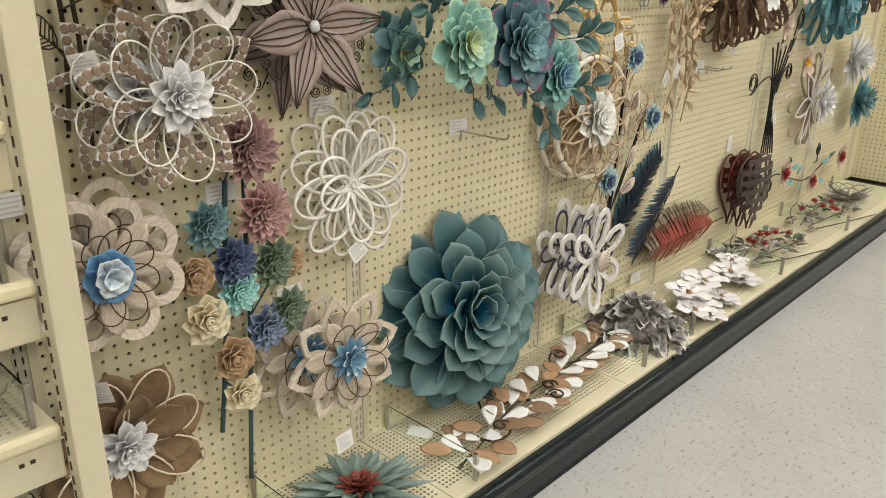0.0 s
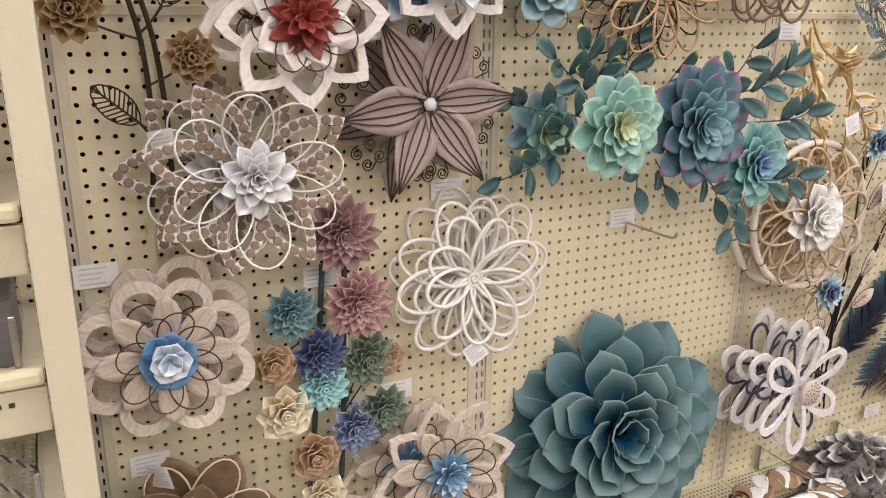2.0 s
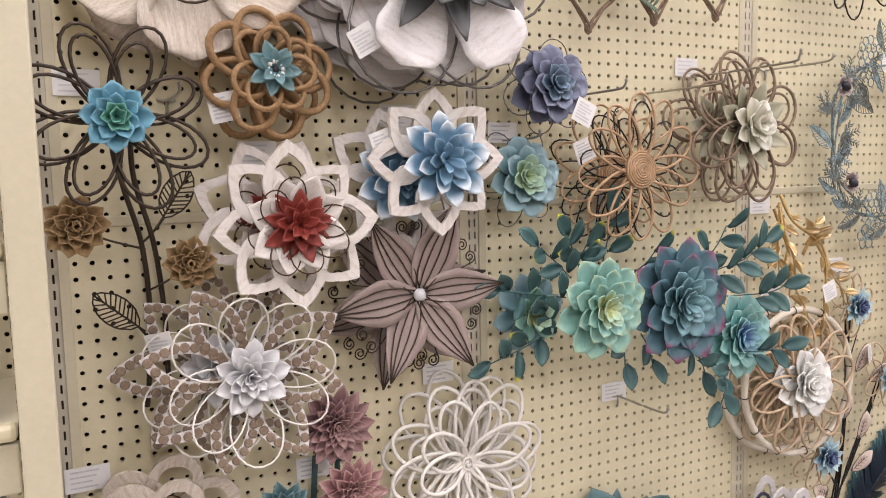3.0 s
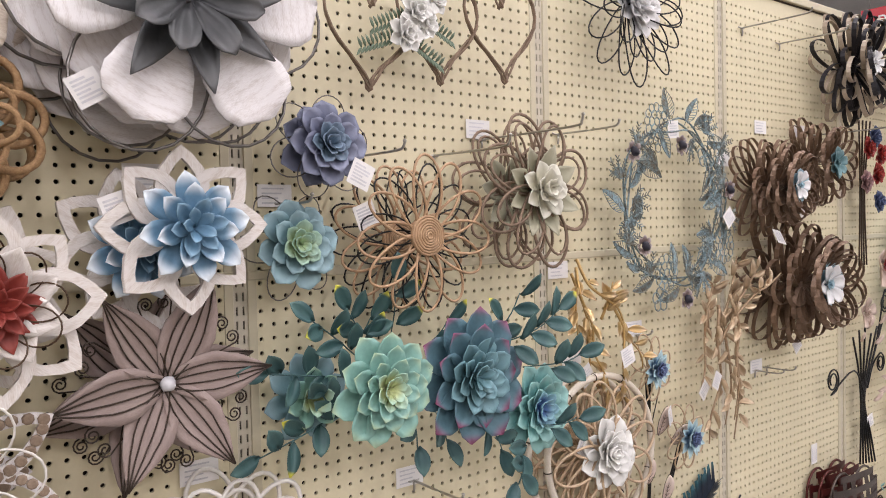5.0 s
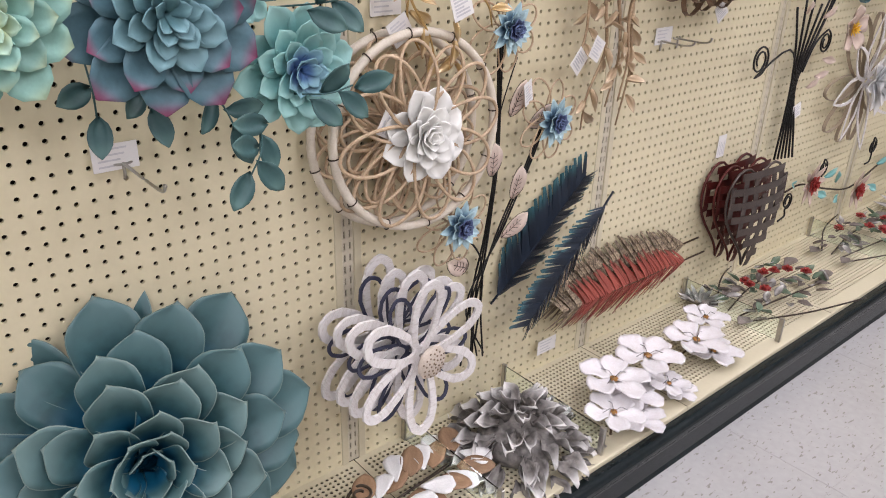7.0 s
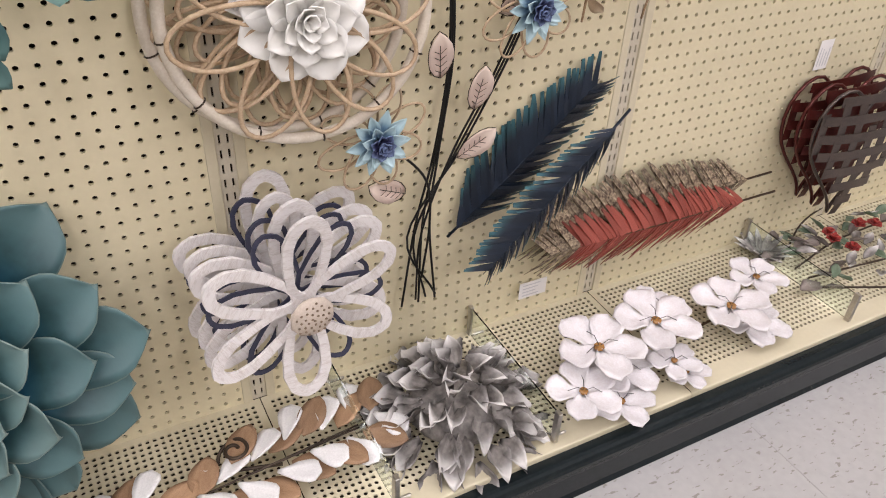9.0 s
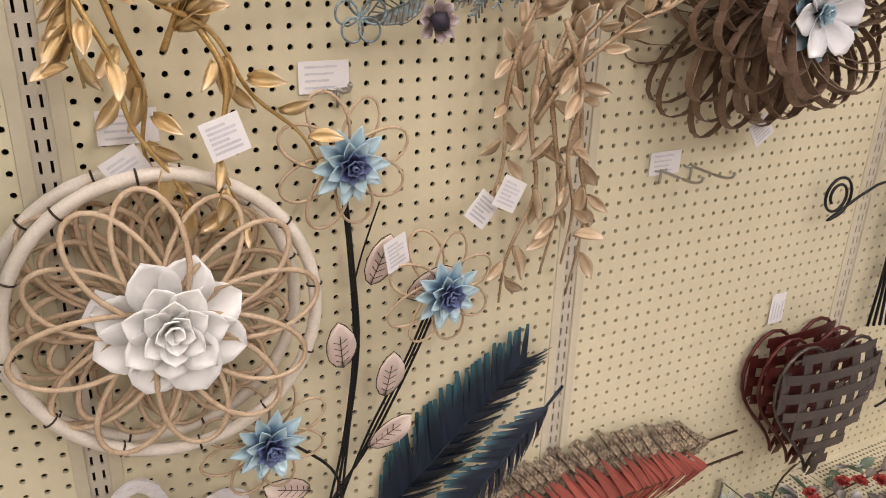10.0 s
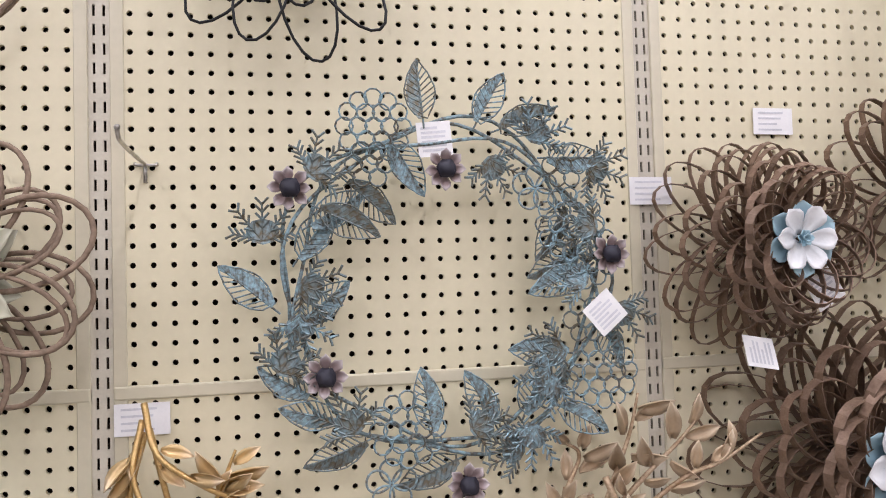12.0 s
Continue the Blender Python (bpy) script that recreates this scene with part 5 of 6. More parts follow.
branch("champagne_leaf_branch", "bundle of champagne metal branches with slender leaves", 2.16, 1.20, 0.03, (
    [(2.135, 1.10, 0.05), (2.18, 1.17, 0.07), (2.26, 1.235, 0.09), (2.31, 1.255, 0.10), (2.365, 1.29, 0.11)],
    [(2.14, 1.12, 0.04), (2.17, 1.22, 0.06), (2.20, 1.29, 0.06), (2.215, 1.345, 0.06)],
    [(2.13, 1.14, 0.02), (2.115, 1.20, 0.03), (2.14, 1.26, 0.03), (2.12, 1.28, 0.03)],
    [(2.17, 1.20, 0.06), (2.205, 1.12, 0.06), (2.215, 1.03, 0.06), (2.24, 0.95, 0.05), (2.225, 0.815, 0.04)],
    [(2.14, 1.20, 0.05), (2.13, 1.10, 0.05), (2.145, 1.00, 0.05), (2.11, 0.90, 0.04), (2.10, 0.825, 0.04)],
    [(2.15, 1.21, 0.04), (2.165, 1.08, 0.06), (2.18, 0.98, 0.06), (2.165, 0.87, 0.05)],
    [(2.12, 1.22, 0.03), (2.10, 1.13, 0.03), (2.10, 1.04, 0.03), (2.075, 0.97, 0.03)],
    [(2.16, 1.24, 0.07), (2.19, 1.15, 0.08), (2.175, 1.06, 0.08), (2.20, 0.97, 0.07), (2.195, 0.88, 0.06)],
    [(2.15, 1.16, 0.05), (2.20, 1.23, 0.08), (2.26, 1.28, 0.08), (2.29, 1.31, 0.08)]), CHAMP, CHAMPW, 8, 0.046, 0.0050)
hang_tag(2.085, 1.010, 0.105, -28, 10)
hang_tag(2.055, 0.985, 0.085, -40, 10)

# patina wreath
w = thing("patina_wreath", "openwork wreath of blue-patina metal leaves, lace blossoms and dark-eyed flowers", "wreath", 1.962, 1.496, 0.065)
RW = 0.208
for off, ph, amp in ((0.0, 0.0, 0.010), (0.010, 1.3, 0.014), (-0.008, 2.6, 0.012)):
    pts = [((RW + off + amp * math.sin(5 * a + ph)) * math.cos(a), (RW + off + amp * math.sin(5 * a + ph)) * math.sin(a), 0.006 * math.sin(3 * a + ph)) for a in [2 * math.pi * i / 60 for i in range(60)]]
    place("vine", mesh_of("vine", *sweep(pts, 0.0026, 5, True), PATINA), w, Matrix.Identity(4))
big = [lace_leaf(PATINA, 0.085, 0.042, LANCE, 9, 0.0011, 0.95), lace_leaf(PATINA_B, 0.085, 0.042, LANCE, 9, 0.0011, -0.95), lace_leaf(PATINA, 0.075, 0.040, LANCE, 8, 0.0011, -0.9)]


def lace_blossom(material, R, rr):
    V, F = [], []
    rows = [(0, 0)] + [(rr * 1.75 * math.cos(k * math.pi / 3), rr * 1.75 * math.sin(k * math.pi / 3)) for k in range(6)] + [(rr * 3.3 * math.cos(k * math.pi / 6), rr * 3.3 * math.sin(k * math.pi / 6)) for k in range(12)]
    for cx, cy in rows:
        if math.hypot(cx, cy) > R:
            continue
        pts = [(cx + rr * math.cos(2 * math.pi * j / 10), cy + rr * math.sin(2 * math.pi * j / 10), 0.004 - 1.2 * math.hypot(cx, cy) ** 2) for j in range(10)]
        v, f = sweep(pts, 0.0013, 4, True)
        k = len(V)
        V += v
        F += [tuple(a + k for a in q) for q in f]
    return mesh_of("lace_blossom", V, F, material, False)


def maple(material, R):
    """A lacy lobed leaf: ribs with small leaflets at their sides."""
    V, F = [], []

    def add(path, r):
        v, f = sweep(path, r, 4)
        k = len(V)
        V.extend(v)
        F.extend(tuple(a + k for a in q) for q in f)

    for a in (-75, -38, 0, 38, 75):
        L = R * (1.0 if abs(a) < 60 else 0.75)
        dx, dy = math.sin(math.radians(a)), math.cos(math.radians(a))
        add([(0, 0, 0), (dx * L, dy * L, 0.003)], 0.0013)
        for t in (0.35, 0.55, 0.75, 0.95):
            for s in (-1, 1):
                b = math.radians(a + s * 42)
                q = (dx * L * t, dy * L * t, 0.002)
                add([q, (q[0] + math.sin(b) * 0.24 * R, q[1] + math.cos(b) * 0.24 * R, 0.002)], 0.0016)
    k = len(V)
    V.extend([(0.42 * R * math.sin(x), 0.25 * R + 0.42 * R * math.cos(x) * 0.8, 0.001) for x in [2 * math.pi * i / 10 for i in range(10)]])
    F.append(tuple(range(k, k + 10))[::-1])
    return mesh_of("lobed_leaf", V, F, material, False)


lace = [lace_blossom(PATINA, 0.046, 0.0115), lace_blossom(PATINA_B, 0.03, 0.0115)]
mp2 = [maple(PATINA, 0.050), maple(PATINA_B, 0.050)]
five = loop(PATINA, 0.030, 0.024, 0.0016, 0.3)
eye_petal = petal(RUSTP, 0.024, 0.015, ROUND, 0.3, 0.1, 0.05, 0.001, 5, 2)


def on_ring(a, dr=0.0):
    return ((RW + dr) * math.cos(math.radians(a)), (RW + dr) * math.sin(math.radians(a)))


for a, dr, turn in ((97, 0.035, 95), (78, 0.035, 60), (70, 0.03, 20), (185, 0.045, 140), (155, -0.035, 30), (148, -0.035, -25), (133, -0.05, -40), (168, -0.03, 55), (192, -0.03, 40), (228, 0.03, 165), (240, 0.035, 200), (262, -0.05, 100), (288, -0.035, 120), (300, -0.02, 70), (330, -0.05, 175), (5, -0.05, 200), (15, -0.04, 210), (32, -0.03, 240), (50, 0.035, 0), (272, 0.045, 200), (312, 0.03, -30), (345, 0.03, -60), (110, -0.01, -60), (216, 0.04, 150)):
    x, y = on_ring(a, dr * 0.4)
    place("pierced_leaf", big[rng.randrange(3)], w, pose(x, y, rng.uniform(0.0, 0.014), rng.uniform(-12, 12), rng.uniform(-12, 12), turn - 90))
for a, dr, k in ((114, 0.02, 0), (252, -0.018, 0), (25, -0.02, 0), (330, 0.035, 0), (44, 0.02, 1), (345, -0.015, 1), (122, -0.02, 1), (12, -0.015, 0)):
    x, y = on_ring(a, dr)
    place("lace_blossom", lace[k], w, Matrix.Translation((x, y, 0.010)))
for a, dr, turn in ((140, 0.02, 40), (165, 0.035, 90), (205, 0.03, 60), (178, -0.02, -20), (190, -0.01, -70), (58, 0.02, 60), (38, 0.05, -20), (70, -0.03, -60), (0, -0.02, 150), (352, 0.03, -60), (235, 0.01, 120), (278, -0.02, 20), (300, 0.01, -100), (318, -0.02, -140), (293, 0.03, 160), (330, -0.03, -170), (20, 0.01, 170)):
    x, y = on_ring(a, dr)
    place("lobed_leaf", mp2[rng.randrange(2)], w, pose(x, y, rng.uniform(0.004, 0.014), rng.uniform(-10, 10), rng.uniform(-10, 10), turn - 90))
for a, dr in ((252, 0.055), (316, -0.01), (46, -0.03)):
    ring(w, five, 5, 0.002, 4, 0.008, 18, 2, 1, "loop_petal", at=on_ring(a, dr))
stam = ball(NIGHT, 0.0118, 0.75, "dark_eye", 0.6)
for at in ((-0.201, 0.128), (-0.002, 0.152), (0.223, 0.037), (-0.162, -0.108), (0.016, -0.255)):
    ring(w, eye_petal, 8, 0.006, 20, 0.014, 0, 6, 1, "petal", at=at)
    place("dark_eye", stam, w, Matrix.Translation((at[0], at[1], 0.027)))
hang_tag(2.170, 1.455, 0.095, 40)
hang_tag(1.950, 1.690, 0.07, 5)
peg_hook(1.58, 1.665, 0.19)


# ---------------------------------------------------------------- strap flowers
def strap_flower(name, label, y, z, x, R, mats, n, rot=0, layers=3, heart=None, gap=0.035, up=0, side=0, wdt=0.010, heart2=None, hr=0.05):
    e = thing(name, label, "wall flower", y, z, x, rot, up, side)
    for k in range(layers):
        for q, m in enumerate(mats):
            me = loop(m, R * (1 - 0.10 * k), R * 0.40, 0, 0.4, 0.012, n=20, flat=(wdt, 0.0012), name="strap")
            ring(e, me, n, 0.006, 4 + 10 * k, gap * k + 0.006 * q, 11 * k + 360 / n / 2 * q, 7, 1.0, "strap")
    if heart:
        zt = gap * (layers - 1) + 0.03
        ring(e, petal(heart2 or heart, hr * 1.12, hr * 0.8, ROUND, 0.2, 0.05, 0.1, 0.0015, 7, 2), 6, 0.006, 12, zt, 25, 3, 1, "petal")
        ring(e, petal(heart, hr, hr * 0.72, ROUND, 0.2, 0.05, 0.1, 0.0015, 7, 2), 6, 0.006, 16, zt + 0.008, 0, 3, 1, "petal")
        rosette(e, hr * 0.3, [heart2 or heart], 2, 6, ROUND, 0.7, 0.2, zt + 0.012, 30, 60, name="heart_petal")
    return e


SKYP = tip_mat("faded_sky_petals", (0.30, 0.46, 0.54), (0.38, 0.54, 0.60), 0.4, 0.5, rough=0.55)
WHP = tip_mat("white_metal_petals", (0.70, 0.70, 0.70), (0.78, 0.77, 0.76), 0.4, 0.5, rough=0.5)
strap_flower("brown_strap_flower", "brown metal strap-loop flower with small white and blue blossom heart", 2.415, 1.545, 0.03, 0.150, [STRAP], 19, 0, 4, WHP, 0.034, heart2=SKYP, hr=0.042)
strap_flower("brown_strap_flower", "large brown metal strap-loop flower with white and sky-blue blossom heart", 2.548, 1.250, 0.02, 0.205, [STRAP], 20, 6, 4, WHP, 0.045, side=-4, heart2=SKYP, hr=0.062, wdt=0.013)
strap_flower("brown_strap_flower", "brown metal strap-loop flower with dark teal heart", 2.70, 1.62, 0.03, 0.150, [STRAP], 14, 10, 3, STEELT, 0.04, hr=0.04)
price_card(2.29, 1.628)
price_card(2.50, 1.735)
hang_tag(2.455, 1.478, 0.16, 30)
hang_tag(2.375, 1.395, 0.13, 80, 30)
hang_tag(2.63, 1.04, 0.05, 35)
strap_flower("black_taupe_strap_flower", "black and taupe metal strap-loop flower with white button heart", 2.93, 1.955, 0.05, 0.190, [STRAP_C, STRAP_K], 10, 0, 3, WHP, 0.04, hr=0.035, wdt=0.014)
price_card(2.745, 1.735)
peg_hook(2.76, 1.72, 0.28, 0.01)
price_card(2.463, 0.987)
peg_hook(2.455, 0.975, 0.10)
peg_hook(2.525, 0.975, 0.10)

# black wire burst at the top
e = thing("wire_burst", "black wire loop burst with pale petal heart", "wall flower", 1.765, 1.985, 0.06, 0, up=2)
ring(e, loop(BLACKW, 0.195, 0.060, 0.0020, 0.4, 0.012), 14, 0, 6, 0, 0, 7, 1, "wire_loop")
ring(e, loop(BLACKW, 0.160, 0.055, 0.0020, 0.4, 0.012), 12, 0, 20, 0.008, 12, 8, 1, "wire_loop")
rosette(e, 0.092, [WHP, WHP, WHP, WHP], 4, 10, ROUND, 0.5, 0.3, 0.02, 14, 66)
peg_hook(2.40, 2.03, 0.22)
peg_hook(2.62, 2.01, 0.22)

# twig hearts
for k, (y, z) in enumerate(((1.012, 1.715), (1.186, 1.742), (1.366, 1.762))):
    h = thing("twig_heart", "open heart of bound brown twigs" + (" with white blossoms and fern" if k < 2 else ""), "heart wreath", y, z, 0.05, rot=(-4, 0, 3)[k])
    for q in range(3):
        pts = []
        for i in range(36):
            t = 2 * math.pi * i / 36
            hx = 0.0065 * 16 * math.sin(t) ** 3
            hy = 0.0072 * (13 * math.cos(t) - 5 * math.cos(2 * t) - 2 * math.cos(3 * t) - math.cos(4 * t)) + 0.122
            pts.append((hx + 0.003 * math.sin(6 * t + 2 * q), hy + 0.003 * math.cos(5 * t + q), 0.005 * math.sin(4 * t + 2 * q)))
        place("twig", mesh_of("twig", *sweep(pts, 0.0028, 5, True), TWIG), h, Matrix.Identity(4))
    if k < 2:
        fl = (0.065, 0.115) if k == 0 else (-0.075, 0.13)
        rosette(h, 0.040, [CHALK, CHALK, CHALK], 3, 7, ROUND, 0.7, 0.3, 0.015, 14, 60, at=fl)
        rosette(h, 0.032, [CHALK, CHALK], 2, 7, ROUND, 0.7, 0.3, 0.012, 14, 60, at=(fl[0] + 0.05, fl[1] + 0.03))
        fern = petal(OLIVE, 0.022, 0.007, LANCE, 0.2, 0, 0, 0.0008, 4, 1)
        for s in (-1, 1):
            for i in range(9):
                for v in (-1, 1):
                    place("fern_leaf", fern, h, pose(fl[0] + s * (0.02 + 0.009 * i), fl[1] - 0.004 * i - 0.01, 0.012, 10, 0, v * 55 - 90 * s))

# metal feathers
def barb_mesh(m, split=0.0):
    """One barb along X for a unit of reach, swept forward along Y to a narrow tip, with thickness and its reach in the UV."""
    V, F, uvs = [], [], []
    for z in (0.0, -0.0012):
        for i in range(6):
            t = i / 5
            y = 0.80 * t ** 1.2
            w = 0.22 * (1 - 0.70 * t ** 2.0) * (1 - split)
            V += [(t, y, z - 0.006 * t * t), (t * 0.97, y + w, z + 0.002 - 0.006 * t * t)]
            uvs += [(0.3, t), (0.7, t)]
    for i in range(5):
        a = 2 * i
        F += [(a, a + 2, a + 3, a + 1), (a + 12, a + 13, a + 15, a + 14), (a, a + 12, a + 14, a + 2), (a + 1, a + 3, a + 15, a + 13)]
    F.append((10, 22, 23, 11))
    return mesh_of("barb", V, F, m, False, uvs)


def feather(base, tip, x, W, m, label, widest=0.5, barbs=24, side=0, quill=0.05, tip_m=None):
    """A feather from its bare quill end to its tip; widest: where along it the vane is broadest."""
    d = Vector((tip[0] - base[0], tip[1] - base[1]))
    L = d.length
    e = thing("metal_feather", label, "feather", base[0], base[1], x, math.degrees(math.atan2(d.y, d.x)) - 90, 0, side)
    place("quill", mesh_of("quill", *sweep([(0.006, -quill, 0), (0.004, L * 0.4, 0.006), (0, L * 0.97, 0.002)], 0.0030, 5, taper=0.25), QUILL[m.name]), e, Matrix.Identity(4))
    kinds = [(barb_mesh(q), barb_mesh(q, 0.35)) for q in (m, tip_m or m)]
    for s in (-1, 1):
        for i in range(barbs):
            t = 0.03 + 0.90 * i / barbs
            u = t / widest * 0.5 if t < widest else 0.5 + (t - widest) / (1 - widest) * 0.5
            reach = W / 2 * (0.22 + 0.78 * math.sin(math.pi * min(0.96, 0.08 + 0.88 * u)) ** 0.7) * rng.uniform(0.88, 1.06)
            if rng.random() < 0.06:
                reach *= 0.75
            me = kinds[1 if t > 0.80 else 0][1 if rng.random() < 0.15 else 0]
            place("barb", me, e, Matrix.Translation((0.004 * (1 - t), t * L, 0.004 + 0.0006 * (i % 3))) @ pose(0, 0, 0, rng.uniform(-3, 3), s * rng.uniform(4, 14), rng.uniform(-4, 4)) @ Matrix.Diagonal((s * reach, 0.55 * W / 2 + 0.45 * reach, 1, 1)))
    return e


QUILL = {FEATHER_N.name: FEATHER_N, FEATHER_S.name: BROWNW, FEATHER_R.name: BROWNW}
feather((1.905, 0.440), (2.206, 0.700), 0.022, 0.165, FEATHER_N, "navy metal feather with teal barb ends hung on the pegboard", 0.25, 42, quill=0.012)
feather((2.205, 0.632), (1.932, 0.368), 0.090, 0.118, FEATHER_N, "navy metal feather with teal tip hung over another", 0.40, 42, quill=0.03)
feather((2.690, 0.366), (2.075, 0.376), 0.030, 0.190, FEATHER_S, "cream and brown speckled metal feather", 0.45, 54, quill=0.06)
feather((2.655, 0.336), (2.075, 0.352), 0.062, 0.165, FEATHER_R, "coral-red metal feather over a speckled one", 0.45, 50, quill=0.085, tip_m=FEATHER_S)
price_card(2.115, 0.362 - 0.13, 0.02)


# lattice hearts
def lattice_heart(y, z, x, m, side):
    h = thing("lattice_heart", "bulging woven-strap metal heart, dark brown and oxblood", "heart", y, z, x, 0, 0, side, "lattice hearts")
    S = 0.0112

    def rim(t):
        return (S * 12.5 * math.sin(t) ** 3, S * (13 * math.cos(t) - 5 * math.cos(2 * t) - 2 * math.cos(3 * t) - math.cos(4 * t)))

    ring_pts = [rim(2 * math.pi * i / 40) + (0.0,) for i in range(40)]
    place("rim", mesh_of("rim", *sweep(ring_pts, 0.0042, 6, True), m), h, Matrix.Identity(4), "rolled metal rim")
    poly = [rim(2 * math.pi * i / 90) for i in range(90)]

    def inside(a, b):
        c = False
        for (x1, y1), (x2, y2) in zip(poly, poly[1:] + poly[:1]):
            if (y1 > b) != (y2 > b) and a < (x2 - x1) * (b - y1) / (y2 - y1) + x1:
                c = not c
        return c

    def bulge(a, b):
        return 0.034 * max(0.0, 1 - (a / 0.142) ** 2) ** 0.6 * max(0.0, 1 - ((b + 0.02) / 0.19) ** 2) ** 0.6 + 0.001

    for k in range(-4, 5):
        for horiz in (0, 1):
            o = k * 0.043 + (0 if not horiz else -0.01)
            run = []
            for i in range(-50, 51):
                s = i * 0.004
                a, b = (o, s) if not horiz else (s, o)
                if inside(a * 0.995, b * 0.995):
                    run.append((a, b, bulge(a, b) + (0.002 if horiz else 0)))
            if len(run) > 2:
                V, F = [], []
                for (a, b, c) in run:
                    dx, dy = (0.0112, 0) if not horiz else (0, 0.0112)
                    V += [(a - dx, b - dy, c), (a + dx, b + dy, c), (a + dx, b + dy, c - 0.0014), (a - dx, b - dy, c - 0.0014)]
                for i in range(len(run) - 1):
                    p = 4 * i
                    F += [(p, p + 1, p + 5, p + 4), (p + 2, p + 3, p + 7, p + 6), (p + 1, p + 2, p + 6, p + 5), (p + 3, p, p + 4, p + 7)]
                place("strap", mesh_of("strap", V, F, m, False), h, Matrix.Identity(4))
    return h


lattice_heart(2.905, 0.452, 0.100, HEART, -4)
lattice_heart(2.900, 0.452, 0.058, HEART_R, -2)
lattice_heart(2.893, 0.455, 0.016, HEART_R, 0)
price_card(2.832, 0.634, rot=90)


# ---------------------------------------------------------------- far bays
def simple_flower(parent, at, z, R, petal_m, heart_m, n=5, shape=ROUND, width=0.8, first=90):
    ring(parent, petal(petal_m, R, R * width, shape, 0.2, 0.08, 0.08, 0.0015, 7, 2), n, R * 0.08, 12, z, first, 4, at=at)
    rosette(parent, R * 0.36, [heart_m], 2, 8, POINT, 0.35, 0.2, z + 0.008, 20, 50, at=at, name="stamen")


b = thing("blossom_tree", "black wire tree bundle with scrolls and blush blossoms, one yellow-hearted", "metal tree", 3.13, 0.80, 0.035)
for k in range(6):
    o = (k - 2.5) * 0.007
    wire("stem", [(o * 2.2 + 0.02, -0.255, 0.004 * k), (o + 0.005, -0.15, 0.004 * k), (o * 0.8 - 0.01, -0.02, 0.006), (o * 3, 0.10, 0.01), (o * 7 + 0.02, 0.22 + 0.02 * (k % 3), 0.014)], 0.0034, BLACKW, b, k=5)


def scroll(parent, start, mid, c, r, turns, s=1):
    pts = [start, mid]
    for i in range(int(turns * 10)):
        a = math.radians(100 * s) - s * i * 2 * math.pi / 10
        q = r * (1 - 0.62 * i / (turns * 10))
        pts.append((c[0] + q * math.cos(a), c[1] + q * math.sin(a), 0.01))
    wire("scroll", pts, 0.0030, BLACKW, parent, k=4)


scroll(b, (-0.005, 0.00, 0.01), (-0.09, 0.10, 0.012), (-0.245, 0.085), 0.045, 2, -1)
scroll(b, (0.02, 0.02, 0.01), (0.06, 0.10, 0.012), (0.13, 0.10), 0.035, 2, 1)
scroll(b, (0.02, 0.05, 0.01), (0.10, 0.20, 0.012), (0.17, 0.32), 0.040, 2, 1)
simple_flower(b, (0.005, 0.475), 0.07, 0.085, PINKP, BLOOD)
simple_flower(b, (0.165, 0.145), 0.06, 0.070, PINKP, YELLOW)
simple_flower(b, (-0.02, 0.30), 0.02, 0.055, PINKP, PINKP, 5)
lm = petal(BLUSH, 0.05, 0.026, LANCE, 0.3, 0.1, 0.1, 0.0012, 6, 2)
for px, py, rz in ((-0.05, 0.20, 30), (0.06, 0.18, -40), (0.09, 0.00, -70), (0.05, -0.03, -40), (0.0, 0.24, 10), (-0.03, 0.38, 60), (0.12, 0.05, -100), (0.10, 0.25, -20)):
    place("leaf", lm, b, pose(px, py, 0.02, 20, 0, rz))
hang_tag(3.16, 0.70, 0.05, 15)

strap_flower("teal_strap_flower", "weathered teal metal strap flower", 3.56, 1.235, 0.03, 0.24, [TEALB], 14, 0, 3, TEALB, 0.04, hr=0.10, wdt=0.018)
hang_tag(3.58, 1.45, 0.12, 20)
e = thing("white_loop_flower", "white and taupe strap flower with white petalled heart", "wall flower", 3.62, 0.735, 0.03, 0)
ring(e, frame_petal(WHITEB, 0.23, 0.085, LANCE, 0.012, 0.003), 8, 0.01, 6, 0.02, 10, 4)
ring(e, loop(STRAP_C, 0.22, 0.07, 0, 0.4, 0.01, flat=(0.012, 0.0014), name="strap"), 10, 0.01, 2, 0.0, 0, 5, 1, "strap")
rosette(e, 0.11, [WHP, WHP, WHP], 3, 8, POINT, 0.45, 0.3, 0.05, 12, 55)
b = thing("dark_berry_stems", "dark stems with red and black metal blossoms", "flower stem", 3.13, 1.55, 0.03)
for k in range(4):
    wire("stem", [(0.02 * k - 0.03, -0.28, 0.01), (0.012 * k - 0.02, 0.0, 0.01), (0.03 * k - 0.05, 0.24, 0.02)], 0.003, IRON, b)
for px, py, m in ((-0.02, 0.14, BLOOD), (0.05, 0.05, BLOOD), (0.03, 0.18, NAVY), (0.06, -0.05, NAVY), (-0.04, 0.02, MAUVE), (0.08, 0.12, BLOOD)):
    rosette(b, 0.042, [m], 3, 7, ROUND, 0.7, 0.3, 0.03, 12, 60, at=(px, py))
b = thing("red_flower_spray", "dark stems with large red metal flowers", "flower stem", 3.30, 1.90, 0.05)
for px, py, m, R in ((0.0, 0.02, BLOOD, 0.085), (0.17, 0.12, BLOOD, 0.08), (0.08, 0.16, TEALB, 0.07), (0.20, -0.03, CHALK, 0.06)):
    wire("stem", [(px, py, 0.03), (px * 0.6, py - 0.15, 0.01), (0.05, -0.35, 0.0)], 0.003, IRON, b)
    rosette(b, R, [m], 4, 8, ROUND, 0.75, 0.3, 0.03, 12, 64, at=(px, py))
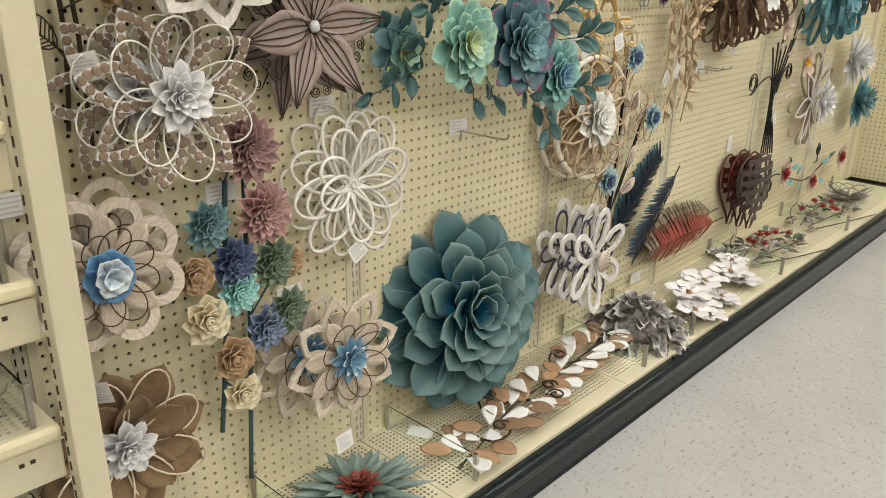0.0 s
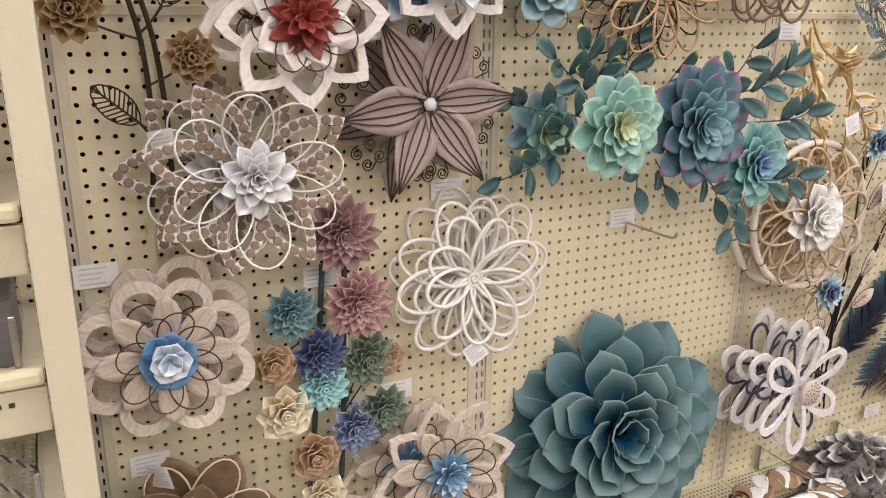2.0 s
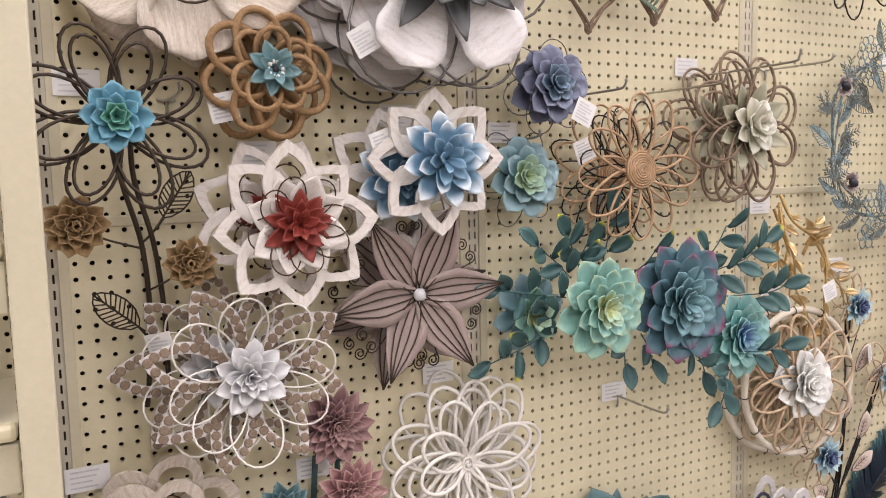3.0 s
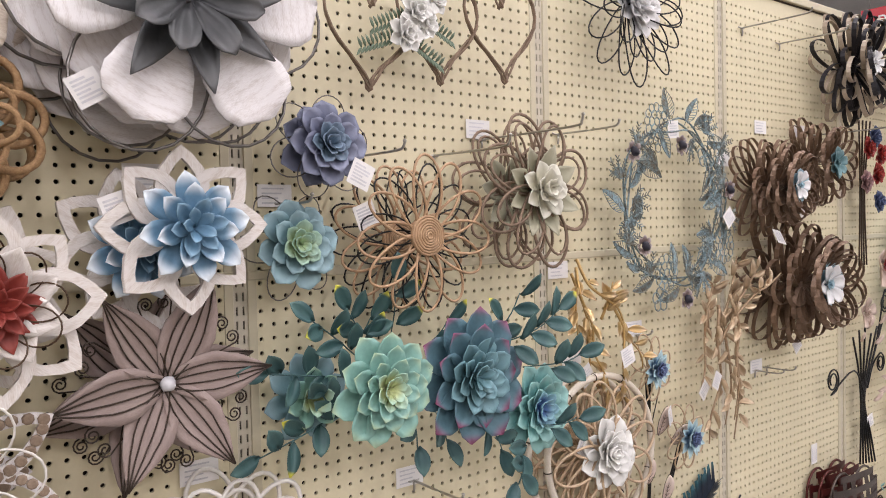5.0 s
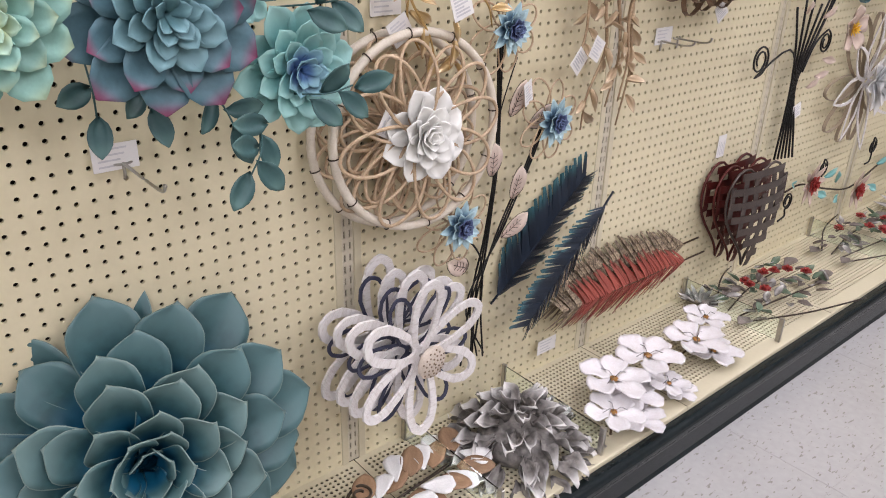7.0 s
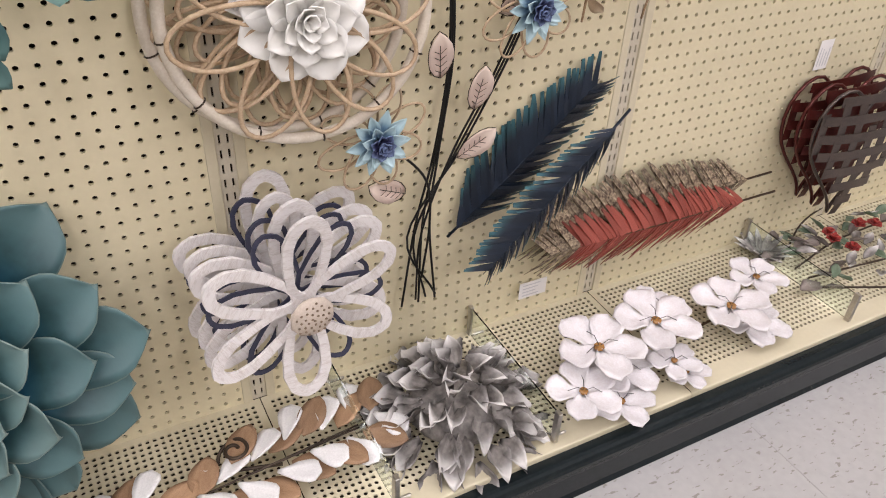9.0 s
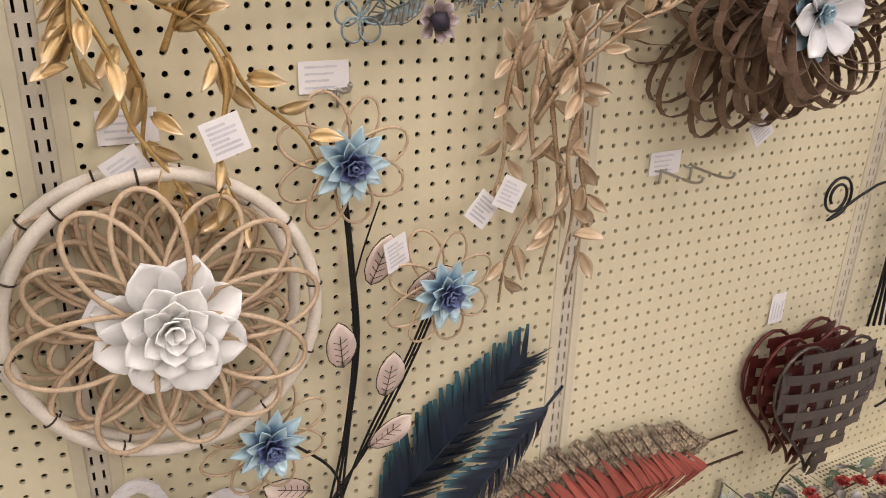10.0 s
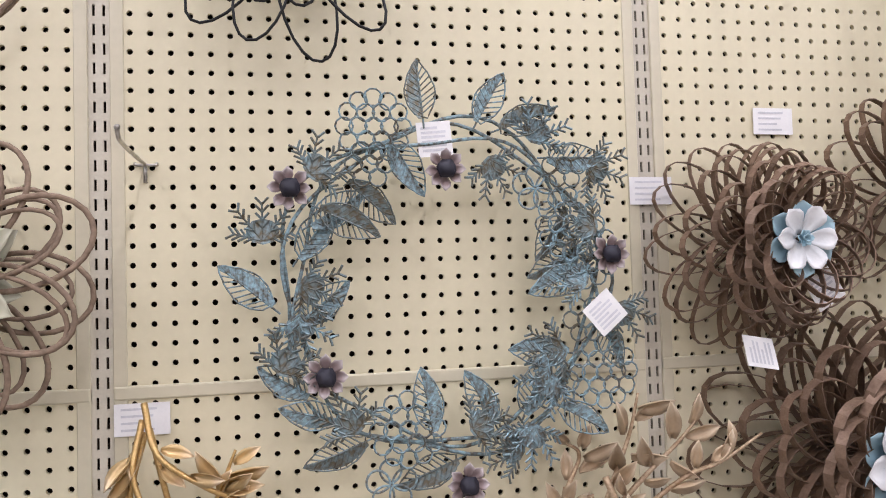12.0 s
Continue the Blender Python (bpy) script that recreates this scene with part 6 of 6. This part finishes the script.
e = thing("dark_boxwood_ring", "small dark green wire wreath", "wreath", 3.62, 1.66, 0.04)
ring(e, loop(IRON, 0.05, 0.03, 0.002, 0.4), 16, 0.05, 20, 0.0, 0, 8, 1, "wire_loop")
ring(e, petal(OLIVE, 0.05, 0.02, LANCE, 0.3, 0.1, 0.1, 0.001, 6, 2), 18, 0.06, 30, 0.01, 10, 15, 1, "leaf")
# spray of small red flowers on scrolls along the wall
b = thing("red_scroll_spray", "row of red-hearted metal flowers joined by teal leaves and black scrolls", "metal spray", 3.32, 0.42, 0.03)
wire("vine", [(-0.10, -0.01, 0.01), (0.0, 0.0, 0.02), (0.20, -0.06, 0.02), (0.40, -0.10, 0.02), (0.60, -0.06, 0.02), (0.80, -0.02, 0.02)], 0.0034, IRON, b)
for px, py in ((0.0, 0.01), (0.40, -0.10), (0.80, -0.04)):
    simple_flower(b, (px, py), 0.04, 0.075, PINKP, BLOOD, 8, POINT, 0.36)
    rosette(b, 0.036, [BLOOD], 3, 7, POINT, 0.6, 0.3, 0.05, 20, 60, at=(px, py))
lt = petal(AQUA, 0.06, 0.03, LANCE, 0.3, 0.1, 0.1, 0.0012, 6, 2)
for px, py, rz in ((-0.08, 0.02, 70), (0.10, -0.05, -110), (0.14, 0.0, -60), (0.28, -0.10, 100), (0.55, -0.12, -120), (0.58, -0.04, -60), (0.70, -0.02, 60), (0.24, -0.04, 30)):
    place("leaf", lt, b, pose(px, py, 0.03, 10, 0, rz))
for px, py, s in ((0.16, 0.02, 1), (0.55, 0.03, 1), (-0.06, -0.05, -1)):
    scroll(b, (px - 0.05, py - 0.06, 0.015), (px - 0.01, py - 0.05, 0.015), (px, py), 0.03, 2, s)
e = thing("dark_hanging_bloom", "dark teal metal bloom with hanging petals", "wall flower", 4.28, 0.66, 0.03)
rosette(e, 0.15, [TEALB, STEELT, STEELT], 3, 9, LANCE, 0.45, 0.3, 0.02, 10, 60)
e = thing("white_petal_bloom", "white metal bloom with narrow petals", "wall flower", 4.05, 0.90, 0.04)
rosette(e, 0.16, [WHP, WHP, WHP], 3, 9, LANCE, 0.4, 0.3, 0.02, 8, 55)
strap_flower("brown_strap_flower", "brown metal strap-loop flower far along the wall", 3.95, 1.30, 0.03, 0.20, [STRAP], 14, 0, 3, WHP, 0.04, hr=0.05)
strap_flower("black_taupe_strap_flower", "black and taupe strap-loop flower far along the wall", 4.25, 1.62, 0.03, 0.19, [STRAP_C, STRAP_K], 10, 0, 2, WHP, 0.04, hr=0.04)

# ---------------------------------------------------------------- on the base deck
# dividers
for y in (-0.30, 0.430, 0.850, 1.655, 1.972, 2.756, 3.56, 4.30):
    d = deck_thing("glass_divider", "low clear glass shelf divider in steel clips", "shelf divider", 0.0, y, DECK, group="glass dividers")
    gp = part("pane", box_bm(0.014, 0.332, -0.0016, 0.0016, 0.004, 0.072), GLASS, d)
    gp.visible_shadow = False
    part("front_clip", box_bm(0.322, 0.336, -0.0045, 0.0045, 0.0, 0.076, 0.0012, 1), STEEL, d)
    part("back_clip", box_bm(0.006, 0.018, -0.0045, 0.0045, 0.0, 0.076, 0.0012, 1), STEEL, d)
    part("foot", box_bm(0.318, 0.324, 0.003, 0.032, 0.0, 0.006, 0.002, 1), STEEL, d)
    part("foot", box_bm(0.016, 0.022, 0.003, 0.032, 0.0, 0.006, 0.002, 1), STEEL, d)

# spiky grey-green flower lying on the deck
e = deck_thing("spiky_deck_flower", "grey-green metal flower with narrow blades and rust-red heart on the deck", "metal flower", 0.185, 0.604, DECK + 0.012, 0, -6)
ring(e, petal(GREYGRN, 0.170, 0.038, LANCE, 0.25, 0.02, 0.2, 0.0012, 8, 2), 14, 0.012, 4, 0.0, 0, 4, 1, "blade")
ring(e, petal(GREYGRN, 0.146, 0.036, LANCE, 0.25, 0.03, 0.2, 0.0012, 8, 2), 14, 0.012, 11, 0.006, 16, 5, 1, "blade")
ring(e, petal(GREYGRN, 0.110, 0.032, LANCE, 0.25, 0.04, 0.2, 0.0012, 8, 2), 11, 0.012, 20, 0.012, 8, 5, 1, "blade")
RUST = tip_mat("rust_red_petals", (0.17, 0.035, 0.022), (0.25, 0.06, 0.04), 0.4, 0.5, rough=0.5)
rosette(e, 0.058, [RUST, RUST, RUST], 3, 9, LANCE, 0.42, 0.3, 0.018, 16, 55)
# white flower lying on the deck
e = deck_thing("white_deck_flower", "large white metal flower with rounded petals lying on the deck", "metal flower", 0.150, 0.235, DECK + 0.012, 20)
for n, L, tl, zz, ph in ((10, 0.158, 4, 0.0, 0), (10, 0.136, 9, 0.012, 18), (8, 0.112, 17, 0.022, 5), (7, 0.088, 30, 0.030, 20), (5, 0.060, 52, 0.034, 0)):
    ring(e, petal(CHALK, L, L * 0.55, ROUND, 0.12, 0.03, 0.05, 0.0014, 10, 3, 0.05), n, 0.008, tl, zz, ph, 6)

# branch of white and tan leaves
b = deck_thing("leafy_wood_branch", "dark wire branch with white and tan leaves lying on deck", "metal branch", 0.20, 1.24, DECK + 0.004)
for k in range(2):
    o = 0.006 * k
    wire("stem", [(0.085 - o, -0.40, 0.010), (0.050 + o, -0.25, 0.02 + o), (0.015 - o, -0.10, 0.026), (0.0 + o, 0.05, 0.024 + o), (-0.01, 0.20, 0.028), (-0.04 + o, 0.42, 0.02)], 0.0020, IRON, b)
for cx, cy, s in ((0.075, -0.23, 1), (0.04, 0.03, 1), (-0.05, 0.20, -1), (0.085, 0.00, -1), (-0.045, -0.14, -1)):
    pts = [(cx * 0.3, cy - 0.07 * s, 0.02)] + [(cx + 0.030 * (1 - i / 26) * math.cos(s * i * 0.5 - 1.2), cy + 0.030 * (1 - i / 26) * math.sin(s * i * 0.5 - 1.2), 0.026 + 0.028 * min(1, i / 5)) for i in range(20)]
    wire("scroll", pts, 0.0034, IRON, b, k=3)
wl, tl_ = petal(WHITEL, 0.074, 0.046, DROP, 0.05, 0.05, 0.02, 0.003, 9, 2), petal(WOODL, 0.082, 0.050, OVAL, 0.06, 0.04, 0.02, 0.003, 9, 2)
r3 = random.Random(21)
for i in range(27):
    f = (i + 0.5) / 27
    y = -0.40 + 0.86 * f
    x = 0.075 - 0.115 * f
    for s in (-1, 1):
        for m, lab in (((wl, "white enamel leaf"), (tl_, "tan wood leaf"))[(i + (s > 0)) % 2],):
            a = (r3.uniform(25, 75) if i > 4 else r3.uniform(80, 150)) * s
            d = r3.uniform(0.0, 0.034)
            px = x - d * s
            ob = place("leaf", m, b, pose(px, y, 0.026 + r3.uniform(0.0, 0.026), r3.uniform(-4, 10), r3.uniform(-16, 4) * s, a), lab)

# pile of grey-white scales
e = deck_thing("scale_leaf_pile", "heaped spray of grey-white weathered metal leaves on the deck", "metal spray", 0.195, 1.842, DECK + 0.004)
sc = petal(PINEG, 0.074, 0.044, POINT, 0.34, -0.16, 0.34, 0.002, 8, 3, 0.20)
for k in range(7):
    n = (16, 16, 14, 12, 9, 7, 5)[k]
    ring(e, sc, n, 0.130 * (1 - k / 6.6), -24 + 11 * k, 0.012 + 0.0155 * k, 12 * k, 24, 1.0 - 0.03 * k, "scale_leaf")
place("base", ball(PINEG, 0.10, 0.5, "base"), e, Matrix.Translation((0, 0, 0.028)))

# white blossoms
def blossom(e, x, y, z, R, rot, tiltx=0, n=5):
    base = pose(x, y, z, tiltx, 4, rot)
    me = petal(WHITEBL, R * 1.08, R * 0.90, ROUND, 0.10, 0.03, 0.06, 0.002, 9, 3, 0.07)
    for i in range(n):
        place("petal", me, e, base @ pose(0, 0, 0, 0, 0, 360 / n * i + rng.uniform(-4, 4)) @ pose(0, R * 0.06, 0.001 * i, 6, 0, 0))
    place("heart", discs(AMBER, [(0, 0, 0.004)], R * 0.13, 0.006, 8, "heart"), e, base, "amber glass heart")
    for i in range(3):
        V, F = sweep([(0, 0, 0.008), (R * 0.2, R * 0.1, 0.02), (R * 0.45, R * 0.2, 0.012)], 0.0008, 4)
        place("stamen", mesh_of("stamen", V, F, BLACKW), e, base @ pose(0, 0, 0, 0, 0, 100 * i + 20))


WHITEBL = mat("white_enamel_petal", (0.76, 0.74, 0.76), (0.66, 0.62, 0.62), rough=0.5, scale=40, bump=0.2)
AMBER = mat("amber_bead", (0.35, 0.17, 0.05), rough=0.25)
e = deck_thing("white_blossom_spray", "spray of white metal blossoms with dark stamens on the deck", "metal spray", 0.22, 2.28, DECK + 0.004)
for x, y, z, R, rot in ((0.295, 2.052, 0.205, 0.066, 10), (0.226, 2.135, 0.225, 0.082, 40), (0.210, 2.292, 0.222, 0.082, 15), (0.228, 2.487, 0.205, 0.082, 60), (0.175, 2.615, 0.205, 0.062, 30), (0.135, 2.345, 0.195, 0.045, 0), (0.290, 2.280, 0.185, 0.050, 20), (0.318, 2.130, 0.165, 0.060, 50), (0.310, 2.300, 0.165, 0.045, 50), (0.262, 2.530, 0.170, 0.070, 20), (0.255, 2.180, 0.178, 0.070, 0)):
    blossom(e, x - 0.22, y - 2.28, z - DECK - 0.004, R, rot)
wire("stem", [(0.09, -0.25, 0.012), (0.0, -0.10, 0.014), (0.0, 0.10, 0.014), (-0.03, 0.34, 0.012)], 0.003, BROWNW, e)


# holly-like sprays farther along
def berry_spray(name, label, x, y, w, l, ms, n, seed):
    e = deck_thing(name, label, "metal spray", x, y, DECK + 0.004)
    r4 = random.Random(seed)
    lf = [petal(m, 0.046, 0.024, LANCE, 0.25, 0.08, 0.15, 0.0012, 6, 2) for m in ms]
    for k in range(4):
        o = (k - 1.5) * w * 0.45
        wire("stem", [(o * 0.4, -l / 2, 0.006), (o, -l * 0.1, 0.018), (o * 1.4, l / 2, 0.008)], 0.0026, IRON, e)
    for i in range(n):
        place("leaf", lf[i % len(lf)], e, pose(r4.uniform(-w / 2, w / 2), r4.uniform(-l / 2, l / 2), r4.uniform(0.006, 0.045), r4.uniform(-10, 30), r4.uniform(-30, 30), r4.uniform(0, 360)))
    for i in range(7):
        px, py = r4.uniform(-w / 2.6, w / 2.6), r4.uniform(-l / 2.6, l / 2.6)
        rosette(e, 0.020, [BLOOD], 2, 6, ROUND, 0.8, 0.3, 0.045, 20, 55, at=(px, py), name="berry_petal")
    dl = petal(CHARC2, 0.075, 0.045, POINT, 0.2, 0.0, 0.1, 0.0012, 6, 2)
    for s in (-1, 1):
        for q in (-0.3, 0.25):
            place("dark_leaf", dl, e, pose(q * w, s * l * 0.5, 0.012, 6, 0, 0 if s > 0 else 180))
    return e


CHARC2 = mat("umber_metal_leaf", (0.12, 0.09, 0.075), (0.20, 0.17, 0.15), rough=0.6, bump=0.3)
berry_spray("berry_leaf_spray", "flat spray of umber and teal leaves with red berries", 0.17, 3.00, 0.22, 0.42, [CHARC2, PINEG, OLIVE], 60, 3)
berry_spray("berry_leaf_spray", "flat spray of grey-green leaves with red berries", 0.17, 3.68, 0.20, 0.46, [OLIVE, PINEG, CHARC2], 50, 5)
e = deck_thing("grey_feather_leaf", "grey metal feather leaf leaning on the deck", "metal spray", 0.07, 2.76, DECK + 0.006, 12)
ring(e, petal(PINEG, 0.07, 0.02, LANCE, 0.2, 0.05, 0.1, 0.0012, 6, 2), 16, 0.01, 25, 0.0, 0, 12, 1, "leaf")
e = deck_thing("wire_basket_heap", "tangle of grey metal leaves at the far end of the deck", "metal spray", 0.16, 4.10, DECK + 0.006)
ring(e, petal(PINEG, 0.12, 0.04, LANCE, 0.2, 0.05, 0.1, 0.0012, 6, 2), 14, 0.02, 14, 0.0, 0, 12, 1, "leaf")
ring(e, loop(SILVER, 0.12, 0.07, 0.002, 0.4), 10, 0.01, 30, 0.02, 0, 10, 1, "wire_loop")
e = deck_thing("folded_price_card", "small white folded card lying on the deck", "price tag", 0.09, 0.90, DECK + 0.003, 30)
place("card", CARD, e, pose(0, 0, 0, 6, 4, 0))

# ---------------------------------------------------------------- on the side shelves
BOXR = mat("dark_red_carton", (0.20, 0.03, 0.045), (0.15, 0.02, 0.03), rough=0.5)
GREYB = mat("grey_slate_block", (0.16, 0.15, 0.14), (0.11, 0.10, 0.095), rough=0.7, bump=0.3)
ROPE = mat("pale_twisted_rope", (0.62, 0.58, 0.50), (0.40, 0.36, 0.30), rough=0.5, scale=200, bump=0.5)
for z, h in ((1.140, 0.12), (1.365, 0.10)):
    e = deck_thing("red_carton", "narrow dark red carton standing on the side shelf", "box", 0.18, -0.18, z, group="red cartons")
    part("carton", box_bm(-0.05, 0.05, -0.03, 0.03, 0.0, h, 0.002, 1), BOXR, e)
    part("label_strip", box_bm(0.0495, 0.0512, -0.02, 0.02, h * 0.3, h * 0.7), PAPER, e)
for z in (0.925, 1.140):
    e = deck_thing("slate_block", "grey slate-coloured bookend standing on the side shelf", "bookend", 0.20, -0.085, z, group="slate blocks")
    part("plate", box_bm(-0.06, 0.06, -0.012, 0.012, 0.0, 0.09, 0.003), GREYB, e)
    part("foot", box_bm(-0.06, 0.06, -0.06, -0.012, 0.0, 0.006, 0.001, 1), GREYB, e)
ROPE_D = mat("dark_rope_strand", (0.12, 0.10, 0.085), (0.08, 0.065, 0.05), rough=0.5, scale=200, bump=0.4)
for z in (0.255, 0.478, 0.700, 0.925):
    e = deck_thing("glass_end_stop", "low clear glass end stop on the side shelf", "shelf divider", 0.17, -0.075, z)
    part("pane", box_bm(-0.11, 0.10, -0.0016, 0.0016, 0.0, 0.07), GLASS, e)
    part("clip", box_bm(0.10, 0.11, -0.004, 0.004, 0.0, 0.075, 0.001, 1), STEEL, e)
    for cx, cy, h, turn in ((0.215, -0.095, 0.165, 0), (0.15, -0.075, 0.150, 8), (0.24, -0.16, 0.10, -14)):
        e = deck_thing("twisted_cord", "pale and dark twisted cord leaning across the side shelf", "cord", cx, cy, z + 0.005, turn, group="twisted cords")
        line = smooth_path([(0.0, 0.0, 0.0), (-0.02, -0.07, h * 0.32), (-0.05, -0.14, h * 0.68), (-0.08, -0.21, h)], 20)
        for strand, ph in ((ROPE, 0.0), (ROPE_D, math.pi)):
            pts = [p + Vector((0.0022 * math.cos(i * 1.3 + ph), 0.0012 * math.sin(i * 1.3 + ph), 0.0018 * math.sin(i * 1.3 + ph))) for i, p in enumerate(line)]
            place("strand", mesh_of("strand", *sweep(pts, 0.0022, 5), strand), e, Matrix.Identity(4))
